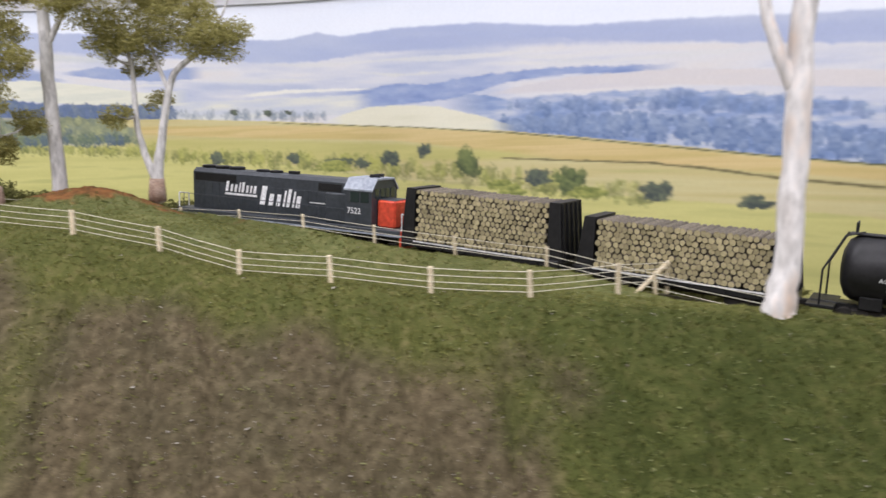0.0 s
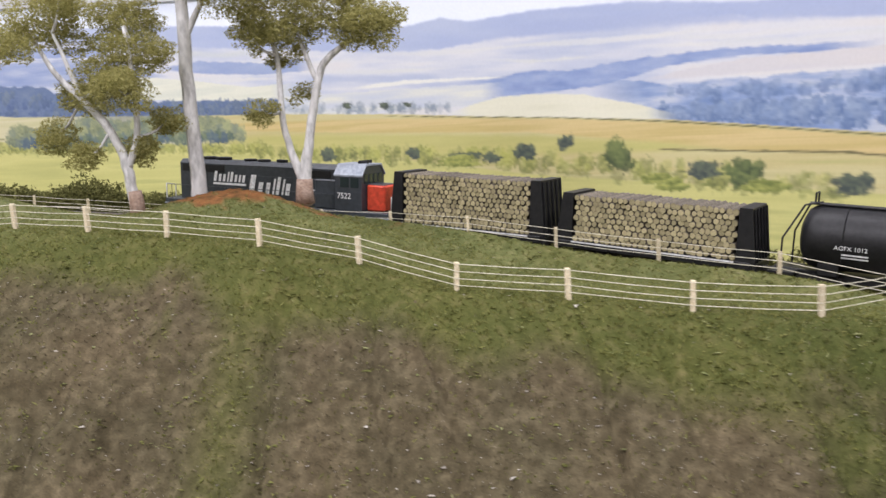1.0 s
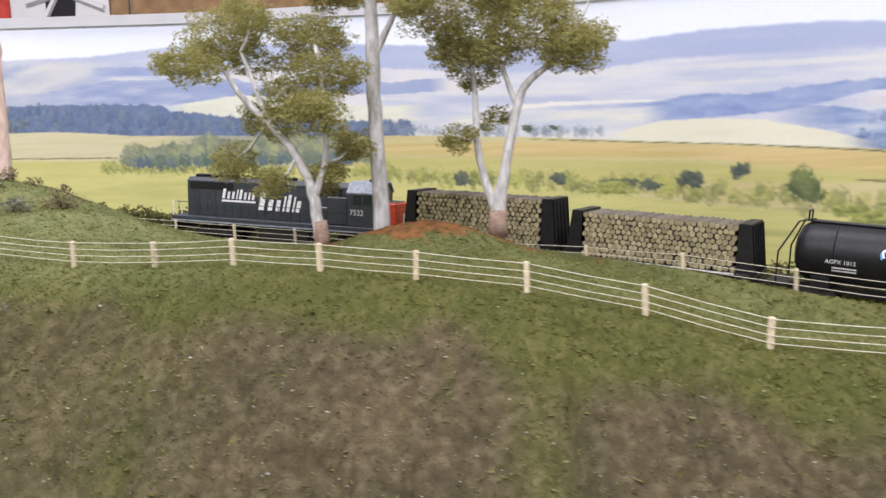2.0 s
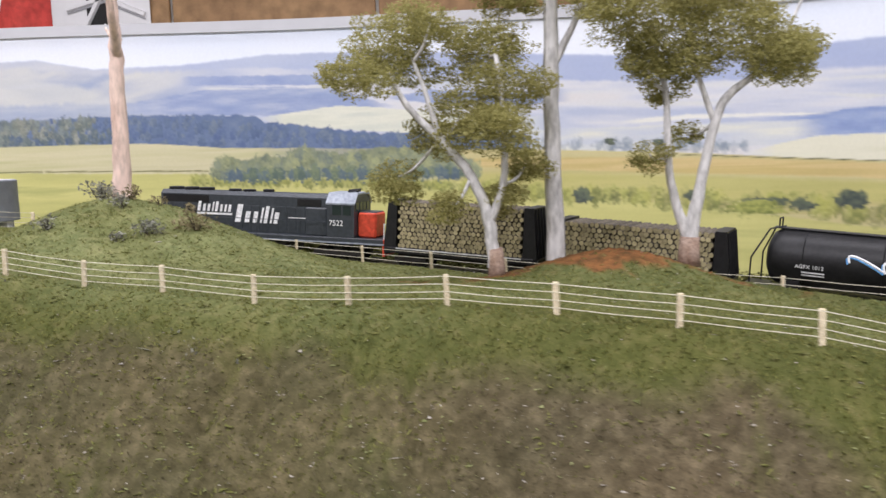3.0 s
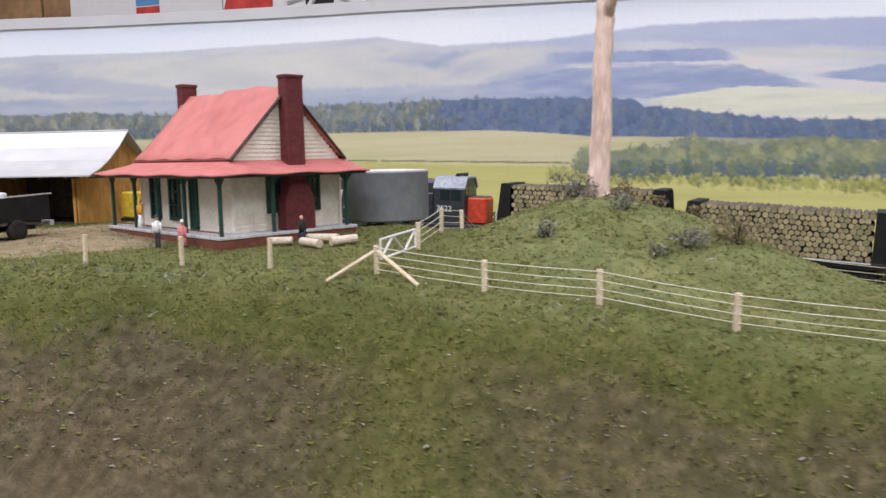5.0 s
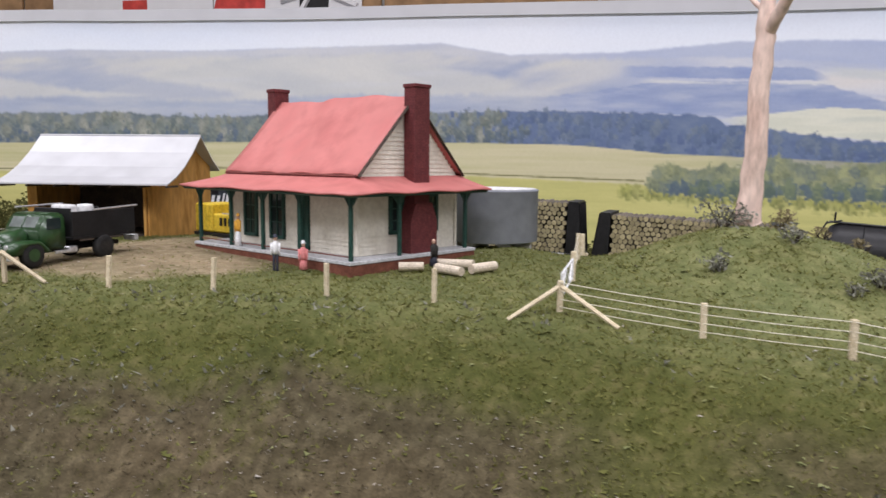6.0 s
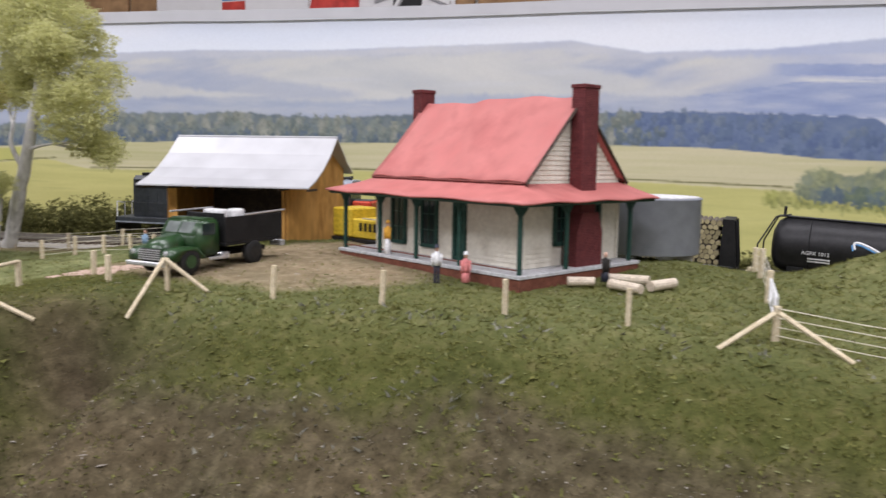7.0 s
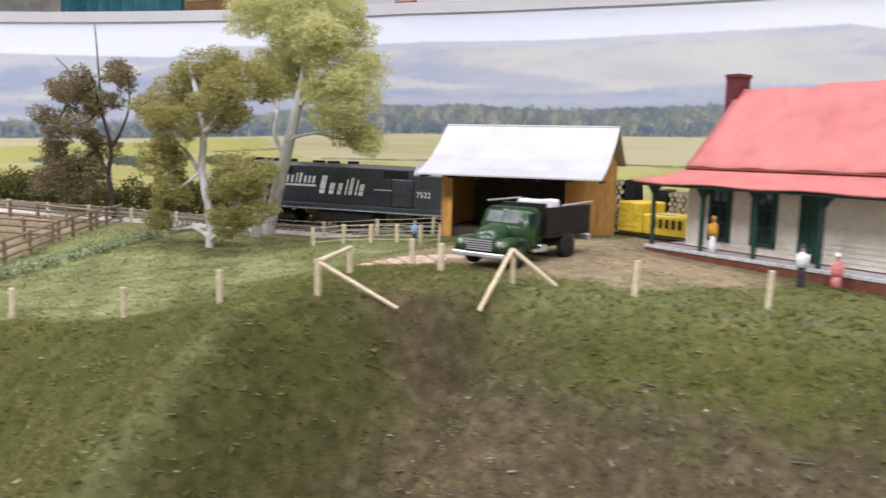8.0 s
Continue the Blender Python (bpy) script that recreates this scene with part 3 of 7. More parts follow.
# ---- scenery sheet ----
def scenery():
    nx, ny = 1060, 275
    xs = np.linspace(-1.80, 0.50, nx)
    f = np.linspace(0, 1, ny)
    X = np.repeat(xs[:, None], ny, 1)
    yc, _ = crest(xs)
    lo, hi = yc - 0.16, np.maximum(back_y(np.clip(xs, -1.95, 0.55)) + 0.004, yc + 0.1)
    Y = lo[:, None] + (hi - lo)[:, None] * f[None, :]
    Z = land(X, Y)
    rng = np.random.default_rng(3)
    Z = Z + rng.normal(0, 0.00035, Z.shape) * (1 - 0.95 * yard_mask(X, Y))
    V = np.stack([X, Y, Z], -1).reshape(-1, 3)
    i = np.arange(nx - 1)[:, None] * ny + np.arange(ny - 1)[None, :]
    F = np.stack([i, i + ny, i + ny + 1, i + 1], -1).reshape(-1, 4)
    ob = raw("ground", V.tolist(), F.tolist(), scenery_surface(), smooth=True)
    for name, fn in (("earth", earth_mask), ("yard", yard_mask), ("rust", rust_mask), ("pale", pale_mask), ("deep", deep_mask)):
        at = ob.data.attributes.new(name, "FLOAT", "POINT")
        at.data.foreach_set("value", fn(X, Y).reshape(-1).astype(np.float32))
    tagged(ob, "rolling green turf with bare brown bank and sandy yard", "ground", kind="structure")
    # front board of the layout
    V, F = [], []
    for k, x in enumerate(xs[::8]):
        y = float(crest(x)[0]) - 0.155
        z = ground_z(x, y)
        V += [(x, y, z - 0.002), (x, y, -0.42), (x, y - 0.012, -0.42), (x, y - 0.012, z - 0.002)]
        if k:
            b = 4 * (k - 1)
            F += [(b + j, b + 4 + j, b + 4 + (j + 1) % 4, b + (j + 1) % 4) for j in range(4)]
    tagged(raw("fascia", V, F, FASCIA), "dark green painted front board of the layout", "fascia", kind="structure")
    for lx in (-1.5, -0.6, 0.3):
        leg = thing("trestle_leg", pose(lx, 0.62, FLOOR_Z), "plain timber leg under the layout", "leg")
        part("post", solid((-0.03, -0.03, 0), (0.03, 0.03, 0.66), bevel=0.004), DARK_WOOD_AND_SHADE, leg)
    tagged(part("table", solid((-1.75, 0.40, -0.39), (0.45, 0.62, -0.36)), DARK_WOOD_AND_SHADE), "timber table frame under the scenery", "table", kind="structure")


scenery()


def turf():
    """Fibres and stone chips strewn over the scenery."""
    rng = np.random.default_rng(11)

    def strew(name, count, mat, keep, size, label, flat=False):
        x = rng.uniform(-1.45, 0.30, count)
        yc, _ = crest(x)
        y = yc - 0.10 + rng.random(count) ** 1.15 * (np.minimum(line_y(x) - 0.018, yc + 0.30) - yc + 0.10)
        k = keep(x, y) > rng.random(count)
        x, y = x[k], y[k]
        z = land(x, y)
        c = np.stack([x, y, z], 1)
        n = len(x)
        s = size * rng.uniform(0.5, 1.4, (n, 1))
        a = rng.normal(size=(n, 3))
        if flat:
            q = np.stack([c + rng.normal(size=(n, 3)) * s * np.array([1, 1, 0.25]) for _ in range(4)], 1)
            V = q.reshape(-1, 3)
            F = [(4 * i + p, 4 * i + r, 4 * i + t) for i in range(n) for p, r, t in ((0, 1, 2), (0, 2, 3), (0, 3, 1), (1, 3, 2))]
        else:
            a[:, 2] = 0
            a /= np.linalg.norm(a, axis=1)[:, None] + 1e-9
            tip = c + np.stack([rng.normal(0, 0.8, n), rng.normal(0, 0.8, n), np.full(n, 0.75)], 1) * s
            w = a * s * 0.38
            q = np.stack([c - w - [0, 0, 0.0003], c + w - [0, 0, 0.0003], tip], 1)
            V = q.reshape(-1, 3)
            F = [(3 * i, 3 * i + 1, 3 * i + 2) for i in range(n)]
        tagged(raw(name, V.tolist(), F, mat), label, "stones" if mat is STONE else "grass", kind="stuff")

    bare = lambda x, y: np.maximum(np.maximum(earth_mask(x, y), yard_mask(x, y)), rust_mask(x, y))
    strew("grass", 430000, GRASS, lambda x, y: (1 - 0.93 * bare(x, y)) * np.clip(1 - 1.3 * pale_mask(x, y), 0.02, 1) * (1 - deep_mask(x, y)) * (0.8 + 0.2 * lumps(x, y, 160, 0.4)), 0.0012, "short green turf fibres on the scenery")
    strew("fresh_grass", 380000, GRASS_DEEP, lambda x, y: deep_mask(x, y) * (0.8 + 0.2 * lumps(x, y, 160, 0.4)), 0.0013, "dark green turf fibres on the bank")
    strew("pale_grass", 260000, GRASS_PALE, lambda x, y: (0.05 + 0.6 * pale_mask(x, y)) * (1 - bare(x, y)), 0.0011, "pale dry turf fibres in the paddock and on the painted spur highlight")
    strew("dry_grass", 170000, GRASS_DRY, lambda x, y: 0.75 * earth_mask(x, y) + 0.03 * (1 - yard_mask(x, y)), 0.0010, "brown dry fibres on the bare bank")
    verge = lambda x, y: np.exp(-((crest(x)[0] - y - 0.008) / 0.009) ** 2) * sstep(0.58, 0.64, -x) * sstep(0.92, 0.88, -x)
    spots = ((-0.787, 0.438, 0.030, 0.014), (-0.549, 0.418, 0.010, 0.012), (-0.592, 0.464, 0.014, 0.006), (-0.540, 0.462, 0.014, 0.006), (-0.735, 0.452, 0.03, 0.012), (-0.42, 0.415, 0.02, 0.006))
    tufty = lambda x, y: sum(np.exp(-((x - a) / c) ** 2 - ((y - b) / d) ** 2) for a, b, c, d in spots)
    strew("weeds", 26000, LEAF_HEDGE, lambda x, y: verge(x, y) * np.clip(2.4 * (cloudy(x * 130, y * 130, 31, 3) - 0.32), 0, 1), 0.0026, "dark weeds along the edge of the yard")
    strew("grey_weeds", 60000, LEAF_SAGE, lambda x, y: np.clip(0.8 * verge(x, y) * (cloudy(x * 110 + 9, y * 110, 37, 3) > 0.52) + 0.9 * tufty(x, y) * (cloudy(x * 160, y * 160, 39, 3) > 0.45), 0, 1), 0.0019, "grey-green weeds in patches on the bank")
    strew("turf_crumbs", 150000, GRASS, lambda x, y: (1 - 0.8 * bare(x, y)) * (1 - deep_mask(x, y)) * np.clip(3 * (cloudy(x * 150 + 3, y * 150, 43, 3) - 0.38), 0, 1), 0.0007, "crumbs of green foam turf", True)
    strew("light_crumbs", 110000, GRASS_PALE, lambda x, y: (0.55 - 0.35 * bare(x, y)) * np.clip(3 * (cloudy(x * 90 + 8, y * 90, 47, 3) - 0.42), 0.05, 1), 0.0006, "crumbs of yellow-green foam turf", True)
    strew("stone_chips", 3800, STONE, lambda x, y: 0.10 + 0.28 * earth_mask(x, y) + 0.10 * yard_mask(x, y), 0.0009, "pale stone chips on the bank", True)
    strew("fine_gravel", 60000, STONE, lambda x, y: 0.12 + 0.4 * earth_mask(x, y) + 0.12 * yard_mask(x, y), 0.00034, "fine pale grit on the bank", True)


turf()


# ---- printed backdrop ----
def tone(r, g, b):
    """Print ink from display values of 0 to 255."""
    ink = np.array([((c / 255 + 0.055) / 1.055) ** 2.4 for c in (r, g, b)])
    return 0.97 * (ink + 0.16 * (ink.mean() - ink))


RIM_X = (0.5, 0.1, -0.113, -0.37, -0.55, -0.78, -1.0, -1.16, -1.25, -1.56, -1.95)
RIM_Z = (0.120, 0.142, 0.1515, 0.1680, 0.1730, 0.1795, 0.183, 0.183, 0.1805, 0.1725, 0.165)


class Print:
    """A landscape print: soft areas of ink between outlines, and trees dabbed on it. Kept on a grid of x and z."""

    def __init__(self):
        self.x = np.arange(0.44, -1.74, -0.0014)
        self.z = np.arange(-0.104, 0.190, 0.00112)
        self.X, self.Z = np.meshgrid(self.x, self.z, indexing="ij")
        self.ink = np.empty(self.X.shape + (3,))
        self.ink[:] = tone(222, 230, 244)

    def line(self, knots, rough=0.0, seed=0):
        if isinstance(knots, float):
            return np.full(len(self.x), knots)
        z = np.interp(-self.x, [-k[0] for k in knots], [k[1] for k in knots])
        if rough:
            z = z + rough * (cloudy(self.x * 160, self.x * 0, seed, 4) - 0.5) * 2
        return z

    def area(self, top, low, inks, soft=0.0012, rough=0.0008, seed=1, grain=(14, 60), x0=9.0, x1=-9.0, fade=0.02, alpha=1.0, slant=0.0, contrast=1.6):
        """Fills between two outlines with a cloudy mix of inks."""
        t, l = self.line(top, rough, seed)[:, None], self.line(low, rough * 0.6, seed + 3)[:, None]
        a = np.clip((t - self.Z) / soft + 0.5, 0, 1) * np.clip((self.Z - l) / soft + 0.5, 0, 1)
        a = a * np.clip((x0 - self.X) / fade, 0, 1) * np.clip((self.X - x1) / fade, 0, 1) * alpha
        n = cloudy(self.X * grain[0] + 31, self.Z * grain[1] + slant * self.X * grain[0] + 57, seed)
        n = np.clip((n - 0.5) * contrast + 0.5, 0, 0.9999) * (len(inks) - 1)
        k = n.astype(int)
        table = np.array(inks + inks[-1:])
        mix = table[k] + (table[k + 1] - table[k]) * (n - k)[..., None]
        self.ink += (mix - self.ink) * a[..., None]

    def dab(self, cx, cz, rx, rz, low, high, rng, alpha=0.9):
        """One clump of leaves: darker at the foot, lighter at the crown, with a ragged outline."""
        i0, i1 = np.searchsorted(-self.x, [-(cx + rx * 1.5), -(cx - rx * 1.5)])
        j0, j1 = np.searchsorted(self.z, [cz - rz * 1.5, cz + rz * 1.5])
        if i1 <= i0 or j1 <= j0:
            return
        X, Z = self.X[i0:i1, j0:j1], self.Z[i0:i1, j0:j1]
        n = value_noise(X * 520 + 9, Z * 520 + 5, 3)
        d = np.hypot((X - cx) / rx, (Z - cz) / rz) + 0.7 * (n - 0.5)
        a = np.clip((1.05 - d) / 0.35, 0, 1) * alpha
        f = np.clip(0.5 + 0.4 * (Z - cz) / rz + 0.8 * (n - 0.5) + rng.uniform(-0.4, 0.4), 0, 1)[..., None]
        patch = self.ink[i0:i1, j0:j1]
        patch += (low + (high - low) * f - patch) * a[..., None]

    def belt(self, top, low, inks, size, count, seed, x0, x1, alpha=0.9):
        """A belt of trees, the far ones first; inks: pairs of (foot, crown)."""
        rng = random.Random(seed)
        t, l = self.line(top), self.line(low)
        for k in range(count):
            x = x0 + (x1 - x0) * rng.random()
            i = min(max(int((self.x[0] - x) / 0.0014), 0), len(self.x) - 1)
            s = size * rng.uniform(0.5, 1.6)
            f = 1 - k / count
            zz = l[i] + s * 0.5 + (t[i] - l[i] - s * 1.3) * min(1.0, max(0.0, f + rng.uniform(-0.3, 0.3)))
            lo, hi = inks[min(len(inks) - 1, int(len(inks) * rng.random()))]
            self.dab(x, zz, s * 0.85, s * rng.uniform(0.9, 1.5), lo, hi, rng, alpha)


def paint_landscape():
    p = Print()
    low = -0.12
    # sky: paler towards the hills
    p.area(0.30, low, [tone(216, 227, 246), tone(226, 233, 246), tone(236, 240, 247)], grain=(4, 14), seed=2)
    p.area(((0.3, 0.12), (-0.1, 0.135), (-0.5, 0.160), (-1.0, 0.168), (-1.6, 0.158)), low, [tone(232, 237, 245)], soft=0.02, alpha=0.5)
    ridge = ((0.45, 0.067), (0.265, 0.0858), (0.168, 0.096), (0.098, 0.1008), (0.036, 0.1119), (-0.037, 0.1171), (-0.091, 0.1163), (-0.114, 0.1223), (-0.151, 0.1184), (-0.364, 0.1419), (-0.464, 0.1481), (-0.533, 0.1498), (-0.624, 0.1438),
             (-0.718, 0.1441), (-0.780, 0.1560), (-0.855, 0.1560), (-0.944, 0.1560), (-1.034, 0.1548), (-1.144, 0.1560), (-1.218, 0.153), (-1.346, 0.1525), (-1.402, 0.1401), (-1.562, 0.1405))
    p.area(ridge, low, [tone(160, 174, 212), tone(172, 184, 214), tone(184, 194, 216)], soft=0.0022, grain=(9, 40), seed=3, slant=0.6)
    # the western hills fade into haze
    p.area(ridge, low, [tone(178, 186, 206), tone(192, 197, 208), tone(204, 206, 210)], soft=0.003, grain=(10, 45), seed=4, x0=-0.60, fade=0.12, slant=-0.7)
    pale = ((0.45, 0.050), (0.266, 0.066), (0.198, 0.076), (0.135, 0.0854), (0.078, 0.0941), (0.012, 0.0943), (-0.064, 0.0996), (-0.115, 0.095), (-0.164, 0.098), (-0.341, 0.1176), (-0.464, 0.1317), (-0.558, 0.1384), (-0.719, 0.1390), (-0.796, 0.150), (-1.144, 0.149), (-1.346, 0.143), (-1.402, 0.132), (-1.562, 0.129))
    p.area(pale, low, [tone(178, 188, 212), tone(196, 201, 216), tone(212, 213, 218), tone(216, 213, 212)], soft=0.002, rough=0.0015, grain=(11, 80), seed=5, slant=0.5, x1=-0.62, fade=0.1, contrast=2.0)
    p.area(pale, low, [tone(158, 171, 200), tone(180, 187, 202), tone(200, 202, 204), tone(206, 207, 204)], soft=0.004, rough=0.002, grain=(11, 48), seed=6, slant=-0.8, x0=-0.55, fade=0.12, contrast=2.6)
    # lit flanks and blue hollows of the western hills
    p.area(((-0.72, 0.125), (-0.80, 0.138), (-0.90, 0.149), (-1.0, 0.146), (-1.08, 0.130), (-1.13, 0.112)), 0.106, [tone(188, 193, 198), tone(208, 209, 206)], soft=0.005, rough=0.002, seed=7, x0=-0.70, x1=-1.13, alpha=0.9, slant=0.8)
    p.area(((-0.98, 0.116), (-1.06, 0.128), (-1.14, 0.138), (-1.22, 0.134)), ((-0.98, 0.111), (-1.22, 0.104)), [tone(160, 172, 200), tone(174, 184, 204)], soft=0.006, rough=0.002, seed=8, x0=-0.97, x1=-1.24, alpha=0.6)
    p.area(((-1.10, 0.112), (-1.20, 0.128), (-1.28, 0.138), (-1.36, 0.122)), 0.106, [tone(192, 196, 200), tone(208, 209, 206)], soft=0.005, rough=0.002, seed=9, x0=-1.10, x1=-1.38, alpha=0.9, slant=-0.8)
    p.area(((-0.60, 0.104), (-0.74, 0.111), (-0.88, 0.113), (-1.0, 0.107), (-1.15, 0.113), (-1.3, 0.104), (-1.6, 0.092)), 0.05, [tone(150, 164, 196), tone(166, 178, 202), tone(188, 194, 204)], soft=0.004, rough=0.0025, grain=(18, 110), seed=10, x0=-0.56, fade=0.08, alpha=0.85)
    for k, (xa, za, w) in enumerate(((-0.66, 0.111, 0.09), (-0.80, 0.121, 0.11), (-0.95, 0.127, 0.12), (-1.06, 0.113, 0.10), (-1.18, 0.121, 0.10), (-1.30, 0.116, 0.11), (-0.74, 0.130, 0.09))):
        p.area(((xa, za + 0.001), (xa - w * 0.5, za + 0.0035), (xa - w, za + 0.001)), ((xa, za), (xa - w * 0.6, za - 0.002), (xa - w, za)), [tone(206, 208, 208), tone(196, 200, 206)], soft=0.003, rough=0.001, seed=20 + k, x0=xa, x1=xa - w, fade=0.03, alpha=0.9)
    # pale stubble strips on the eastern hills
    for k, (xa, za, w, h) in enumerate(((0.24, 0.069, 0.20, 0.004), (0.10, 0.083, 0.16, 0.005), (-0.02, 0.089, 0.16, 0.004), (0.16, 0.076, 0.12, 0.003), (-0.10, 0.078, 0.14, 0.004), (-0.19, 0.094, 0.15, 0.004), (-0.26, 0.082, 0.13, 0.005), (0.02, 0.074, 0.10, 0.003))):
        p.area(((xa, za + 0.001), (xa - w * 0.5, za + h), (xa - w, za + 0.010)), ((xa, za), (xa - w * 0.6, za + 0.001), (xa - w, za + 0.008)), [tone(222, 220, 214), tone(210, 212, 214), tone(216, 216, 204)], soft=0.0016, rough=0.0012, seed=70 + k, x0=xa, x1=xa - w, fade=0.03, alpha=0.75)
    # blue woods and pale strips of the middle hills
    blue = [tone(120, 144, 196), tone(140, 160, 204), tone(160, 174, 208)]
    p.area(((0.45, 0.066), (0.265, 0.081), (0.10, 0.092), (-0.02, 0.1085), (-0.10, 0.100)), ((0.45, 0.058), (0.265, 0.071), (0.10, 0.087), (-0.02, 0.0965), (-0.10, 0.0985)), [tone(156, 170, 210), tone(168, 180, 212)], soft=0.004, rough=0.002, seed=11, x1=-0.13, alpha=0.8)
    p.area(((0.149, 0.0666), (0.098, 0.0705), (0.026, 0.0697), (-0.008, 0.0656), (-0.038, 0.0691), (-0.075, 0.066)), ((0.149, 0.0614), (0.098, 0.0645), (0.057, 0.0625), (0.030, 0.0555), (0.011, 0.0521), (-0.075, 0.0485)), blue, rough=0.0016, grain=(60, 160), seed=12, x0=0.170, x1=-0.100, fade=0.03)
    p.area(((0.27, 0.050), (0.168, 0.062), (0.098, 0.0625), (0.045, 0.0555)), ((0.27, 0.040), (0.168, 0.051), (0.098, 0.0525), (0.045, 0.0525)), [tone(204, 202, 208), tone(214, 208, 206)], rough=0.001, seed=13, x0=0.34, x1=0.040, fade=0.02)
    p.area(((-0.06, 0.0668), (-0.15, 0.0715), (-0.20, 0.069)), ((-0.06, 0.0652), (-0.15, 0.0675), (-0.20, 0.066)), [tone(228, 227, 218), tone(220, 220, 218)], seed=14, x0=-0.055, x1=-0.205)
    p.area(((-0.06, 0.062), (-0.20, 0.064), (-0.32, 0.066)), 0.044, [tone(190, 198, 214), tone(204, 208, 212), tone(220, 220, 208)], seed=15, x0=-0.060, x1=-0.33, grain=(22, 170), rough=0.001)
    p.area(((-0.468, 0.1211), (-0.482, 0.1282), (-0.558, 0.1306), (-0.605, 0.1322)), ((-0.468, 0.1174), (-0.605, 0.1233)), [tone(138, 156, 200), tone(158, 172, 206)], rough=0.0012, grain=(40, 120), seed=16, x0=-0.464, x1=-0.625, fade=0.012)
    p.area(((-0.407, 0.0944), (-0.437, 0.1042), (-0.463, 0.1134), (-0.529, 0.119), (-0.61, 0.1177), (-0.68, 0.108)), ((-0.407, 0.0931), (-0.472, 0.0927), (-0.534, 0.0905), (-0.68, 0.097)), [tone(132, 152, 196), tone(150, 165, 202), tone(176, 186, 208)], rough=0.0016, grain=(26, 150), seed=17, x0=-0.402, x1=-0.70, fade=0.03)
    p.area(((-0.30, 0.100), (-0.371, 0.1069), (-0.412, 0.1028)), ((-0.30, 0.088), (-0.359, 0.0931), (-0.412, 0.1011)), [tone(142, 160, 202), tone(160, 174, 206)], rough=0.0014, grain=(40, 120), seed=18, x0=-0.24, x1=-0.415, fade=0.02)
    p.area(((-0.46, 0.1165), (-0.53, 0.1165), (-0.60, 0.1215)), ((-0.46, 0.1145), (-0.60, 0.1185)), [tone(206, 209, 212)], seed=19, x0=-0.455, x1=-0.61)
    p.area(((-0.34, 0.113), (-0.42, 0.123), (-0.47, 0.128)), ((-0.34, 0.108), (-0.47, 0.121)), [tone(206, 209, 206), tone(194, 200, 208)], soft=0.003, seed=29, x0=-0.30, x1=-0.475, grain=(20, 150))
    # woods and cream hill on the eastern valley floor
    p.area(((0.45, 0.012), (0.267, 0.0302), (0.199, 0.0426), (0.168, 0.0489), (0.098, 0.0492), (0.057, 0.049), (0.026, 0.0558)), -0.05, [tone(112, 140, 190), tone(134, 157, 200), tone(164, 178, 208), tone(196, 202, 212)], rough=0.002, grain=(34, 130), seed=31, x1=0.005, fade=0.035, contrast=2.2)
    wood = [(tone(92, 118, 164), tone(126, 150, 190)), (tone(100, 126, 170), tone(140, 160, 192))]
    p.belt(((0.45, 0.000), (0.268, 0.0165), (0.199, 0.0262), (0.135, 0.034), (0.054, 0.034)), ((0.45, -0.04), (0.268, -0.004), (0.169, 0.010), (0.056, 0.025)), wood, 0.0030, 800, 32, 0.42, 0.052)
    p.belt(((0.268, 0.034), (0.168, 0.047), (0.06, 0.048)), ((0.268, 0.020), (0.168, 0.034), (0.06, 0.038)), wood, 0.0032, 110, 33, 0.30, 0.055, 0.55)
    p.area(((0.060, 0.0278), (0.039, 0.035), (0.002, 0.0456), (-0.029, 0.0495), (-0.066, 0.0498), (-0.105, 0.0405)), 0.020, [tone(216, 216, 194), tone(225, 222, 198), tone(216, 214, 186)], soft=0.0009, seed=34, x0=0.062, x1=-0.110, grain=(16, 140))
    p.area(((-0.316, 0.0773), (-0.378, 0.0876), (-0.42, 0.093), (-0.463, 0.0968), (-0.51, 0.0925), (-0.544, 0.0886)), ((-0.315, 0.0616), (-0.419, 0.07), (-0.472, 0.0749), (-0.529, 0.0825), (-0.544, 0.0871)), [tone(212, 214, 196), tone(222, 222, 204), tone(206, 210, 196)], soft=0.0009, seed=35, x0=-0.260, x1=-0.548, grain=(16, 160), fade=0.03)
    # tree belts before the hills
    belt_top = ((-0.119, 0.046), (-0.174, 0.0511), (-0.271, 0.0615), (-0.378, 0.067), (-0.419, 0.0682), (-0.463, 0.0736), (-0.51, 0.0806), (-0.539, 0.084), (-0.549, 0.0913), (-0.579, 0.0928), (-0.675, 0.0962), (-0.856, 0.096), (-0.944, 0.0945), (-1.018, 0.0925), (-1.091, 0.0965), (-1.221, 0.0955), (-1.30, 0.086), (-1.415, 0.073), (-1.564, 0.072))
    belt_low = ((-0.119, 0.041), (-0.156, 0.0412), (-0.273, 0.0475), (-0.378, 0.0518), (-0.510, 0.0575), (-0.627, 0.0642), (-0.721, 0.0684), (-0.845, 0.0695), (-1.147, 0.0684), (-1.403, 0.0575), (-1.565, 0.0527))
    p.area(belt_top, 0.03, [tone(92, 112, 154), tone(102, 122, 158), tone(114, 132, 162)], rough=0.002, grain=(70, 120), seed=36, x0=-0.27, x1=-0.80, fade=0.05)
    p.area(belt_top, 0.03, [tone(98, 114, 126), tone(118, 130, 134), tone(136, 146, 142)], soft=0.002, rough=0.003, grain=(90, 90), seed=37, x0=-0.74, fade=0.05)
    navy = [(tone(84, 104, 148), tone(106, 126, 160)), (tone(88, 106, 138), tone(118, 134, 152)), (tone(82, 102, 140), tone(100, 120, 150))]
    p.belt(belt_top, belt_low, navy, 0.0036, 520, 38, -0.28, -0.80)
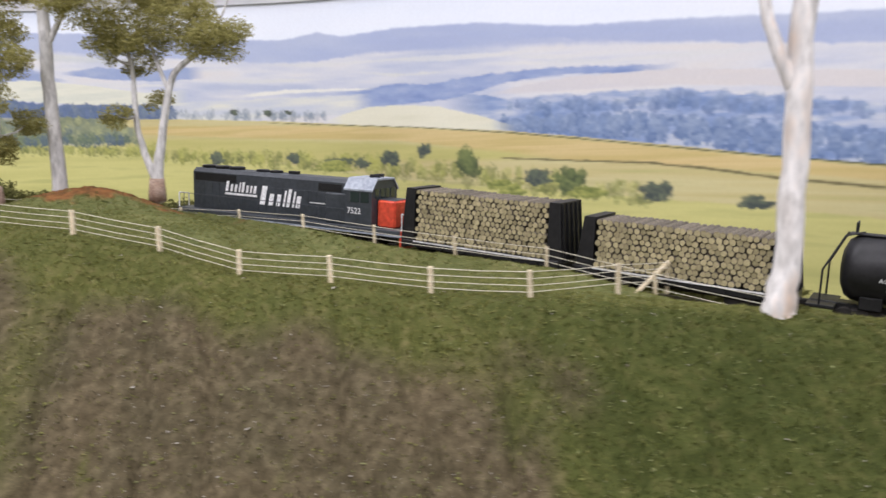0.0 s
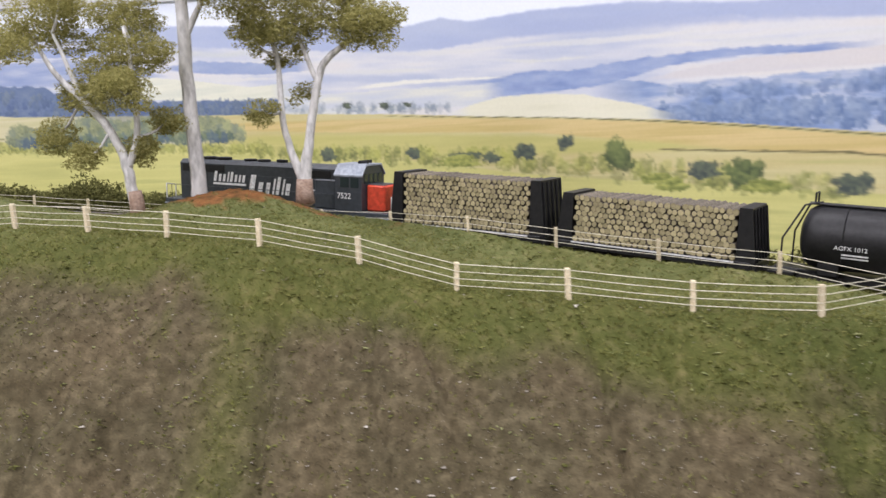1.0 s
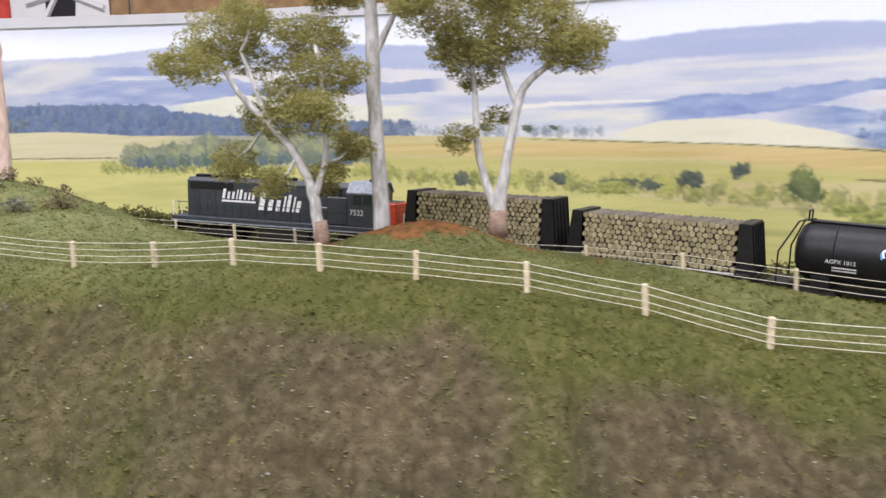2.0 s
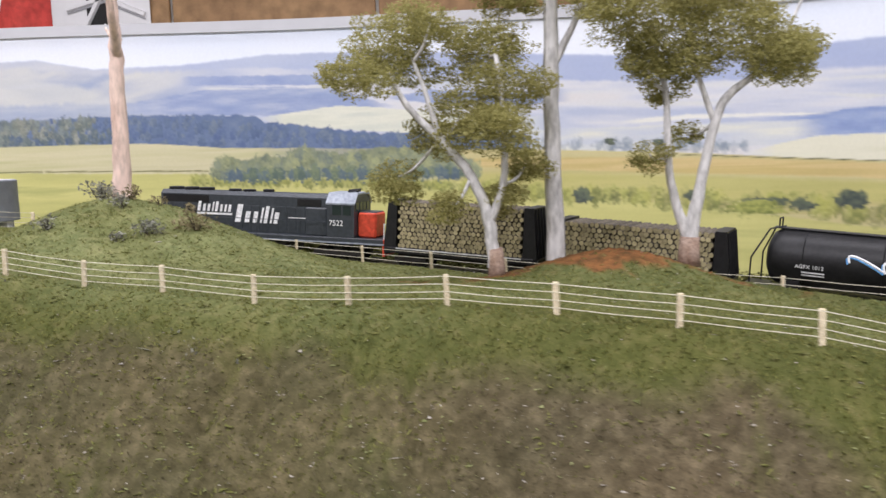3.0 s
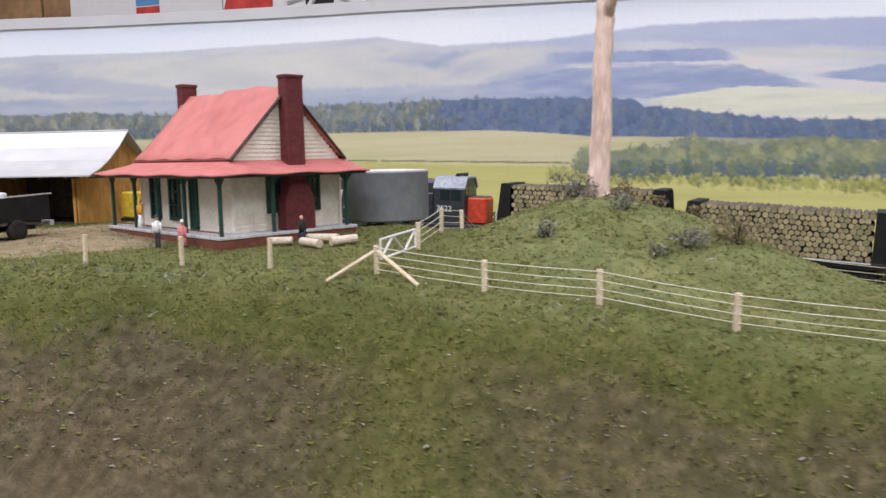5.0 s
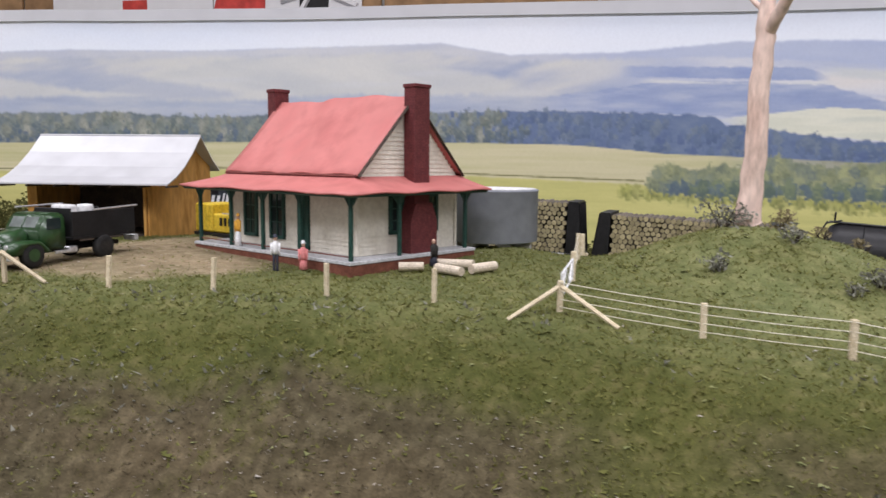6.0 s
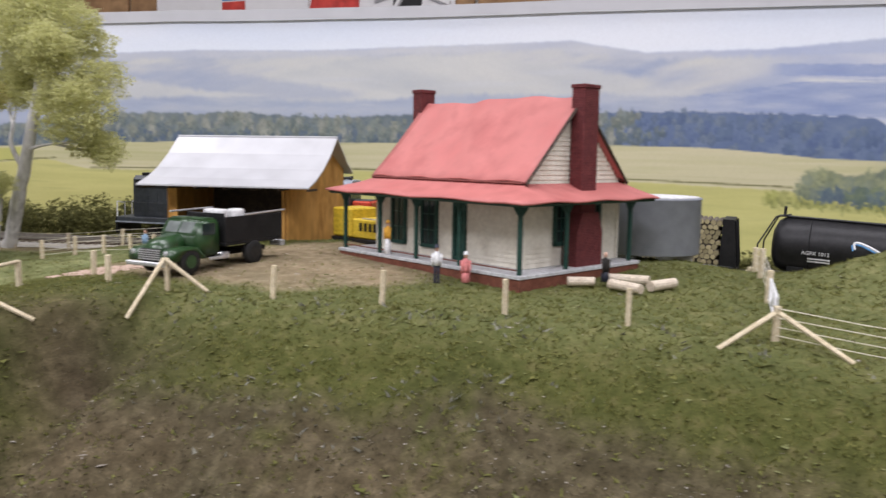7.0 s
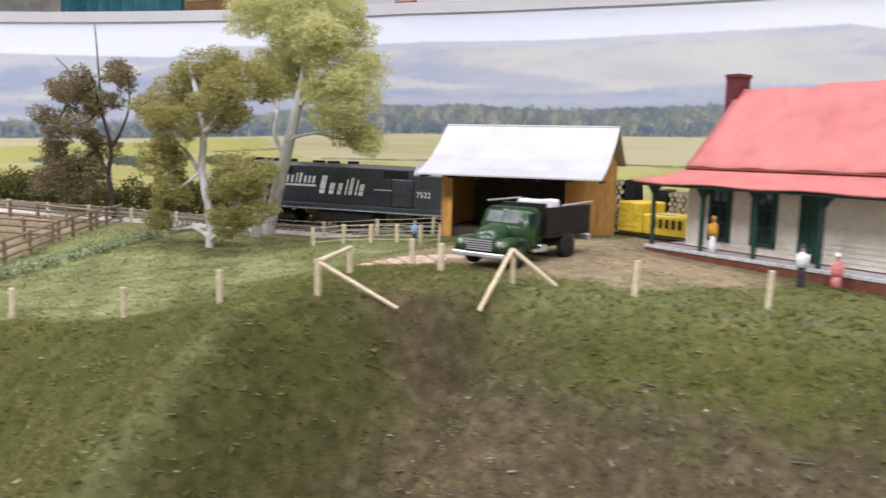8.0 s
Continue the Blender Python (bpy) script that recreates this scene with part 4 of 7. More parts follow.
    p.belt(((-0.12, 0.047), (-0.20, 0.053), (-0.30, 0.0605)), ((-0.12, 0.042), (-0.30, 0.049)), [(tone(124, 140, 160), tone(150, 162, 174)), (tone(112, 128, 144), tone(140, 152, 158))], 0.0034, 90, 39, -0.11, -0.31, 0.35)
    grey = [(tone(96, 110, 112), tone(136, 146, 138)), (tone(104, 114, 108), tone(150, 154, 140)), (tone(90, 106, 120), tone(124, 138, 140)), (tone(116, 124, 116), tone(166, 168, 156))]
    p.belt(belt_top, belt_low, grey, 0.0040, 900, 40, -0.72, -1.66, 0.8)
    p.belt(((-0.70, 0.083), (-1.0, 0.080), (-1.2, 0.080), (-1.56, 0.066)), belt_low, [(tone(74, 94, 126), tone(96, 114, 136)), (tone(84, 100, 112), tone(122, 134, 128))], 0.0030, 480, 41, -0.70, -1.66, 0.75)
    # fields
    straw = ((0.45, -0.030), (0.268, -0.0057), (0.227, -0.0004), (0.169, 0.0084), (0.097, 0.0181), (0.056, 0.0232), (0.011, 0.0269), (-0.073, 0.0335), (-0.156, 0.0408), (-0.273, 0.0476), (-0.378, 0.0516), (-0.51, 0.0575), (-0.584, 0.0602), (-0.627, 0.0645), (-0.664, 0.0673), (-0.721, 0.0684), (-0.845, 0.0697), (-1.035, 0.0684), (-1.147, 0.0684), (-1.222, 0.0661), (-1.403, 0.0575), (-1.565, 0.0527))
    p.area(straw, low, [tone(190, 182, 120), tone(206, 196, 138), tone(200, 186, 124), tone(186, 182, 112)], soft=0.0008, rough=0.0003, grain=(7, 150), seed=42, x1=-0.50, fade=0.15)
    p.area(straw, low, [tone(196, 190, 146), tone(210, 202, 162), tone(202, 196, 150), tone(188, 186, 132)], soft=0.0008, rough=0.0003, grain=(6, 170), seed=43, x0=-0.40, fade=0.15)
    p.area(((0.45, -0.033), (0.269, -0.008), (0.169, 0.0058), (0.056, 0.0212), (-0.019, 0.0282), (-0.174, 0.0375), (-0.30, 0.041), (-0.42, 0.042)), ((0.45, -0.046), (0.269, -0.0152), (0.152, -0.0043), (0.097, -0.0007), (0.047, 0.0065), (-0.04, 0.0185), (-0.208, 0.0262), (-0.30, 0.032), (-0.42, 0.040)), [tone(206, 180, 112), tone(214, 190, 126), tone(200, 178, 106), tone(210, 186, 116)], soft=0.002, seed=44, grain=(8, 220), x1=-0.42, fade=0.06)
    p.area(((0.12, 0.000), (-0.04, 0.016), (-0.208, 0.0245), (-0.30, 0.028), (-0.36, 0.028)), 0.0, [tone(186, 182, 96), tone(198, 192, 108), tone(178, 176, 92)], soft=0.004, seed=45, grain=(10, 140), x0=0.10, x1=-0.37, fade=0.05, alpha=0.8)
    dark = [tone(86, 92, 58), tone(110, 112, 70)]
    p.area(((0.45, -0.0295), (0.268, -0.0052), (0.214, 0.0014), (0.169, 0.0074), (0.117, 0.0146), (0.056, 0.0224), (-0.019, 0.0297), (-0.174, 0.0403)), ((0.45, -0.031), (0.268, -0.0064), (0.214, 0.0003), (0.169, 0.0064), (0.117, 0.0136), (0.056, 0.0214), (-0.019, 0.0289), (-0.174, 0.0397)), dark, soft=0.0007, rough=0.0004, seed=46, x1=-0.18, grain=(30, 30))
    p.area(((0.45, -0.041), (0.269, -0.0183), (0.227, -0.0140), (0.185, -0.0069), (0.152, -0.0028), (0.097, -0.0004), (0.051, 0.0019)), ((0.45, -0.043), (0.269, -0.0203), (0.227, -0.0158), (0.185, -0.0086), (0.152, -0.0043), (0.097, -0.0017), (0.051, 0.0008)), [tone(98, 96, 64), tone(122, 114, 76)], soft=0.0008, rough=0.0006, seed=47, x1=0.049, fade=0.004)
    lime = ((0.45, -0.055), (0.269, -0.0385), (0.2, -0.0323), (0.12, -0.0276), (-0.042, -0.0169), (-0.158, -0.0009), (-0.283, 0.0042), (-0.338, 0.0203), (-0.45, 0.026), (-0.559, 0.030), (-0.611, 0.0347), (-0.783, 0.0404), (-0.866, 0.0432), (-0.99, 0.0425), (-1.202, 0.0394), (-1.254, 0.0400), (-1.289, 0.0490), (-1.324, 0.0463), (-1.46, 0.0291), (-1.566, 0.0228))
    p.area(lime, low, [tone(188, 186, 108), tone(200, 196, 114), tone(207, 202, 120), tone(180, 180, 104)], soft=0.0014, seed=48, grain=(9, 130))
    p.area(((-1.289, 0.0611), (-1.358, 0.0582), (-1.415, 0.0537), (-1.565, 0.0437)), ((-1.289, 0.0515), (-1.40, 0.0395), (-1.565, 0.0255)), [tone(186, 188, 96), tone(200, 198, 108)], soft=0.001, seed=49, x0=-1.30, fade=0.01)
    for k, (a, b) in enumerate((((-0.60, 0.0375), (-0.783, 0.0422)), ((-0.783, 0.0422), (-0.99, 0.0443)), ((-0.99, 0.0443), (-1.25, 0.0410)), ((-1.28, 0.0505), (-1.36, 0.0445)))):
        p.area((( a[0], a[1] + 0.0006), (b[0], b[1] + 0.0006)), ((a[0], a[1] - 0.0006), (b[0], b[1] - 0.0006)), [tone(96, 100, 52), tone(118, 118, 66)], soft=0.0007, rough=0.0004, seed=50 + k, x0=a[0], x1=b[0], fade=0.002)
    # scrub along the foot of the fields, bush belt, single bushes
    olive = [(tone(116, 126, 62), tone(178, 180, 92)), (tone(104, 112, 66), tone(160, 160, 92)), (tone(136, 140, 66), tone(196, 194, 92))]
    p.belt(((-0.30, 0.020), (-0.43, 0.0255), (-0.66, 0.034)), ((-0.30, 0.010), (-0.43, 0.017), (-0.66, 0.028)), olive, 0.0040, 260, 55, -0.30, -0.62, 0.40)
    p.belt(((0.16, -0.020), (-0.02, 0.004), (-0.15, 0.012), (-0.30, 0.016)), ((0.16, -0.036), (-0.02, -0.014), (-0.15, -0.004), (-0.30, 0.006)), olive, 0.0046, 260, 56, 0.15, -0.31, 0.50)
    bush_top = ((-0.324, 0.0361), (-0.347, 0.047), (-0.378, 0.0516), (-0.41, 0.0547), (-0.436, 0.0529), (-0.463, 0.0501), (-0.481, 0.0536), (-0.505, 0.0583), (-0.524, 0.0473), (-0.539, 0.0517), (-0.559, 0.0464), (-0.579, 0.052), (-0.597, 0.0455))
    bush_low = ((-0.324, 0.0243), (-0.597, 0.0302))
    p.area(bush_top, bush_low, [tone(112, 124, 108), tone(130, 140, 112), tone(148, 154, 116)], soft=0.002, rough=0.003, grain=(120, 120), seed=60, x0=-0.325, x1=-0.60, fade=0.01)
    p.belt(bush_top, bush_low, [(tone(112, 124, 104), tone(156, 162, 122)), (tone(104, 118, 116), tone(140, 150, 124)), (tone(118, 128, 100), tone(168, 172, 122))], 0.0048, 260, 57, -0.325, -0.597)
    p.belt(((-0.34, 0.034), (-0.45, 0.036), (-0.57, 0.036)), bush_low, [(tone(84, 102, 120), tone(108, 126, 126)), (tone(88, 106, 100), tone(124, 138, 104))], 0.0042, 130, 58, -0.335, -0.58)
    rng = random.Random(4)
    leafy, dusk, moss = (tone(76, 90, 62), tone(122, 134, 76)), (tone(72, 82, 80), tone(104, 114, 92)), (tone(112, 124, 60), tone(178, 180, 86))
    for bx, bz, w, h, ink in ((0.024, -0.0055, 0.0105, 0.0143, leafy), (-0.014, 0.0102, 0.007, 0.0070, dusk), (-0.046, 0.0027, 0.011, 0.008, dusk), (-0.145, 0.0033, 0.0085, 0.0067, dusk), (-0.103, -0.0007, 0.020, 0.005, dusk), (-0.074, -0.0021, 0.009, 0.0055, dusk), (0.077, -0.0144, 0.012, 0.0068, dusk),
                              (0.101, -0.017, 0.0140, 0.0098, leafy), (0.060, -0.0242, 0.0159, 0.006, moss), (0.156, -0.0231, 0.011, 0.0082, dusk), (0.211, -0.0311, 0.0109, 0.0049, dusk), (-0.232, 0.0062, 0.009, 0.0065, dusk), (-0.209, 0.0521, 0.006, 0.0035, dusk), (-0.171, 0.0493, 0.006, 0.003, dusk), (-0.149, 0.0488, 0.005, 0.0027, dusk),
                              (-0.097, -0.004, 0.024, 0.0055, moss), (0.050, -0.0210, 0.018, 0.005, moss), (0.113, -0.0260, 0.016, 0.0050, moss), (-1.443, 0.0309, 0.0248, 0.0065, dusk), (-1.514, 0.0274, 0.0305, 0.0072, dusk), (-1.36, 0.036, 0.016, 0.005, leafy)):
        for k in range(14):
            g = rng.uniform(0, 6.28)
            q = rng.uniform(0, 0.75)
            p.dab(bx + w * 0.8 * q * math.cos(g), bz + h * q * math.sin(g), w * rng.uniform(0.34, 0.62), h * rng.uniform(0.38, 0.62), ink[0], ink[1], rng)
    return p


def print_paper():
    m = bpy.data.materials.new("printed_paper")
    m.use_nodes = True
    n, link = m.node_tree.nodes, m.node_tree.links.new
    b = n["Principled BSDF"]
    b.inputs["Roughness"].default_value, b.inputs["Specular IOR Level"].default_value = 0.55, 0.2
    at = n.new("ShaderNodeAttribute")
    at.attribute_name = "ink"
    co, no, mr, mx = n.new("ShaderNodeTexCoord"), n.new("ShaderNodeTexNoise"), n.new("ShaderNodeMapRange"), n.new("ShaderNodeMix")
    no.inputs["Scale"].default_value, no.inputs["Detail"].default_value = 420, 4
    link(co.outputs["Object"], no.inputs["Vector"])
    mr.inputs["From Min"].default_value, mr.inputs["From Max"].default_value = 0.3, 0.7
    mr.inputs["To Min"].default_value, mr.inputs["To Max"].default_value = 0.98, 1.02
    link(no.outputs["Fac"], mr.inputs[0])
    mx.data_type, mx.blend_type = "RGBA", "MULTIPLY"
    mx.inputs[0].default_value = 1.0
    link(at.outputs["Color"], mx.inputs[6])
    link(mr.outputs[0], mx.inputs[7])
    link(mx.outputs[2], b.inputs["Base Color"])
    return m


SKY_PRINT = surface("print_pale_sky", [(0.74, 0.775, 0.84), (0.77, 0.80, 0.86)], 4, 0.6, 0.0, spec=0.2, grain=0.1)


def backdrop():
    ob = thing("backdrop", pose(0, 0, 0), "curved printed backdrop of hills, hedged fields and pale sky", "backdrop", kind="structure")

    def at(x, z, lift):
        """Points of the curved board, lifted off it towards the aisle."""
        x = np.asarray(x, float)
        e = 0.004
        dy = (back_y(x + e) - back_y(x - e)) / (2 * e)
        k = 1 / np.hypot(1, dy)
        return np.stack(np.broadcast_arrays(x + dy * k * lift, back_y(x) - k * lift, z), -1)

    # the board itself, with a grey rim on top
    xs = np.linspace(0.50, -1.90, 300)
    zt = np.interp(-xs, [-v for v in RIM_X], RIM_Z)
    for name, cuts, mat in (("board", ((-0.16, 0), (None, 0), (None, -0.006), (-0.16, -0.006)), SKY_PRINT), ("rim", ((None, 0.003), (0.0105, 0.003), (0.0105, -0.009), (None, -0.009)), RIM)):
        rows = [at(xs, zt if z is None else (zt + z if z > 0 else np.full_like(zt, z)), lift) for z, lift in cuts]
        V = np.stack(rows, 1).reshape(-1, 3).tolist()
        F = [(4 * i + j, 4 * i + (j + 1) % 4, 4 * i + 4 + (j + 1) % 4, 4 * i + 4 + j) for i in range(len(xs) - 1) for j in range(4)]
        raw(name, V, F, mat, ob)
    # the print pasted on it
    p = paint_landscape()
    nx, nz = p.X.shape
    top = np.interp(-p.x, [-v for v in RIM_X], RIM_Z)
    V = at(p.X, np.minimum(p.Z, top[:, None] + 0.002), 0.0007).reshape(-1, 3)
    i = (np.arange(nx - 1)[:, None] * nz + np.arange(nz - 1)[None, :]).reshape(-1)
    F = np.stack([i, i + 1, i + nz + 1, i + nz], -1).reshape(-1)
    me = bpy.data.meshes.new("print")
    me.vertices.add(len(V))
    me.vertices.foreach_set("co", V.reshape(-1).astype(np.float32))
    me.loops.add(len(F))
    me.loops.foreach_set("vertex_index", F.astype(np.int32))
    me.polygons.add(len(F) // 4)
    me.polygons.foreach_set("loop_start", np.arange(0, len(F), 4, dtype=np.int32))
    me.polygons.foreach_set("use_smooth", np.ones(len(F) // 4, bool))
    me.update(calc_edges=True)
    ink = me.attributes.new("ink", "FLOAT_COLOR", "POINT")
    ink.data.foreach_set("color", np.concatenate([np.clip(p.ink, 0, 1), np.ones((nx, nz, 1))], 2).reshape(-1).astype(np.float32))
    me.materials.append(print_paper())
    sheet = new("print", me)
    sheet.parent = ob


backdrop()


# ---- railway line ----
def railway():
    ob = thing("railway_track", pose(0, 0, 0), "single model railway track on pale ballast", "track", kind="structure")
    S = np.arange(0.05, RUN_S[-1] - 0.02, 0.004)
    V, F = [], []
    rail = [([], []), ([], [])]
    VS, FS = [], []
    for i, s in enumerate(S):
        p, q = on_line(s), on_line(s + 0.002)
        t = (q - p).normalized()
        nrm = Vector((-t.y, t.x, 0)).normalized()
        for off, z in ((-0.034, -0.010), (-0.020, -0.0042), (0.020, -0.0042), (0.034, -0.010)):
            V.append(p + nrm * off + Vector((0, 0, z)))
        if i:
            b = 4 * (i - 1)
            F += [(b + j, b + 4 + j, b + 5 + j, b + 1 + j) for j in range(3)]
        for k, side in enumerate((-1, 1)):
            v, f = rail[k]
            for off, z in ((-0.0005, -0.0023), (-0.0005, 0), (0.0005, 0), (0.0005, -0.0023)):
                v.append(p + nrm * (0.00825 * side + off) + Vector((0, 0, z)))
            if i:
                b = 4 * (i - 1)
                f += [(b + j, b + (j + 1) % 4, b + 4 + (j + 1) % 4, b + 4 + j) for j in range(4)]
    for s in np.arange(0.05, RUN_S[-1] - 0.02, 0.0068):
        p, q = on_line(s), on_line(s + 0.002)
        t = (q - p).normalized()
        nrm = Vector((-t.y, t.x, 0)).normalized()
        b = len(VS)
        for z in (-0.0046, -0.0024):
            for a, c in ((-1, -1), (1, -1), (1, 1), (-1, 1)):
                VS.append(p + t * 0.0014 * a + nrm * 0.0145 * c + Vector((0, 0, z)))
        FS += [(b, b + 3, b + 2, b + 1), (b + 4, b + 5, b + 6, b + 7)] + [(b + j, b + (j + 1) % 4, b + 4 + (j + 1) % 4, b + 4 + j) for j in range(4)]
    raw("ballast", V, F, BALLAST, ob)
    tagged(raw("sleepers", VS, FS, SLEEPER, ob), kind="stuff")
    for v, f in rail:
        raw("rail", v, f, STEEL, ob)


railway()


# ---- fences ----
def fence(name, tops, height, label, wires=(0.95, 0.70, 0.45, 0.22), wide=0.0021, seed=1, sag=0.0003, group="", skip_wires=False):
    """Square posts set in the ground, threads strung along them."""
    rng = random.Random(seed)
    ob = thing(name, pose(0, 0, 0), label, "fence", group)
    tops = [Vector(t) for t in tops]
    for t in tops:
        bm = solid((-wide / 2, -wide / 2, -height - 0.006), (wide / 2, wide / 2, 0), bevel=0.00018)
        bmesh.ops.transform(bm, matrix=pose(t.x, t.y, t.z, rng.uniform(-2.5, 2.5), rng.uniform(-2.5, 2.5), rng.uniform(-25, 25)), verts=bm.verts)
        part("post", bm, POST, ob)
    if not skip_wires:
        for w in wires:
            for a, b in zip(tops, tops[1:]):
                bm = bmesh.new()
                p = a + Vector((0, -wide * 0.5, -height * (1 - w)))
                q = b + Vector((0, -wide * 0.5, -height * (1 - w)))
                mid = (p + q) / 2 - Vector((0, 0, sag * rng.uniform(0.2, 1.5)))
                tube(bm, p, mid, 0.00017, n=5)
                tube(bm, mid, q, 0.00017, n=5)
                part("wire", bm, WIRE, ob)
    return ob


def strut(ob, a, b, r=0.0009, mat=None, name="brace"):
    part(name, tube(bmesh.new(), a, b, r, r * 0.9, 6), mat or POST, ob)


front = [(c[0], c[1], c[2] + 0.0125) for c in CREST[3:19]]
end_post = (0.1219, 0.4148, -0.0519)
near_fence = fence("post_and_wire_fence", [end_post, (0.085, 0.372, -0.0455)] + front, 0.0125, "cream timber posts with four pale threads along the bank top", seed=2)
strut(near_fence, (0.1219, 0.4148, -0.0525), (0.098, 0.392, -0.0655), 0.0013)
corner = Vector((-0.634, 0.501, 0.0096))
strut(near_fence, corner + Vector((0, 0, -0.002)), (-0.612, 0.489, ground_z(-0.612, 0.489)))
strut(near_fence, corner + Vector((0, 0, -0.002)), (-0.652, 0.490, ground_z(-0.652, 0.49)))

yard_posts = [(x, y, ground_z(x, y) + 0.0135) for x, y in ((-0.682, 0.4985), (-0.727, 0.4995), (-0.774, 0.4945), (-0.818, 0.4875), (-0.864, 0.4805))]
yard_fence = fence("yard_post_row", yard_posts, 0.0135, "bare pale timber posts without wire before the yard", wide=0.0017, seed=3, skip_wires=True)
bx, by, bz = yard_posts[-1]
for dx, dy in ((-0.0045, -0.0185), (0.0160, 0.0050)):
    strut(yard_fence, (bx, by - 0.0012, bz), (bx + dx, by + dy, ground_z(bx + dx, by + dy) + 0.0004), 0.0009)
side_posts = [(x, y, ground_z(x, y) + 0.0125) for x, y in ((-0.911, 0.4215), (-0.954, 0.4175), (-1.0, 0.411), (-1.05, 0.396))]
side_fence = fence("corner_post_row", side_posts, 0.0125, "pale timber posts with long braces at the turn of the bank", wide=0.0017, seed=4, skip_wires=True)
bx, by, bz = side_posts[0]
strut(side_fence, (bx, by, bz - 0.001), (-0.888, 0.437, ground_z(-0.888, 0.437) + 0.0004), 0.0009)
strut(side_fence, (bx, by, bz - 0.001), (-0.9366, 0.4742, ground_z(-0.9366, 0.4742) + 0.011), 0.0009)
part("post", solid((-0.9376, 0.4732, ground_z(-0.9366, 0.4742) - 0.003), (-0.9356, 0.4752, ground_z(-0.9366, 0.4742) + 0.0115), bevel=0.0002), POST, side_fence)
for x, y in ((-0.899, 0.486), (-0.925, 0.505)):
    part("post", solid((x - 0.001, y - 0.001, ground_z(x, y) - 0.003), (x + 0.001, y + 0.001, ground_z(x, y) + 0.0115), bevel=0.0002), POST, side_fence)

# fence running back from the corner post, with a white gate
back_posts = [(-0.634, 0.501, 0.0096)] + [(x, y, ground_z(x, y) + 0.0135) for x, y in ((-0.6335, 0.556), (-0.6345, 0.600), (-0.6355, 0.645), (-0.636, 0.690))]
gate_fence = fence("paddock_fence", back_posts[1:], 0.0135, "cream posts and threads beside the homestead", seed=5)
strut(gate_fence, (-0.636, 0.690, back_posts[-1][2] - 0.001), (-0.652, 0.694, ground_z(-0.652, 0.694)), 0.0009)
gate = thing("field_gate", pose(0, 0, 0), "white tubular field gate with a crossed brace", "gate")
g0, g1 = Vector((-0.634, 0.506, 0.001)), Vector((-0.6335, 0.551, 0.001))
up = Vector((0, 0, 0.0105))
for name, a, b in (("rail", g0 + up, g1 + up), ("rail", g0 + up * 0.2, g1 + up * 0.2), ("stile", g0 + up * 0.2, g0 + up), ("stile", g1 + up * 0.2, g1 + up),
                   ("brace", g0 + up * 0.2, g0.lerp(g1, 0.33) + up), ("brace", g0.lerp(g1, 0.33) + up, g0.lerp(g1, 0.66) + up * 0.2), ("brace", g0.lerp(g1, 0.66) + up * 0.2, g1 + up)):
    part(name, tube(bmesh.new(), a, b, 0.0005, n=6), WHITE, gate)

# fence before the railway
far = []
for x in np.arange(0.16, -0.64, -0.051):
    y = float(line_y(x)) - 0.036 - 0.010 * float(sstep(-0.3, 0.0, x))
    far.append((float(x), y, ground_z(x, y) + 0.0125))
fence("lineside_fence", far, 0.0125, "cream posts and threads along the railway", (0.92, 0.62, 0.32), 0.0018, seed=6)
far2 = []
for x in np.arange(-0.98, -1.62, -0.043):
    y = float(line_y(x)) - 0.034
    far2.append((float(x), y, ground_z(x, y) + 0.0125))
fence("lineside_fence", far2, 0.0125, "cream posts and threads along the railway beyond the shed", seed=7)
far3 = [(x, y, ground_z(x, y) + 0.0125) for x, y in ((-0.990, 0.642), (-1.003, 0.638), (-1.018, 0.633), (-1.034, 0.627), (-1.050, 0.619), (-1.068, 0.609))]
fence("paddock_fence", far3, 0.0125, "cream posts and threads falling away beside the shed", seed=8)


# ---- homestead ----
HOUSE = pose(-0.731, 0.537, 0.0015, 0, 0, -27.8)


def clad_wall(parent, length, height, holes, m, name="wall", pitch=0.0022, thick=0.0012, gable=0.0):
    """Weatherboards laid one over the other along x, cut round openings (x0, x1, z0, z1); gable: extra height of a triangle."""
    bm = bmesh.new()
    z = 0.0
    total = height + gable
    while z < total - 1e-6:
        z1 = min(z + pitch, total)
        a, b = 0.0, length
        if z1 > height and gable:
            f = (z1 - height) / gable
            a, b = length / 2 * f, length - length / 2 * f
        spans = [(a, b)]
        for h in holes:
            if h[2] < (z + z1) / 2 < h[3]:
                nxt = []
                for s in spans:
                    if h[1] <= s[0] or h[0] >= s[1]:
                        nxt.append(s)
                    else:
                        nxt += [(s[0], h[0])] * (h[0] > s[0]) + [(h[1], s[1])] * (h[1] < s[1])
                spans = nxt
        for s in spans:
            if s[1] - s[0] > 0.0004:
                prism(bm, [(0, z), (-0.0005, z), (-0.0001, z1), (thick, z1), (thick, z)], s[0], s[1], "x")
        z = z1
    bmesh.ops.transform(bm, matrix=m, verts=bm.verts)
    return part(name, bm, CREAM, parent)


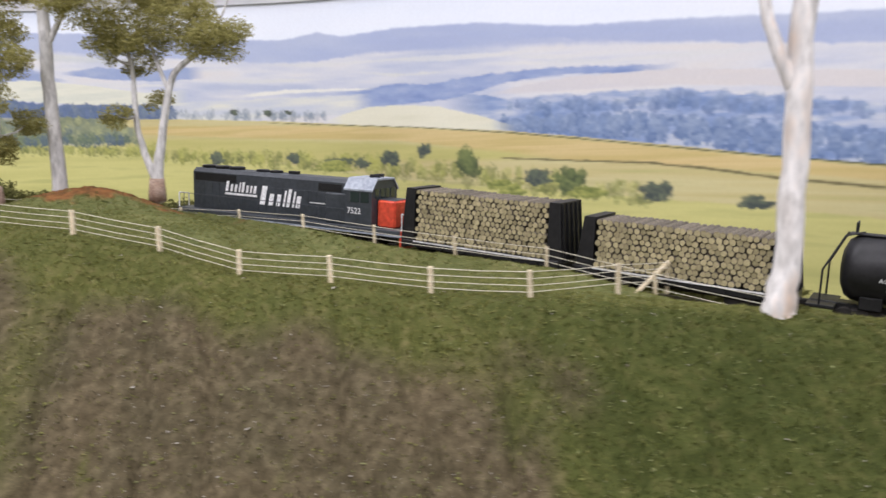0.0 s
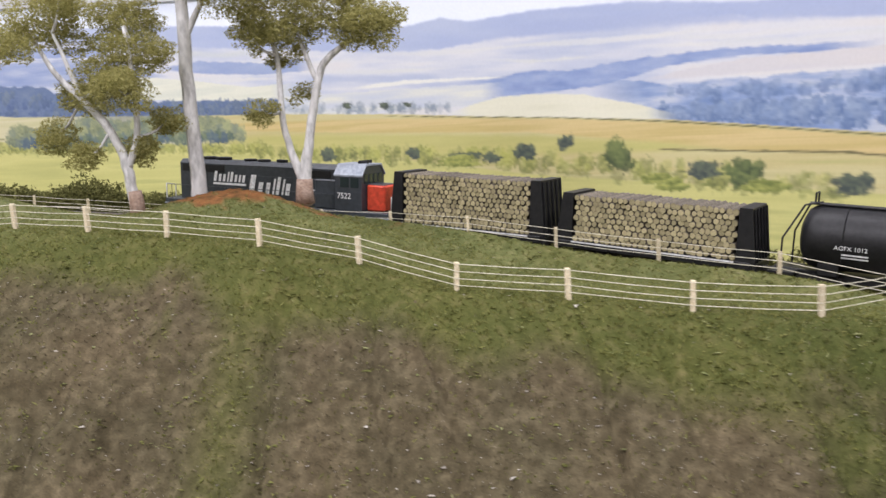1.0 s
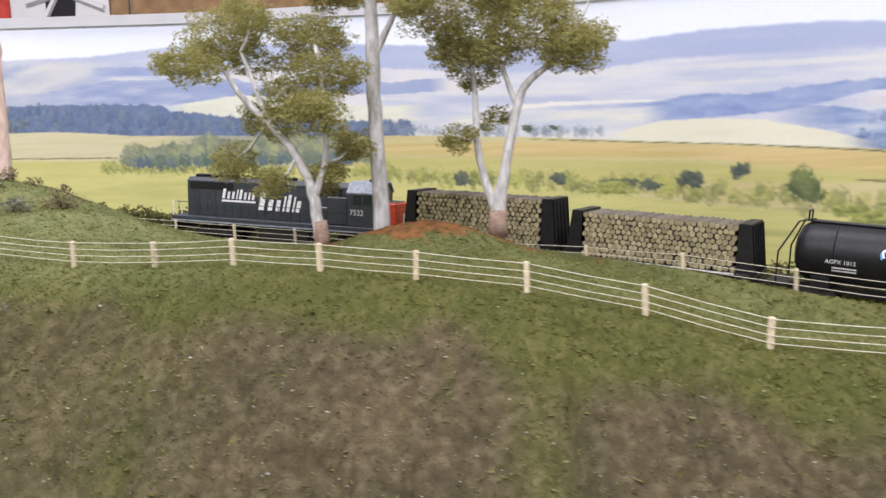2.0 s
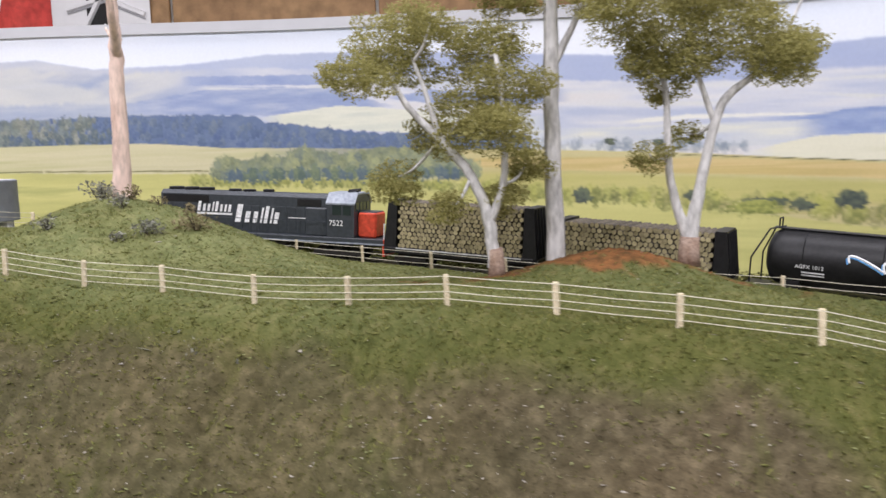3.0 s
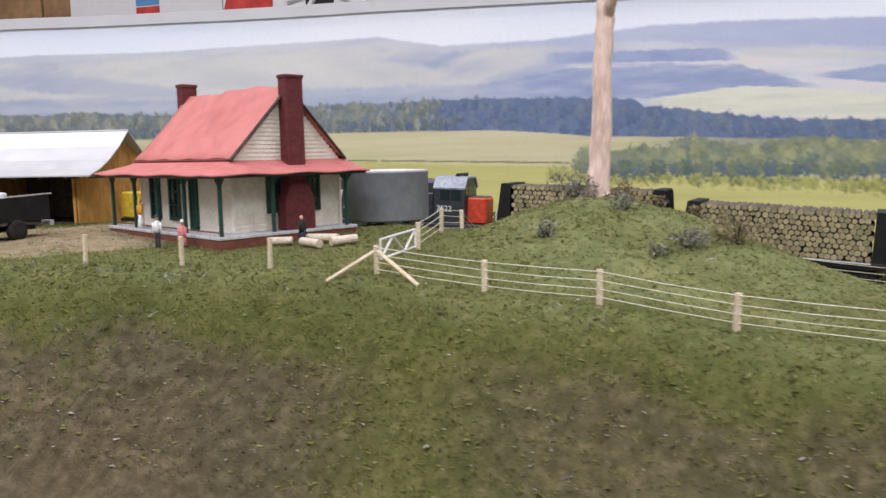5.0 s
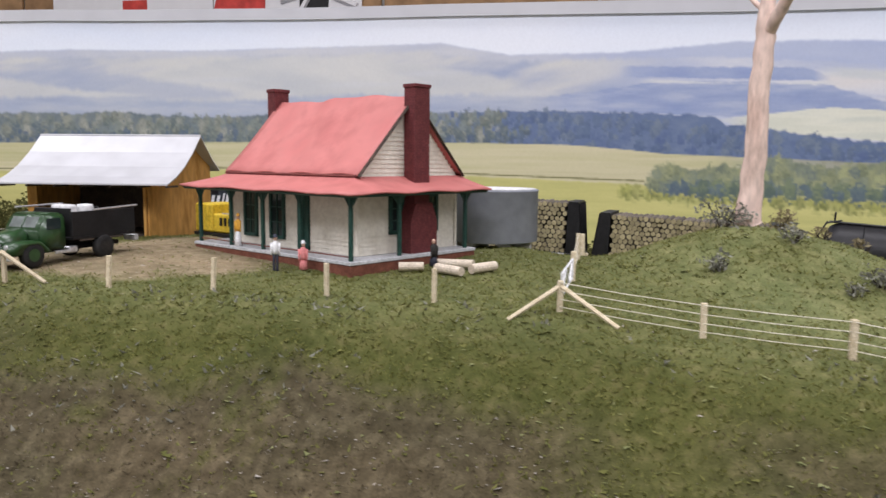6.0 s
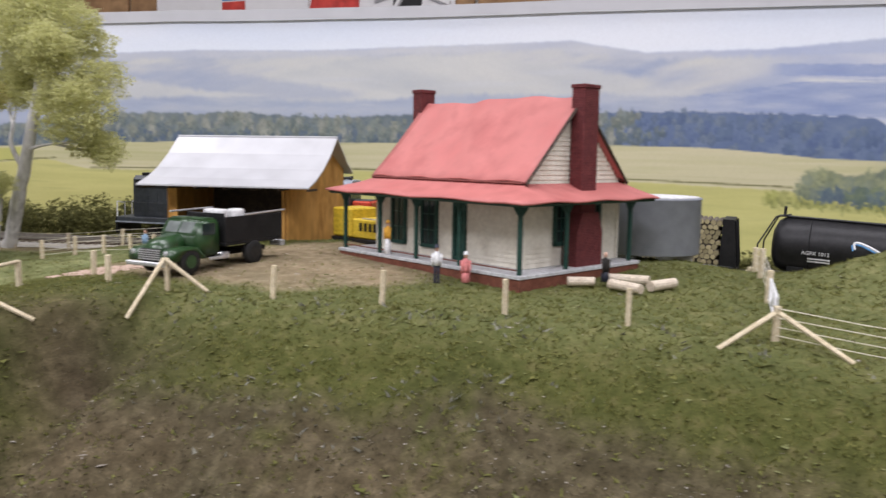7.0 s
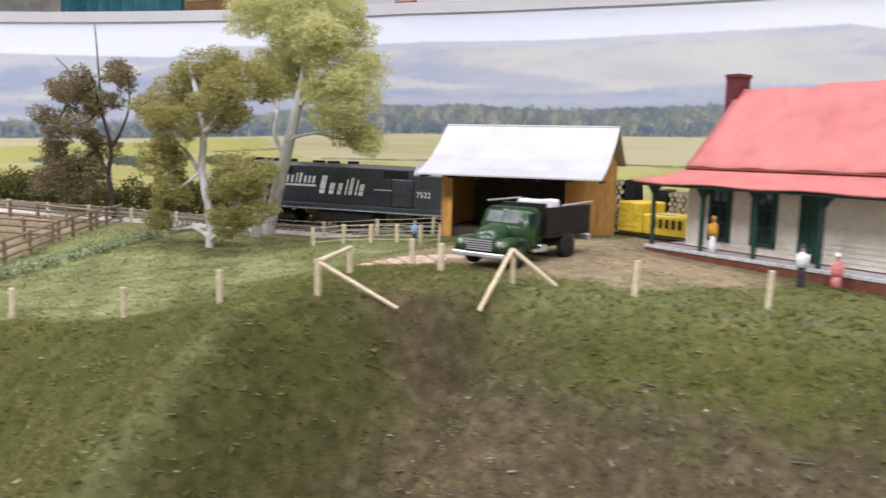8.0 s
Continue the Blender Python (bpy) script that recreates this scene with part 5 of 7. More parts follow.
def casement(parent, x0, x1, z0, z1, m, door=False):
    """A framed window with glazing bars and a pane, standing in its opening; y is out of the wall."""
    w = part("window" if not door else "door", solid((x0, -0.0009, z0), (x1, -0.0003, z1), m), GREEN_TRIM if door else PANE, parent)
    fr = bmesh.new()
    t = 0.0009
    for lo, hi in (((x0 - t, z0 - t), (x0 + t, z1 + t)), ((x1 - t, z0 - t), (x1 + t, z1 + t)), ((x0 - t, z1 - t), (x1 + t, z1 + t)), ((x0 - t, z0 - t), (x1 + t, z0 + t))):
        box(fr, (lo[0], -0.0016, lo[1]), (hi[0], 0.0008, hi[1]), m)
    part("frame", fr, GREEN_TRIM, w)
    bars = bmesh.new()
    xm, k = (x0 + x1) / 2, 0.0003
    box(bars, (xm - k, -0.0013, z0), (xm + k, -0.0008, z1), m)
    for f in (0.33, 0.66):
        zz = z0 + (z1 - z0) * f
        box(bars, (x0, -0.0013, zz - k), (x1, -0.0008, zz + k), m)
    part("glazing_bar", bars, GREEN_TRIM, w)


def homestead():
    ob = thing("homestead", HOUSE, "cream weatherboard cottage with red iron roof and wrap-round veranda", "house")
    L, W = 0.131, 0.0885
    part("deck", solid((-L, 0, 0.0046), (0, W, 0.0062), bevel=0.0002), DECK_TOP, ob, "pale grey boarded veranda floor")
    part("deck_edge", solid((-L + 0.0004, 0.0004, -0.004), (-0.0004, W - 0.0004, 0.0044), bevel=0.0002), DECK_EDGE, ob, "red-brown timber edge of the veranda")
    x0, x1, y0, y1 = -0.117, -0.0135, 0.0165, 0.0865
    zf, eave, ridge, ym = 0.0063, 0.0445, 0.0835, 0.0515
    hw = 0.040
    front_holes = [(0.013, 0.0235, 0.005, 0.029), (0.0365, 0.0475, 0.005, 0.029), (0.0605, 0.0675, 0.001, 0.028)]
    mf = pose(x0, y0, zf)
    clad_wall(ob, x1 - x0, hw, front_holes, mf)
    for h in front_holes[:2]:
        casement(ob, *h[:2], *h[2:], mf)
    casement(ob, *front_holes[2][:2], *front_holes[2][2:], mf, True)
    mr = pose(x1, y0, zf, 0, 0, 90)
    side_holes = [(0.021, 0.030, 0.010, 0.028), (0.047, 0.0545, 0.010, 0.028)]
    clad_wall(ob, y1 - y0, hw, side_holes, mr, gable=ridge - 0.001 - zf - hw)
    for h in side_holes:
        casement(ob, *h[:2], *h[2:], mr)
    clad_wall(ob, x1 - x0, hw, [], pose(x1, y1, zf, 0, 0, 180))
    clad_wall(ob, y1 - y0, hw, [], pose(x0, y1, zf, 0, 0, -90), gable=ridge - 0.001 - zf - hw)
    for x, y in ((x0, y0), (x1, y0), (x1, y1), (x0, y1)):
        part("corner_board", solid((x - 0.001, y - 0.001, zf), (x + 0.001, y + 0.001, zf + hw - 0.0045), bevel=0.0002), CREAM, ob)
    # main roof: two slightly uneven sheets
    rng = np.random.default_rng(5)
    for sgn, ye in ((-1, 0.0138), (1, 0.0892)):
        bm = bmesh.new()
        nx, ny = 22, 10
        grid = []
        for lay in (0, 1):
            g = []
            for i in range(nx + 1):
                row = []
                for j in range(ny + 1):
                    fx, fy = i / nx, j / ny
                    sagz = -0.0016 * math.sin(math.pi * fy) + 0.0007 * math.sin(fx * 9 + fy * 2) * (fy) + 0.0004 * math.sin(fx * 23 + 3 * fy)
                    kink = 0.0012 * math.exp(-((fx - 0.55 + 0.12 * fy) / 0.03) ** 2)
                    row.append(bm.verts.new((-0.1195 + 0.109 * fx, ye + (ym - ye) * fy, eave + (ridge - eave) * fy + sagz + kink * fy + 0.0012 - 0.0011 * lay)))
                g.append(row)
            grid.append(g)
        for i in range(nx):
            for j in range(ny):
                for g in grid:
                    bm.faces.new((g[i][j], g[i + 1][j], g[i + 1][j + 1], g[i][j + 1]))
        for i in range(nx):
            bm.faces.new((grid[0][i][0], grid[0][i + 1][0], grid[1][i + 1][0], grid[1][i][0]))
        for e in (0, nx):
            for j in range(ny):
                bm.faces.new((grid[0][e][j], grid[0][e][j + 1], grid[1][e][j + 1], grid[1][e][j]))
        bmesh.ops.recalc_face_normals(bm, faces=bm.faces)
        part("roof_sheet", bm, ROOF_RED, ob, "red painted roof sheet with a slight crease", smooth=True)
        bb = bmesh.new()
        tube(bb, (-0.0098, ye, eave - 0.0005), (-0.0098, ym, ridge - 0.0005), 0.0009, n=4)
        part("barge_board", bb, DARK_WOOD_AND_SHADE, ob)
        # dark strip added as the line of shade under the eave
        part("eave_shadow_board", tube(bmesh.new(), (-0.119, ye - 0.0002, eave - 0.0001), (-0.011, ye - 0.0002, eave - 0.0001), 0.0007, n=4), EAVE_SHADE, ob)
    # veranda roof round three sides, dipping towards its edge
    inn = [(-0.118, 0.090), (-0.118, 0.0145), (-0.0125, 0.0145), (-0.0125, 0.090)]
    out = [(-0.1345, 0.094), (-0.1345, -0.006), (0.006, -0.006), (0.006, 0.094)]
    bm = bmesh.new()
    lay = []
    for dz in (0, -0.0009):
        rows = []
        for f in np.linspace(0, 1, 6):
            row = []
            for s in range(3):
                for k in range(14 if s < 2 else 15):
                    u = k / 14
                    a = Vector((*inn[s], 0)).lerp(Vector((*inn[s + 1], 0)), u)
                    b = Vector((*out[s], 0)).lerp(Vector((*out[s + 1], 0)), u)
                    p = a.lerp(b, f)
                    z = 0.0442 - 0.0066 * f ** 0.8 + 0.0004 * math.sin(k * 1.3 + s * 2) * f ** 2
                    row.append(bm.verts.new((p.x, p.y, z + dz)))
            rows.append(row)
        for r0, r1 in zip(rows, rows[1:]):
            for a in range(len(r0) - 1):
                bm.faces.new((r0[a], r0[a + 1], r1[a + 1], r1[a]))
        lay.append(rows[-1])
    for a in range(len(lay[0]) - 1):
        bm.faces.new((lay[0][a], lay[0][a + 1], lay[1][a + 1], lay[1][a]))
    bmesh.ops.recalc_face_normals(bm, faces=bm.faces)
    part("veranda_roof", bm, ROOF_RED, ob, "red veranda roof dipping at its edge", smooth=True)
    for a, b in zip(out, out[1:]):
        ia = Vector((*a, 0.0364)).lerp(Vector((-0.065, 0.045, 0.0364)), 0.03)
        ib = Vector((*b, 0.0364)).lerp(Vector((-0.065, 0.045, 0.0364)), 0.03)
        part("beam", tube(bmesh.new(), ia, ib, 0.0009, n=4), GREEN_TRIM, ob)
    for x, y, along in [(-0.1285, 0.003, 1), (-0.0985, 0.003, 1), (-0.070, 0.003, 1), (-0.0395, 0.003, 1), (-0.003, 0.003, 1), (-0.003, 0.034, 0), (-0.003, 0.083, 0), (-0.1285, 0.083, 0)]:
        p = part("veranda_post", solid((x - 0.0009, y - 0.0009, 0.006), (x + 0.0009, y + 0.0009, 0.0366), bevel=0.0002), GREEN_TRIM, ob)
        br = bmesh.new()
        for sgn in (-1, 1):
            v = (sgn * 0.005, 0) if along else (0, sgn * 0.005)
            if along:
                prism(br, [(x, 0.0295), (x + v[0], 0.0362), (x, 0.0362)], y - 0.0004, y + 0.0004, "y")
            else:
                prism(br, [(y, 0.0295), (y + v[1], 0.0362), (y, 0.0362)], x - 0.0004, x + 0.0004, "x")
        part("bracket", br, GREEN_TRIM, p)
    part("rail_foot", tube(bmesh.new(), (-0.128, 0.003, 0.0080), (-0.004, 0.003, 0.0080), 0.00035, n=5), DECK_EDGE, ob)
    # chimneys
    c = part("chimney", solid((-0.0125, 0.0465, 0.0), (-0.0050, 0.0575, 0.0885), bevel=0.0003), BRICK, ob, "tall maroon brick end chimney")
    bm = bmesh.new()
    prism(bm, [(0.0425, 0.0), (0.0425, 0.022), (0.0462, 0.031), (0.0578, 0.031), (0.0615, 0.022), (0.0615, 0.0)], -0.0115, -0.0035, "x")
    part("fireplace_base", bm, BRICK, c)
    part("cap", solid((-0.0130, 0.0460, 0.0875), (-0.0045, 0.0580, 0.0893), bevel=0.0003), BRICK, c)
    c2 = part("chimney", solid((-0.1250, 0.0465, 0.040), (-0.1175, 0.0565, 0.0915), bevel=0.0003), BRICK, ob, "maroon brick chimney behind the ridge")
    part("cap", solid((-0.1255, 0.0460, 0.0905), (-0.1170, 0.0570, 0.0925), bevel=0.0003), BRICK, c2)


homestead()


def water_tank():
    ob = thing("water_tank", pose(-0.6895, 0.664, 0.003), "round galvanised rainwater tank with a pale lid on blocks", "tank")
    part("shell", lathe(bmesh.new(), [(0.0262, 0.004), (0.0265, 0.0045), (0.0265, 0.0328), (0.0268, 0.0331), (0.0268, 0.0338), (0.0262, 0.0341)], 40), GALV, ob, smooth=True)
    part("lid", lathe(bmesh.new(), [(0.0255, 0.0342), (0.0250, 0.0346), (0.012, 0.0351), (0.002, 0.0352)], 40), LID, ob, "pale cream lid", smooth=True)
    for a in range(6):
        x, y = 0.019 * math.cos(a * 1.047), 0.019 * math.sin(a * 1.047)
        part("block", solid((x - 0.004, y - 0.003, -0.003), (x + 0.004, y + 0.003, 0.0038), bevel=0.0003), LID, ob)


water_tank()


def open_shed():
    gz = 0.0075
    ob = thing("open_shed", pose(-0.878, 0.621, gz, 0, 0, 7.8), "ochre timber shed with an open front and a white sheet roof", "shed")
    # roof in its own sweep: low front eave, ridge, short back
    bm = bmesh.new()
    sect = [(0.0, 0.0305), (0.012, 0.0345), (0.024, 0.0405), (0.037, 0.0495), (0.0497, 0.0605), (0.068, 0.0455), (0.080, 0.0380)]
    prism(bm, sect + [(y, z - 0.0009) for y, z in sect[::-1]], -0.111, 0.0, "x")
    part("roof", bm, ROOF_WHITE, ob, "white sheet roof swept at the front")
    part("ridge_cap", tube(bmesh.new(), (-0.111, 0.0497, 0.0606), (0.0, 0.0497, 0.0606), 0.0007, n=6), ROOF_WHITE, ob)
    wr, wl = -0.020, -0.099
    for x, splay in ((wr, 0.27), (wl, 0.0)):
        b = bmesh.new()
        prism(b, [(0.0165, -0.008), (0.0165, 0.0355), (0.024, 0.0395), (0.037, 0.0485), (0.0497, 0.0590), (0.068, 0.0445), (0.074, 0.0405), (0.074, -0.008)], x - 0.0012, x, "x")
        for v in b.verts:
            v.co.x += splay * (v.co.y - 0.0165)
        part("end_wall", b, OCHRE, ob)
    # inside parts are dark wood: the open shed's shade put into their colour
    part("back_wall", solid((wl, 0.0728, -0.008), (wr + 0.0140, 0.074, 0.0405)), DARK_WOOD_AND_SHADE, ob)
    part("corner_post", solid((wr - 0.0032, 0.0150, -0.008), (wr - 0.0013, 0.0164, 0.0345), bevel=0.0002), OCHRE, ob)
    part("front_post", solid((wl + 0.0001, 0.0150, -0.008), (wl + 0.0062, 0.0164, 0.0345), bevel=0.0002), OCHRE, ob)
    part("lintel", solid((wl + 0.0063, 0.0152, 0.0310), (wr - 0.0033, 0.0164, 0.0348)), DARK_WOOD_AND_SHADE, ob)
    part("inner_floor", solid((wl, 0.0180, -0.008), (wr - 0.0014, 0.0726, -0.0022)), DARK_WOOD_AND_SHADE, ob)
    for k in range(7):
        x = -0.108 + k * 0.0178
        part("rafter", solid((x - 0.0006, 0.001, 0.0281), (x + 0.0006, 0.016, 0.0294), bevel=0.0001), DARK_WOOD_AND_SHADE, ob)


open_shed()


def farm_truck():
    ob = thing("farm_truck", pose(-0.8870, 0.5114, ground_z(-0.885, 0.525) + 0.0003, 0, 0, -97.0), "dark green farm lorry with black tray on the yard", "truck")
    # bonnet and cab outlines along x, rounded by bevels
    bon = solid((-0.0045, -0.0066, 0.0082), (0.0115, 0.0066, 0.0182), bevel=0.0026)
    for v in bon.verts:
        if v.co.z > 0.012:
            v.co.z -= 0.22 * max(0, v.co.x + 0.003)
            v.co.y *= 0.86
    part("bonnet", bon, TRUCK_GREEN, ob, smooth=True)
    for sgn in (-1, 1):
        f = bmesh.new()
        prism(f, [(0.0125, 0.0068), (0.0125, 0.0105), (0.010, 0.0122), (0.002, 0.0128), (-0.004, 0.0122), (-0.008, 0.0085), (-0.0105, 0.0065), (-0.0065, 0.0065), (-0.0050, 0.0090), (-0.002, 0.0105), (0.002, 0.0105), (0.005, 0.0090), (0.0066, 0.0065)], sgn * 0.0128, sgn * 0.0062, "y")
        bmesh.ops.bevel(f, geom=list(f.edges), offset=0.0005, segments=2, affect="EDGES")
        part("mudguard", f, TRUCK_GREEN, ob, smooth=True)
        lamp = part("headlight", lathe(bmesh.new(), [(0.0013, 0), (0.0012, 0.0004), (0.0004, 0.0007)], 12), CHROME, ob, "round chrome headlight")
        lamp.matrix_basis = pose(0.0122, sgn * 0.0098, 0.0105, 0, 90, 0)
    cab = bmesh.new()
    prism(cab, [(-0.004, 0.0075), (-0.004, 0.0172), (-0.0082, 0.0236), (-0.0102, 0.0247), (-0.0180, 0.0245), (-0.0200, 0.0228), (-0.0205, 0.0070)], -0.0112, 0.0112, "y")
    bmesh.ops.bevel(cab, geom=list(cab.edges), offset=0.0012, segments=3, affect="EDGES")
    part("cab", cab, TRUCK_GREEN, ob, smooth=True)
    ws = solid((-0.0002, -0.0082, 0.0), (0.0002, 0.0082, 0.0056))
    bmesh.ops.transform(ws, matrix=pose(-0.00475, 0, 0.0181, 0, -33.0, 0), verts=ws.verts)
    part("windscreen", ws, surface("cab_glass", [(0.09, 0.11, 0.10), (0.17, 0.19, 0.18)], 60, 0.4, 0.0, spec=0.35), ob)
    part("screen_pillar", tube(bmesh.new(), (-0.0044, 0, 0.0182), (-0.0076, 0, 0.0229), 0.0004, n=5), TRUCK_GREEN, ob)
    for sgn in (-1, 1):
        part("side_window", solid((-0.0165, sgn * 0.0113 - 0.0002, 0.0170), (-0.0085, sgn * 0.0113 + 0.0002, 0.0222)), clear_glass("door_glass"), ob)
    gr = part("grille", solid((0.0112, -0.0058, 0.0070), (0.0120, 0.0058, 0.0122), bevel=0.0002), BLACK, ob)
    for k in range(5):
        part("grille_bar", solid((0.0119, -0.0064, 0.0074 + k * 0.00098), (0.0124, 0.0064, 0.0079 + k * 0.00098)), CHROME, gr)
    part("bumper", solid((0.0126, -0.0130, 0.0046), (0.0138, 0.0130, 0.0066), bevel=0.0004), CHROME, ob, "dull chrome bumper")
    part("chassis", solid((-0.060, -0.0048, 0.0052), (0.011, 0.0048, 0.0076), bevel=0.0003), BLACK, ob)
    part("fuel_tank", solid((-0.0270, 0.0060, 0.0045), (-0.0215, 0.0108, 0.0078), bevel=0.0006), CHROME, ob)
    tray = part("tray", solid((-0.064, -0.0125, 0.0108), (-0.0222, 0.0125, 0.0122), bevel=0.0002), BLACK, ob, "black steel tray")
    for lo, hi in (((-0.064, -0.0125, 0.0123), (-0.0222, -0.0117, 0.0245)), ((-0.064, 0.0117, 0.0123), (-0.0222, 0.0125, 0.0245)), ((-0.0230, -0.0117, 0.0123), (-0.0222, 0.0117, 0.0262)), ((-0.064, -0.0117, 0.0123), (-0.0632, 0.0117, 0.0225))):
        part("side_board", solid(lo, hi, bevel=0.0002), BLACK, tray)
    part("rail", tube(bmesh.new(), (-0.066, 0.0121, 0.0258), (-0.036, 0.0121, 0.0249), 0.0005, n=6), CHROME, tray)
    part("rail", tube(bmesh.new(), (-0.040, -0.0121, 0.0272), (-0.012, -0.0121, 0.0268), 0.0005, n=6), CHROME, tray)
    for x, y in ((0.0, 0.0108), (0.0, -0.0108), (-0.0425, 0.0112), (-0.0425, -0.0112)):
        wh = part("wheel", lathe(bmesh.new(), [(0.0030, -0.0018), (0.0055, -0.0018), (0.0060, -0.0012), (0.0060, 0.0012), (0.0055, 0.0018), (0.0030, 0.0018)], 22), TYRE, ob, smooth=True)
        wh.matrix_basis = pose(x, y, 0.0060, 90, 0, 0)
        part("rim", lathe(bmesh.new(), [(0.0030, -0.0019), (0.0022, -0.0009), (0.0022, 0.0009), (0.0030, 0.0019)], 16), TRUCK_GREEN if x == 0 else BOGIE, wh)
    part("tail_bracket", solid((-0.0670, 0.0040, 0.0070), (-0.0642, 0.0120, 0.0102), bevel=0.0004), CHROME, ob)
    part("step_plate", solid((-0.0215, 0.0112, 0.0052), (-0.0125, 0.0122, 0.0066), bevel=0.0002), CHROME, ob)
    part("rear_mudguard", solid((-0.0500, 0.0095, 0.0118), (-0.0360, 0.0125, 0.0126), bevel=0.0002), BLACK, ob)
    drum = thing("load_sack", pose(-0.8870, 0.5114, 0.0, 0, 0, -97.0) @ pose(-0.030, 0.002, ground_z(-0.885, 0.525) + 0.0124), "white bundles stacked in the lorry tray", "load")
    for dx, dy in ((0, 0), (-0.008, 0.003), (-0.001, -0.006)):
        part("bundle", lathe(bmesh.new(), [(0.0036, 0), (0.0040, 0.001), (0.0040, 0.0142), (0.0036, 0.0152), (0.001, 0.0155)], 14, dx, dy), LID, drum, smooth=True)


farm_truck()


def yellow_machine():
    ob = thing("yellow_machine", pose(-0.852, 0.648, ground_z(-0.852, 0.648), 0, 0, -24), "yellow compressor set standing behind the cottage", "machine")
    part("body", solid((-0.004, -0.010, 0.0025), (0.026, 0.010, 0.0140), bevel=0.0008), YELLOW, ob)
    part("cabinet", solid((-0.022, -0.0105, 0.0025), (-0.0045, 0.0105, 0.0200), bevel=0.0010), YELLOW, ob, "tall yellow cabinet")
    part("skid", solid((-0.023, -0.0110, -0.001), (0.027, 0.0110, 0.0022), bevel=0.0003), BLACK, ob)
    for k in range(5):
        part("louvre", solid((0.003 + k * 0.0042, -0.0106, 0.007), (0.0052 + k * 0.0042, -0.0101, 0.0118)), BLACK, ob)
    part("door_panel", solid((-0.0195, -0.0110, 0.006), (-0.0075, -0.0106, 0.0175), bevel=0.0001), YELLOW, ob)
    part("handle", tube(bmesh.new(), (0.004, -0.009, 0.0143), (0.018, -0.009, 0.0143), 0.0004, n=5), CHROME, ob)


yellow_machine()


def figure(x, y, z, turn, label, coat, legs, sitting=False, hat=None, skirt=False):
    """A small painted figurine in one mesh of simple turned shapes."""
    bm = bmesh.new()
    k = 0.0165
    def add(profile, mi, px=0.0, py=0.0):
        n0 = len(bm.faces)
        lathe(bm, [(r * k * 0.72, h * k) for r, h in profile], 10, px * k * 0.75, py * k)
        bm.faces.ensure_lookup_table()
        for f in bm.faces[n0:]:
            f.material_index = mi
            f.smooth = True
    low = -0.22 if sitting else 0.0
    if skirt or sitting:
        add([(0.17, 0.0 if not sitting else 0.0), (0.15, 0.2), (0.09, 0.5 + low)], 1)
    else:
        for sx in (-0.06, 0.06):
            add([(0.07, 0.0), (0.055, 0.06), (0.05, 0.3), (0.065, 0.5)], 1, sx)
    add([(0.11, 0.48 + low), (0.12, 0.6 + low), (0.14, 0.8 + low), (0.05, 0.86 + low)], 0)
    for sx in (-0.15, 0.15):
        add([(0.03, 0.45 + low), (0.04, 0.6 + low), (0.045, 0.8 + low)], 0, sx, -0.03)
    add([(0.03, 0.85 + low), (0.07, 0.89 + low), (0.075, 0.95 + low), (0.04, 1.0 + low)], 2)
    if hat:
        add([(0.13, 0.965 + low), (0.075, 0.97 + low), (0.07, 1.03 + low), (0.03, 1.05 + low)], 3)
    ob = part("figurine", bm, None, mats=[coat, legs, SKIN, hat or SKIN])
    ob.matrix_basis = pose(x, y, z, 0, 0, turn)
    tagged(ob, label, "figurine")


figure(-0.769, 0.5400, ground_z(-0.769, 0.54), 20, "painted figurine in a white shirt and dark trousers", WHITE, NAVY, hat=NAVY)
figure(-0.7569, 0.5440, ground_z(-0.757, 0.544) + 0.001, 10, "seated figurine in a pink dress at the veranda edge", PINK, PINK, sitting=True, hat=WHITE)
figure(-0.8105, 0.5815, 0.0078, -20, "figurine in an amber dress on the veranda", AMBER, WHITE, skirt=True, hat=AMBER)
figure(-0.6995, 0.5640, 0.0040, 60, "grey figurine bent over by the logs", BOGIE, NAVY, sitting=True)
figure(-1.0010, 0.6280, ground_z(-1.001, 0.628), 0, "figurine in a pale blue shirt beside the shed", SKYBLUE, NAVY)


def loose_logs():
    for a, b, r in (((-0.7147, 0.5575), (-0.7035, 0.5610), 0.0021), ((-0.6990, 0.5700), (-0.6810, 0.5680), 0.0022), ((-0.6962, 0.5575), (-0.6826, 0.5490), 0.0022), ((-0.6795, 0.5555), (-0.6705, 0.5665), 0.0023)):
        ob = thing("log", pose(0, 0, 0), "pale peeled log lying by the veranda", "log", "logs by the veranda")
        za, zb = ground_z(*a) + r + 0.0006, ground_z(*b) + r + 0.0006
        part("trunk", tube(bmesh.new(), (*a, za), (*b, zb), r, r * 0.95, 12), LOG_PALE, ob)


loose_logs()


def slab_heap():
    ob = thing("paved_pad", pose(0, 0, 0), "pinkish paved pad of slabs on the yard", "paving")
    rng = random.Random(6)
    for i in range(5):
        for j in range(4):
            x, y = -0.955 + i * 0.0085 + j * 0.002, 0.505 + j * 0.0078
            z = ground_z(x, y)
            part("slab", solid((x, y, z - 0.002), (x + 0.0080, y + 0.0073, z + 0.0008 + rng.uniform(0, 0.0003)), bevel=0.0002), surface("pink_slab", [(0.42, 0.30, 0.23), (0.52, 0.39, 0.31)], 300, 0.9, 0.4) if (i, j) == (0, 0) else bpy.data.materials["pink_slab"], ob)


slab_heap()


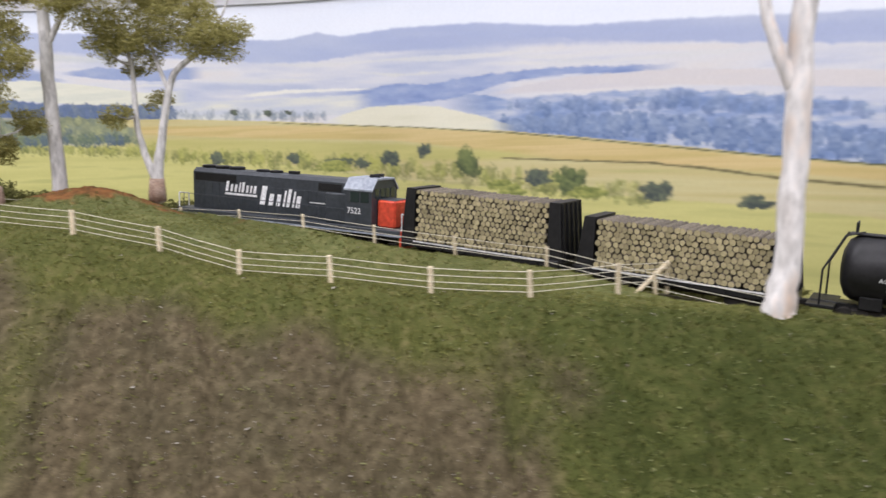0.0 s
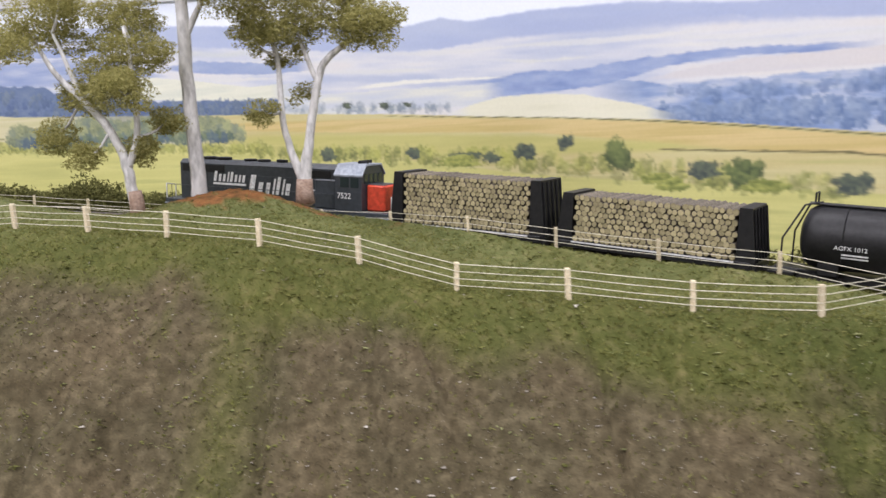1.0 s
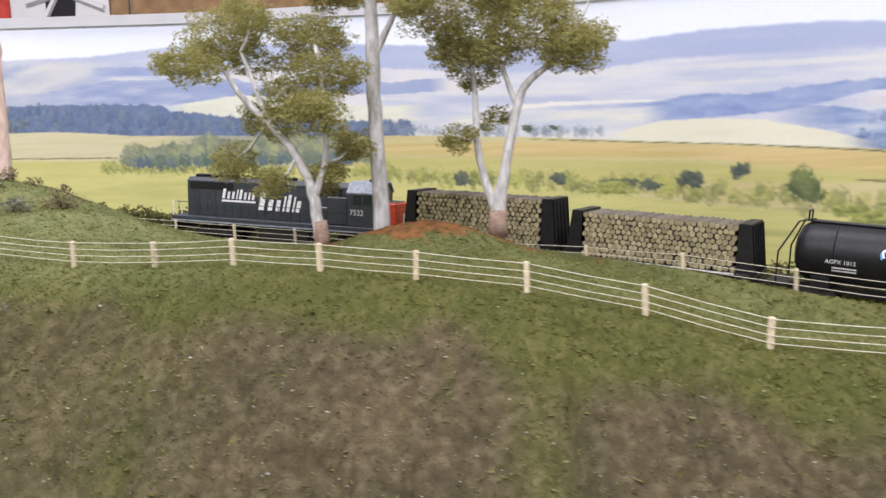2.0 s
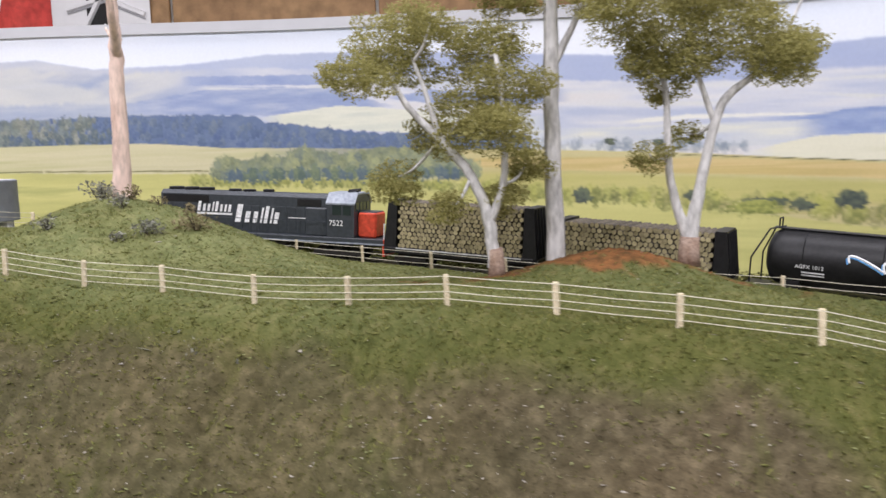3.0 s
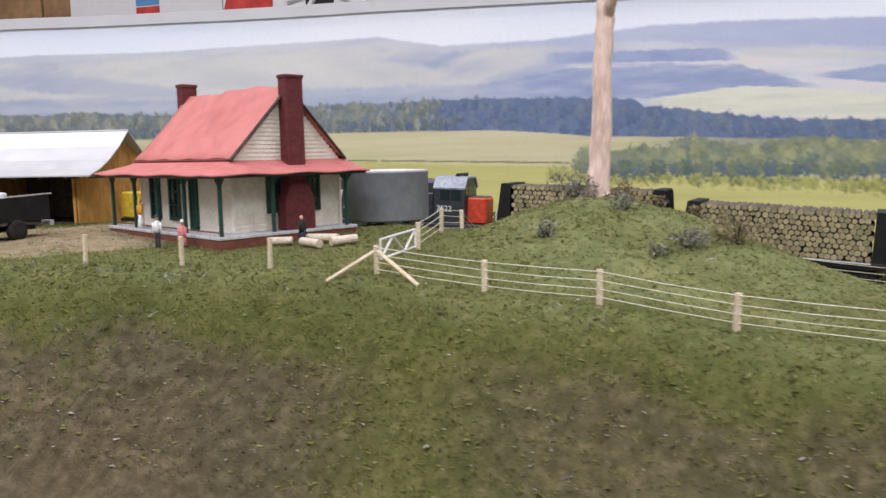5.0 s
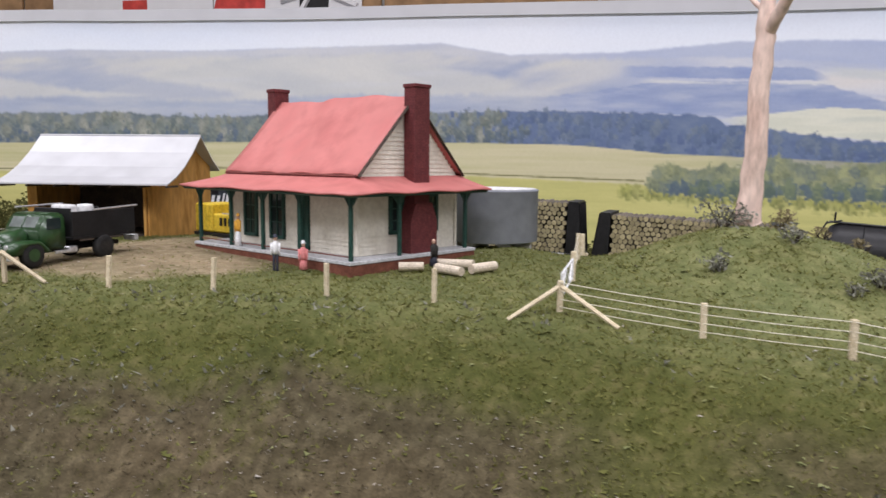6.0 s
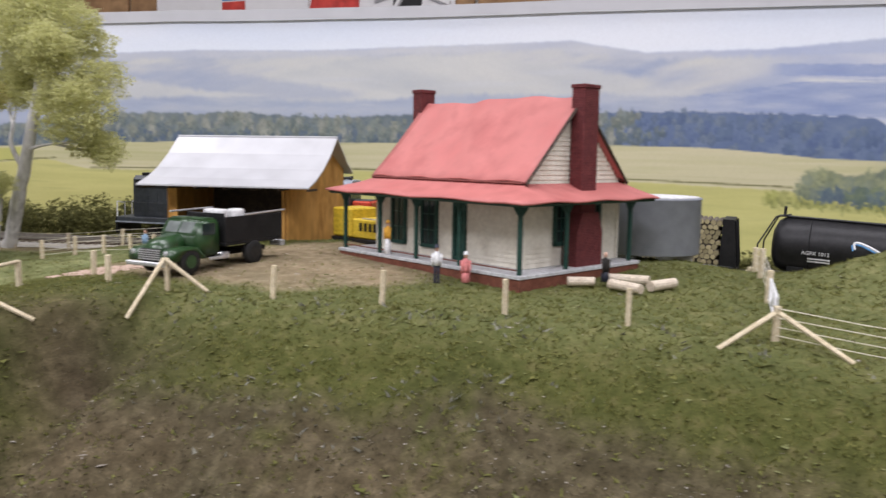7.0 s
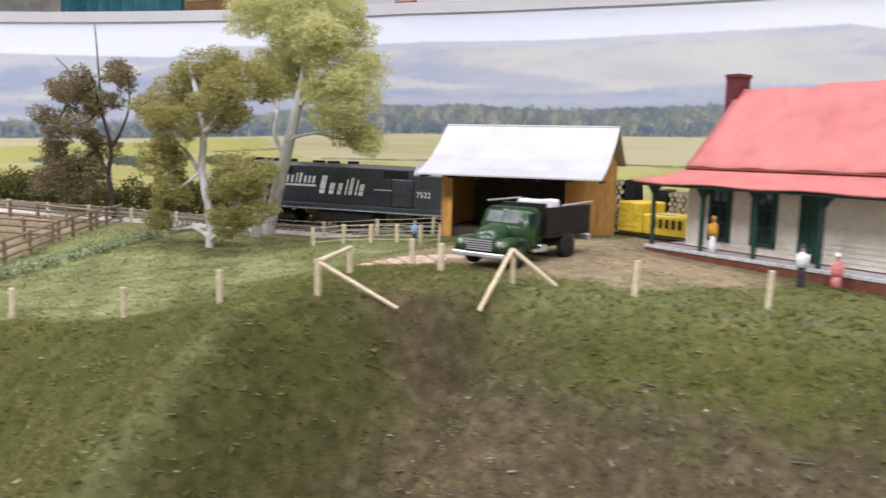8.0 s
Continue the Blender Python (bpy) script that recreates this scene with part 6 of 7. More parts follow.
# ---- trees ----
def gum_tree(name, x, y, z, label, stems, clumps, bark, leaf, seed, per=2700, foot=None, size=0.00095, squash=0.78, depth=0.5):
    """Stems: lists of (dx, dy, dz, radius) in mm; clumps: (dx, dz, r) in mm."""
    rng = random.Random(seed)
    ob = thing(name, pose(x, y, z), label, "tree")
    for i, st in enumerate(stems):
        pts, rad = bent([(a / 1000, b / 1000, c / 1000) for a, b, c, _ in st], [r / 1000 for *_, r in st])
        pts = [p + Vector((rng.uniform(-1, 1), rng.uniform(-1, 1), 0)) * r * 0.12 for p, r in zip(pts, rad)]
        part("trunk" if i == 0 else "limb", limb(bmesh.new(), pts, rad, 10, 0.05, rng), bark, ob, smooth=True)
    if foot:
        st = stems[0]
        part("trunk_foot", limb(bmesh.new(), [(0, 0, -0.004), (0, 0, 0.004), (st[1][0] * 0.0004, 0, 0.012)], [st[0][3] / 1000 * 1.25, st[0][3] / 1000 * 1.12, st[0][3] / 1000 * 1.03], 12, 0.06, rng), foot, ob, smooth=True)
    if clumps:
        cl = []
        for dx, dz, r in clumps:
            dy = rng.uniform(-depth, depth) * 40
            cl.append((dx / 1000, dy / 1000, dz / 1000, r / 1000 * 0.84))
            for k in range(4):
                cl.append(((dx + rng.uniform(-0.8, 0.8) * r) / 1000, (dy + rng.uniform(-0.8, 0.8) * r) / 1000, (dz + rng.uniform(-0.75, 0.5) * r) / 1000, r / 1000 * rng.uniform(0.35, 0.65)))
            # a twig from the clump towards the nearest stem point
            best = min((Vector((a / 1000, b / 1000, c / 1000)) for st in stems for a, b, c, _ in st[1:]), key=lambda q: (q - Vector((dx, dy, dz)) / 1000).length)
            tw, tr = bent([best, best.lerp(Vector((dx, dy, dz)) / 1000, 0.6) + Vector((0, 0, -0.003)), Vector((dx, dy, dz)) / 1000], [0.0011, 0.0008, 0.0004])
            part("twig", limb(bmesh.new(), tw, tr, 6), bark, ob, smooth=True)
        V, F = leaves(cl, per, size, seed, squash)
        raw("crown", V, F, leaf, ob)
    return ob


gum_tree("gum_tree", -0.302, 0.528, -0.018, "spreading gum tree with olive foliage clumps and a pale trunk",
         [[(0, 0, -4, 4.0), (-2, 0, 12, 3.4), (-4, 0, 28, 3.2), (-12, 0, 50, 2.6), (-28, 0, 70, 2.2), (-45, 2, 88, 1.6), (-58, 4, 112, 1.0)],
          [(-3, 0, 26, 2.4), (4, 0, 45, 2.0), (6, 0, 75, 1.5), (2, 2, 112, 1.0)], [(-28, 0, 70, 1.8), (-34, -2, 92, 1.3), (-40, -3, 110, 0.8)]],
         [(-56, 121, 24), (-72, 104, 17), (-3, 119, 24), (10, 97, 19), (-17, 84, 20), (2, 73, 19), (-34, 72, 12), (-53, 51, 14), (17, 56, 14), (-22, 36, 11), (2, 39, 12), (-30, 128, 14)], TRUNK_GREY, LEAF_OLIVE, 21, foot=TRUNK_BROWN)
gum_tree("gum_tree", -0.269, 0.551, -0.014, "tall straight white-barked gum tree on the mound",
         [[(0, 0, -4, 5.6), (-1, 0, 15, 5.0), (-2, 0, 60, 4.5), (-2, 0, 104, 4.2), (-1, 0, 150, 3.4), (2, 0, 185, 2.0)], [(-2, 0, 102, 2.6), (6, 2, 116, 2.0), (18, 4, 140, 1.4), (30, 6, 165, 0.9)], [(-1, 0, 135, 2.0), (-14, 2, 150, 1.4), (-30, 4, 162, 0.8)]],
         [(-32, 150, 20), (-8, 172, 24), (28, 162, 20), (44, 148, 12), (10, 185, 22), (-20, 142, 13)], TRUNK_GREY, LEAF_OLIVE, 22)
gum_tree("gum_tree", -0.199, 0.545, -0.016, "twin-stemmed gum tree with olive foliage and a brown foot",
         [[(0, 0, -4, 5.0), (1, 0, 12, 4.2), (6, 0, 40, 2.9), (13, 0, 72, 2.5), (20, 0, 86, 2.2), (36, 2, 98, 1.6), (50, 3, 112, 1.0)], [(0, 0, 10, 3.4), (-7, 0, 30, 2.4), (-11, 0, 55, 2.0), (-12, 2, 90, 1.6), (-20, 2, 125, 1.0)], [(13, 0, 72, 1.8), (6, 0, 92, 1.4), (0, 2, 112, 0.9)], [(36, 2, 98, 1.2), (50, 3, 118, 0.9), (60, 4, 140, 0.6)]],
         [(-34, 128, 24), (-12, 111, 22), (23, 121, 26), (45, 104, 20), (60, 112, 13), (-23, 100, 12), (2, 68, 9), (-22, 57, 10), (10, 140, 22), (-8, 92, 12)], TRUNK_GREY, LEAF_OLIVE, 23, foot=TRUNK_BROWN)
gum_tree("dead_gum_tree", -0.553, 0.619, 0.0255, "bare pink-barked gum trunk forking high on the hillock",
         [[(0, 0, -4, 7.2), (0, 0, 8, 6.0), (1, 0, 40, 5.2), (2, 0, 75, 4.6), (3, 0, 92, 4.5), (3, 0, 112, 3.2), (4, 0, 140, 2.6), (5, 0, 180, 1.6)], [(3, 0, 90, 3.6), (8, -10, 100, 3.0), (14, -24, 116, 2.4), (17, -34, 150, 1.6)], [(3, 0, 100, 1.6), (-3, 4, 106, 1.2), (-6, 6, 110, 0.7)]],
         [], TRUNK_PINK, LEAF_OLIVE, 24)
gum_tree("gum_tree", 0.1385, 0.3155, -0.0595, "white gum trunk with rusty streaks on the edge of the bank",
         [[(0, 0, -6, 7.6), (1, 0, 4, 6.6), (3, 0, 22, 5.6), (5, 0, 60, 5.2), (6, 0, 100, 5.0), (8, 0, 140, 4.4), (10, 0, 190, 3.0)], [(6, 0, 88, 3.4), (-2, 0, 104, 2.8), (-8, 1, 125, 2.4), (-14, 2, 165, 1.4)]],
         [(-14, 190, 22), (12, 205, 24), (30, 190, 18)], TRUNK_WHITE, LEAF_OLIVE, 25)
gum_tree("gum_tree", -1.1614, 0.6619, -0.024, "tall leaning gum tree with bright yellow-green foliage",
         [[(0, 0, -4, 5.6), (6, 0, 14, 5.0), (14, 0, 40, 4.8), (24, 0, 72, 4.4), (36, 0, 110, 3.4), (42, 0, 140, 2.4), (44, 0, 165, 1.4)], [(22, 0, 68, 2.0), (14, -2, 84, 1.6), (16, -2, 98, 1.2)], [(24, 0, 80, 1.6), (40, -2, 84, 1.2), (55, -3, 86, 0.8)], [(36, 0, 105, 2.2), (52, -2, 118, 1.6), (64, 0, 128, 1.0)]],
         [(8, 178, 28), (34, 176, 35), (62, 172, 26), (44, 152, 24), (68, 142, 21), (74, 116, 24), (82, 132, 20), (88, 104, 19), (86, 84, 17), (66, 152, 24), (80, 94, 15), (62, 118, 18), (4, 132, 26), (18, 126, 19), (-14, 140, 17), (30, 195, 21)], TRUNK_GREY, LEAF_LIME, 26, size=0.0010, squash=0.85)
gum_tree("gum_tree", -1.1359, 0.5839, -0.021, "low branching gum tree with dusty green foliage",
         [[(0, 0, -4, 3.4), (0, 0, 12, 2.8), (-1, 0, 28, 2.7), (-7, 0, 55, 2.5), (-5, 0, 82, 2.3), (-12, 0, 108, 1.6), (-20, 2, 125, 1.0)], [(-6, 0, 78, 2.0), (8, 0, 90, 1.7), (20, 2, 106, 1.1)], [(-1, 0, 10, 1.6), (-12, -2, 16, 1.2), (-26, -3, 14, 0.9)], [(0, 0, 8, 1.6), (12, -2, 16, 1.2), (24, -3, 30, 0.8)], [(-7, 0, 50, 1.6), (-20, 0, 66, 1.2), (-30, 0, 72, 0.8)]],
         [(-18, 122, 24), (-40, 104, 23), (-28, 114, 18), (10, 100, 20), (-12, 86, 20), (-36, 66, 16), (20, 118, 18), (10, 48, 14), (30, 44, 12), (48, 50, 15), (-34, 20, 11), (14, 22, 10), (-8, 104, 17), (54, 30, 11), (-58, 94, 16), (-48, 48, 14), (40, 58, 15), (34, 26, 13), (-20, 42, 12), (30, 104, 15)], TRUNK_GREY, LEAF_OLIVE, 27, size=0.0010, squash=0.74)
gum_tree("gum_tree", -1.150, 0.640, -0.023, "short leaning pale gum stem behind the others",
         [[(0, 0, -4, 4.6), (3, 0, 12, 4.0), (8, 0, 32, 3.0), (12, 0, 52, 1.8)]], [(14, 56, 13), (2, 48, 10)], TRUNK_GREY, LEAF_LIME, 28)
gum_tree("wattle_tree", -1.311, 0.643, -0.016, "dark thin-branched tree with sparse brownish leaves",
         [[(0, 0, -4, 2.6), (-4, 0, 20, 2.2), (-8, 0, 40, 2.0), (-4, 0, 62, 1.7), (-16, 0, 95, 1.3), (-30, 0, 128, 0.8)], [(-8, 0, 40, 1.6), (-26, 2, 60, 1.2), (-48, 3, 80, 0.9), (-66, 3, 100, 0.5)], [(-4, 0, 62, 1.4), (8, 2, 78, 1.1), (18, 2, 98, 0.7), (20, 0, 125, 0.5)], [(-16, 0, 95, 1.0), (-14, -2, 120, 0.8), (-18, -2, 165, 0.4)], [(-26, 2, 60, 1.0), (-44, -4, 50, 0.8), (-66, -4, 48, 0.5)], [(-30, 0, 100, 0.8), (-60, 2, 128, 0.5), (-78, 2, 140, 0.4)]],
         [(-42, 112, 20), (-68, 84, 19), (-14, 102, 16), (12, 122, 14), (-46, 42, 21), (-62, 34, 19), (-30, 62, 16), (-80, 112, 12), (-8, 128, 12), (-86, 60, 14), (-22, 82, 15), (-54, 98, 15), (-30, 122, 13), (-76, 42, 16), (-40, 26, 16)], TRUNK_DARK, LEAF_DRY, 29, per=1700, size=0.0012)


# ---- shrubs ----
def shrub(x, y, r, leaf, seed, label, name="shrub", per=420, size=0.0013, squash=0.8, lift=0.5, twigs=True):
    z = ground_z(x, y)
    r = r * (1.25 if twigs else 1.0)
    ob = thing(name, pose(x, y, z), label, "shrub", "shrubs on the hillock" if "hillock" in label else "")
    rng = random.Random(seed)
    cl = [(rng.uniform(-0.5, 0.5) * r, rng.uniform(-0.5, 0.5) * r, r * lift + rng.uniform(-0.2, 0.3) * r, r * rng.uniform(0.45, 0.75)) for _ in range(5)]
    V, F = leaves(cl, per, size, seed, squash, 0.3)
    raw("foliage", V, F, leaf, ob)
    if twigs:
        for k in range(5):
            a = rng.uniform(0, 6.28)
            part("stem", tube(bmesh.new(), (0, 0, -0.002), (0.6 * r * math.cos(a), 0.6 * r * math.sin(a), r * rng.uniform(0.5, 1.0)), 0.0004, 0.0002, 4), TRUNK_DARK, ob)


SCRUB = (((-0.566, 0.612), 0.0105, LEAF_SAGE, "grey-green dry shrub on the hillock"), ((-0.541, 0.606), 0.0065, LEAF_DRY, "brown dry shrub on the hillock"), ((-0.538, 0.588), 0.0060, LEAF_SAGE, "grey-green dry shrub on the hillock"),
         ((-0.522, 0.606), 0.0050, LEAF_DRY, "brown dry shrub on the hillock"), ((-0.503, 0.612), 0.0045, LEAF_DRY, "brown dry shrub on the hillock"), ((-0.487, 0.578), 0.0105, LEAF_DRY, "dark brown dry shrub on the hillock"),
         ((-0.508, 0.560), 0.0065, LEAF_SAGE, "grey-green dry shrub on the hillock"), ((-0.572, 0.562), 0.0055, LEAF_SAGE, "grey-green dry shrub on the hillock"), ((-0.522, 0.548), 0.0040, LEAF_SAGE, "grey-green dry shrub on the hillock"))
for k, ((sx, sy), sr, lf, lab) in enumerate(SCRUB):
    shrub(sx, sy, sr, lf, 40 + k, lab)


def hedge(x0, x1, off, r, leaf, seed, label, per=1000):
    ob = thing("hedge", pose(0, 0, 0), label, "hedge")
    rng = random.Random(seed)
    cl = []
    x = x0
    while x > x1:
        y = float(line_y(x)) + off + rng.uniform(-0.006, 0.006)
        y = min(y, float(back_y(x)) - r * 1.1)
        rr = r * rng.uniform(0.6, 1.15)
        cl.append((x, y, float(line_z(x)) - 0.008 + rr * 0.75, rr))
        x -= r * rng.uniform(0.6, 1.0)
    V, F = leaves(cl, per, 0.0019, seed, 0.85, 0.25)
    raw("foliage", V, F, leaf, ob)


hedge(0.20, -0.64, 0.060, 0.014, LEAF_HEDGE, 51, "low dark green hedge behind the railway")
hedge(-0.44, -0.68, 0.056, 0.019, LEAF_HEDGE, 53, "rounded dark green hedge behind the railway near the hillock")
hedge(-0.96, -1.64, 0.058, 0.021, LEAF_HEDGE, 52, "dark green hedge behind the railway beyond the shed")


def plant_row():
    rng = random.Random(9)
    for k in range(22):
        f = k / 21
        x, y = -1.150 - 0.065 * f + rng.uniform(-0.002, 0.002), 0.448 + 0.187 * f + rng.uniform(-0.003, 0.003)
        shrub(x, y, 0.0065 * rng.uniform(0.8, 1.15), LEAF_CABBAGE, 60 + k, "pale green garden plant in a row beside the stock pens", "garden_plant", per=420, twigs=False)


plant_row()


def stock_pens():
    TIMBER = surface("weathered_brown_timber", [(0.17, 0.125, 0.085), (0.28, 0.22, 0.16)], 400, 0.9, 0.4, vary=0.15)
    lines = [((-1.300, 0.640), (-1.175, 0.450)), ((-1.305, 0.642), (-1.56, 0.655)), ((-1.27, 0.595), (-1.50, 0.575)), ((-1.235, 0.540), (-1.45, 0.500))]
    for k, (a, b) in enumerate(lines):
        ob = thing("stock_pen_fence", pose(0, 0, 0), "weathered brown timber stock pen fence with three rails", "fence", "stock pens")
        n = 8
        pts = [(a[0] + (b[0] - a[0]) * i / (n - 1), a[1] + (b[1] - a[1]) * i / (n - 1)) for i in range(n)]
        zs = [ground_z(*p) for p in pts]
        for p, z in zip(pts, zs):
            part("post", solid((p[0] - 0.001, p[1] - 0.001, z - 0.003), (p[0] + 0.001, p[1] + 0.001, z + 0.0155), bevel=0.0002), TIMBER, ob)
        for h in (0.004, 0.009, 0.014):
            for i in range(n - 1):
                part("rail", tube(bmesh.new(), (*pts[i], zs[i] + h), (*pts[i + 1], zs[i + 1] + h), 0.0009, n=4), TIMBER, ob)


stock_pens()


# ---- train ----
def bogie(parent, x, axles, wheel_r=0.0057, name="bogie"):
    span = 0.0135
    half = span * (axles - 1) / 2
    b = part(name, solid((x - half - 0.006, -0.0128, 0.0045), (x + half + 0.006, -0.0108, 0.0085), bevel=0.0006), BOGIE, parent)
    part("side_frame", solid((x - half - 0.006, 0.0108, 0.0045), (x + half + 0.006, 0.0128, 0.0085), bevel=0.0006), BOGIE, b)
    part("bolster", solid((x - 0.004, -0.0105, 0.006), (x + 0.004, 0.0105, 0.0115), bevel=0.0004), BOGIE, b)
    for k in range(axles):
        ax = x - half + span * k
        w = bmesh.new()
        for sgn in (-1, 1):
            tube(w, (ax, sgn * 0.0070, wheel_r), (ax, sgn * 0.0096, wheel_r), wheel_r, n=18)
            tube(w, (ax, sgn * 0.0066, wheel_r), (ax, sgn * 0.0070, wheel_r), wheel_r * 1.08, n=18)
        tube(w, (ax, -0.0066, wheel_r), (ax, 0.0066, wheel_r), 0.0012, n=8)
        part("wheelset", w, BOGIE, b, smooth=False)
        part("axle_box", solid((ax - 0.002, -0.0135, 0.0045), (ax + 0.002, -0.0129, 0.0078), bevel=0.0003), BOGIE, b)
    return b


def lettering(parent, text, size, m, mat, name="lettering"):
    cu = bpy.data.curves.new(name, "FONT")
    cu.body, cu.size, cu.extrude, cu.align_x = text, size, 0.00008, "CENTER"
    tmp = bpy.data.objects.new(name, cu)
    me = bpy.data.meshes.new_from_object(tmp)
    bpy.data.objects.remove(tmp)
    me.materials.clear()
    me.materials.append(mat)
    ob = new(name, me)
    ob.parent = parent
    ob.matrix_basis = m
    return ob


def locomotive():
    """x runs towards the leading long-hood end."""
    ob = thing("diesel_locomotive", pose(0, 0, 0), "dark grey six-axle diesel locomotive with a scarlet nose, long hood leading", "locomotive")
    part("underframe", solid((-0.1035, -0.0165, 0.0150), (0.1035, 0.0165, 0.0186), bevel=0.0004), LOCO_GREY, ob)
    sill = part("side_sill", solid((-0.1035, -0.0170, 0.0144), (0.1035, -0.0166, 0.0154)), LOCO_ROOF, ob, "thin pale grey sill stripe")
    part("side_sill", solid((-0.1035, 0.0166, 0.0144), (0.1035, 0.0170, 0.0158)), WHITE, ob)
    hood = bmesh.new()
    prism(hood, [(-0.0098, 0.0187), (-0.0098, 0.0470), (-0.0068, 0.0498), (0.0068, 0.0498), (0.0098, 0.0470), (0.0098, 0.0187)], -0.0570, 0.0925, "x")
    h = part("long_hood", hood, LOCO_GREY, ob)
    for k in range(18):
        part("hood_door", solid((-0.052 + k * 0.0078, -0.0101, 0.0200), (-0.0452 + k * 0.0078, -0.0098, 0.0395), bevel=0.0001), LOCO_GREY, h)
    part("radiator_grille", solid((0.0480, -0.0102, 0.0405), (0.0900, -0.0098, 0.0462)), BLACK, h)
    part("inlet_grille", solid((-0.0500, -0.0102, 0.0405), (-0.0300, -0.0098, 0.0458)), BLACK, h)
    for x in (0.0840, 0.0700, 0.0560):
        part("radiator_fan", lathe(bmesh.new(), [(0.0060, 0.0497), (0.0062, 0.0502), (0.0062, 0.0517), (0.0054, 0.0520), (0.002, 0.0516)], 20, x, 0), BLACK, h)
    for x in (0.030, 0.0170):
        part("dynamic_fan", lathe(bmesh.new(), [(0.0050, 0.0497), (0.0052, 0.0512), (0.0044, 0.0515), (0.002, 0.0512)], 20, x, 0), BLACK, h)
    part("exhaust_stack", solid((-0.004, -0.0022, 0.0497), (0.004, 0.0022, 0.0520), bevel=0.0003), BLACK, h)
    part("blower_housing", solid((-0.0560, -0.0132, 0.0187), (-0.0380, -0.0103, 0.0400), bevel=0.0008), LOCO_GREY, h)
    cab = bmesh.new()
    prism(cab, [(-0.0160, 0.0187), (-0.0160, 0.0440), (-0.0105, 0.0505), (0.0105, 0.0505), (0.0160, 0.0440), (0.0160, 0.0187)], -0.0795, -0.0573, "x")
    c = part("cab", cab, LOCO_GREY, ob)
    roof = bmesh.new()
    sect = [(-0.0166, 0.0432), (-0.0107, 0.0507), (0.0107, 0.0507), (0.0166, 0.0432)]
    prism(roof, sect + [(y * 1.01, z + 0.0012) for y, z in sect[::-1]], -0.0805, -0.0568, "x")
    part("cab_roof", roof, LOCO_ROOF, c, "light grey cab roof")
    for x0, x1 in ((-0.0770, -0.0705), (-0.0690, -0.0620)):
        part("side_window", solid((x0, -0.0163, 0.0355), (x1, -0.0159, 0.0425)), PANE, c)
    for y0, y1 in ((-0.0125, -0.0075), (-0.0055, -0.0008), (0.0008, 0.0055), (0.0075, 0.0125)):
        part("windscreen", solid((-0.0799, y0, 0.0385), (-0.0796, y1, 0.0450)), PANE, c)
    part("horn", tube(bmesh.new(), (-0.070, -0.004, 0.0535), (-0.078, -0.004, 0.0535), 0.0006, 0.0014, 8), BLACK, c)
    part("horn", tube(bmesh.new(), (-0.070, 0.002, 0.0535), (-0.077, 0.002, 0.0535), 0.0006, 0.0013, 8), BLACK, c)
    part("horn_bracket", solid((-0.0715, -0.0045, 0.0515), (-0.0695, 0.0025, 0.0530)), BLACK, c)
    nose = part("short_hood", solid((-0.0945, -0.0098, 0.0187), (-0.0797, 0.0098, 0.0375), bevel=0.0012), LOCO_RED, ob, "scarlet low nose")
    part("nose_top", solid((-0.0935, -0.0088, 0.0373), (-0.0798, 0.0088, 0.0380), bevel=0.0003), LOCO_GREY, nose)
    for x in (-0.1030, 0.1030):
        part("end_plate", solid((x - 0.0008, -0.0165, 0.0060), (x + 0.0008, 0.0165, 0.0186), bevel=0.0003), LOCO_RED if x < 0 else BLACK, ob)
        e = part("end_rail", tube(bmesh.new(), (x, -0.0150, 0.0187), (x, -0.0150, 0.0300), 0.0005, n=6), WHITE, ob, "white end handrail")
        for a, b in (((x, 0.0150, 0.0187), (x, 0.0150, 0.0300)), ((x, -0.0150, 0.0300), (x, -0.0050, 0.0285)), ((x, 0.0150, 0.0300), (x, 0.0050, 0.0285)), ((x, -0.0050, 0.0187), (x, -0.0050, 0.0285)), ((x, 0.0050, 0.0187), (x, 0.0050, 0.0285))):
            part("bar", tube(bmesh.new(), a, b, 0.0005, n=6), WHITE, e)
        s = 1 if x > 0 else -1
        part("coupler", solid((min(x, x + s * 0.008), -0.0018, 0.0085), (max(x, x + s * 0.008), 0.0018, 0.0118), bevel=0.0004), BOGIE, ob)
    hr = part("handrail", tube(bmesh.new(), (-0.056, -0.0162, 0.0300), (0.098, -0.0162, 0.0300), 0.00028, n=5), LOCO_GREY, ob)
    for k in range(9):
        part("stanchion", tube(bmesh.new(), (-0.054 + k * 0.0188, -0.0162, 0.0187), (-0.054 + k * 0.0188, -0.0162, 0.0300), 0.00025, n=5), LOCO_GREY, hr)
    for k in range(3):
        part("step", solid((-0.1005, -0.0172, 0.0050 + k * 0.0042), (-0.0940, -0.0150, 0.0056 + k * 0.0042)), BLACK, ob)
        part("step", solid((0.0940, -0.0172, 0.0050 + k * 0.0042), (0.1005, -0.0150, 0.0056 + k * 0.0042)), BLACK, ob)
    part("fuel_tank", solid((-0.0240, -0.0140, 0.0040), (0.0240, 0.0140, 0.0149), bevel=0.0018), BOGIE, ob)
    bogie(ob, -0.0640, 3)
    bogie(ob, 0.0640, 3)
    # the railway's name as plain slanted white bars in two lines with a long underline
    def bars(x, z, widths, hgt, y=-0.01035, fill=0.62):
        for w, hh in widths:
            b, lean, top, t = bmesh.new(), 0.22, hgt * hh, w * fill
            prism(b, [(x, z), (x - t, z), (x - t - lean * top, z + top), (x - lean * top, z + top)], y - 0.00012, y, "y")
            part("name_bar", b, WHITE, h)
            x -= w + 0.0006
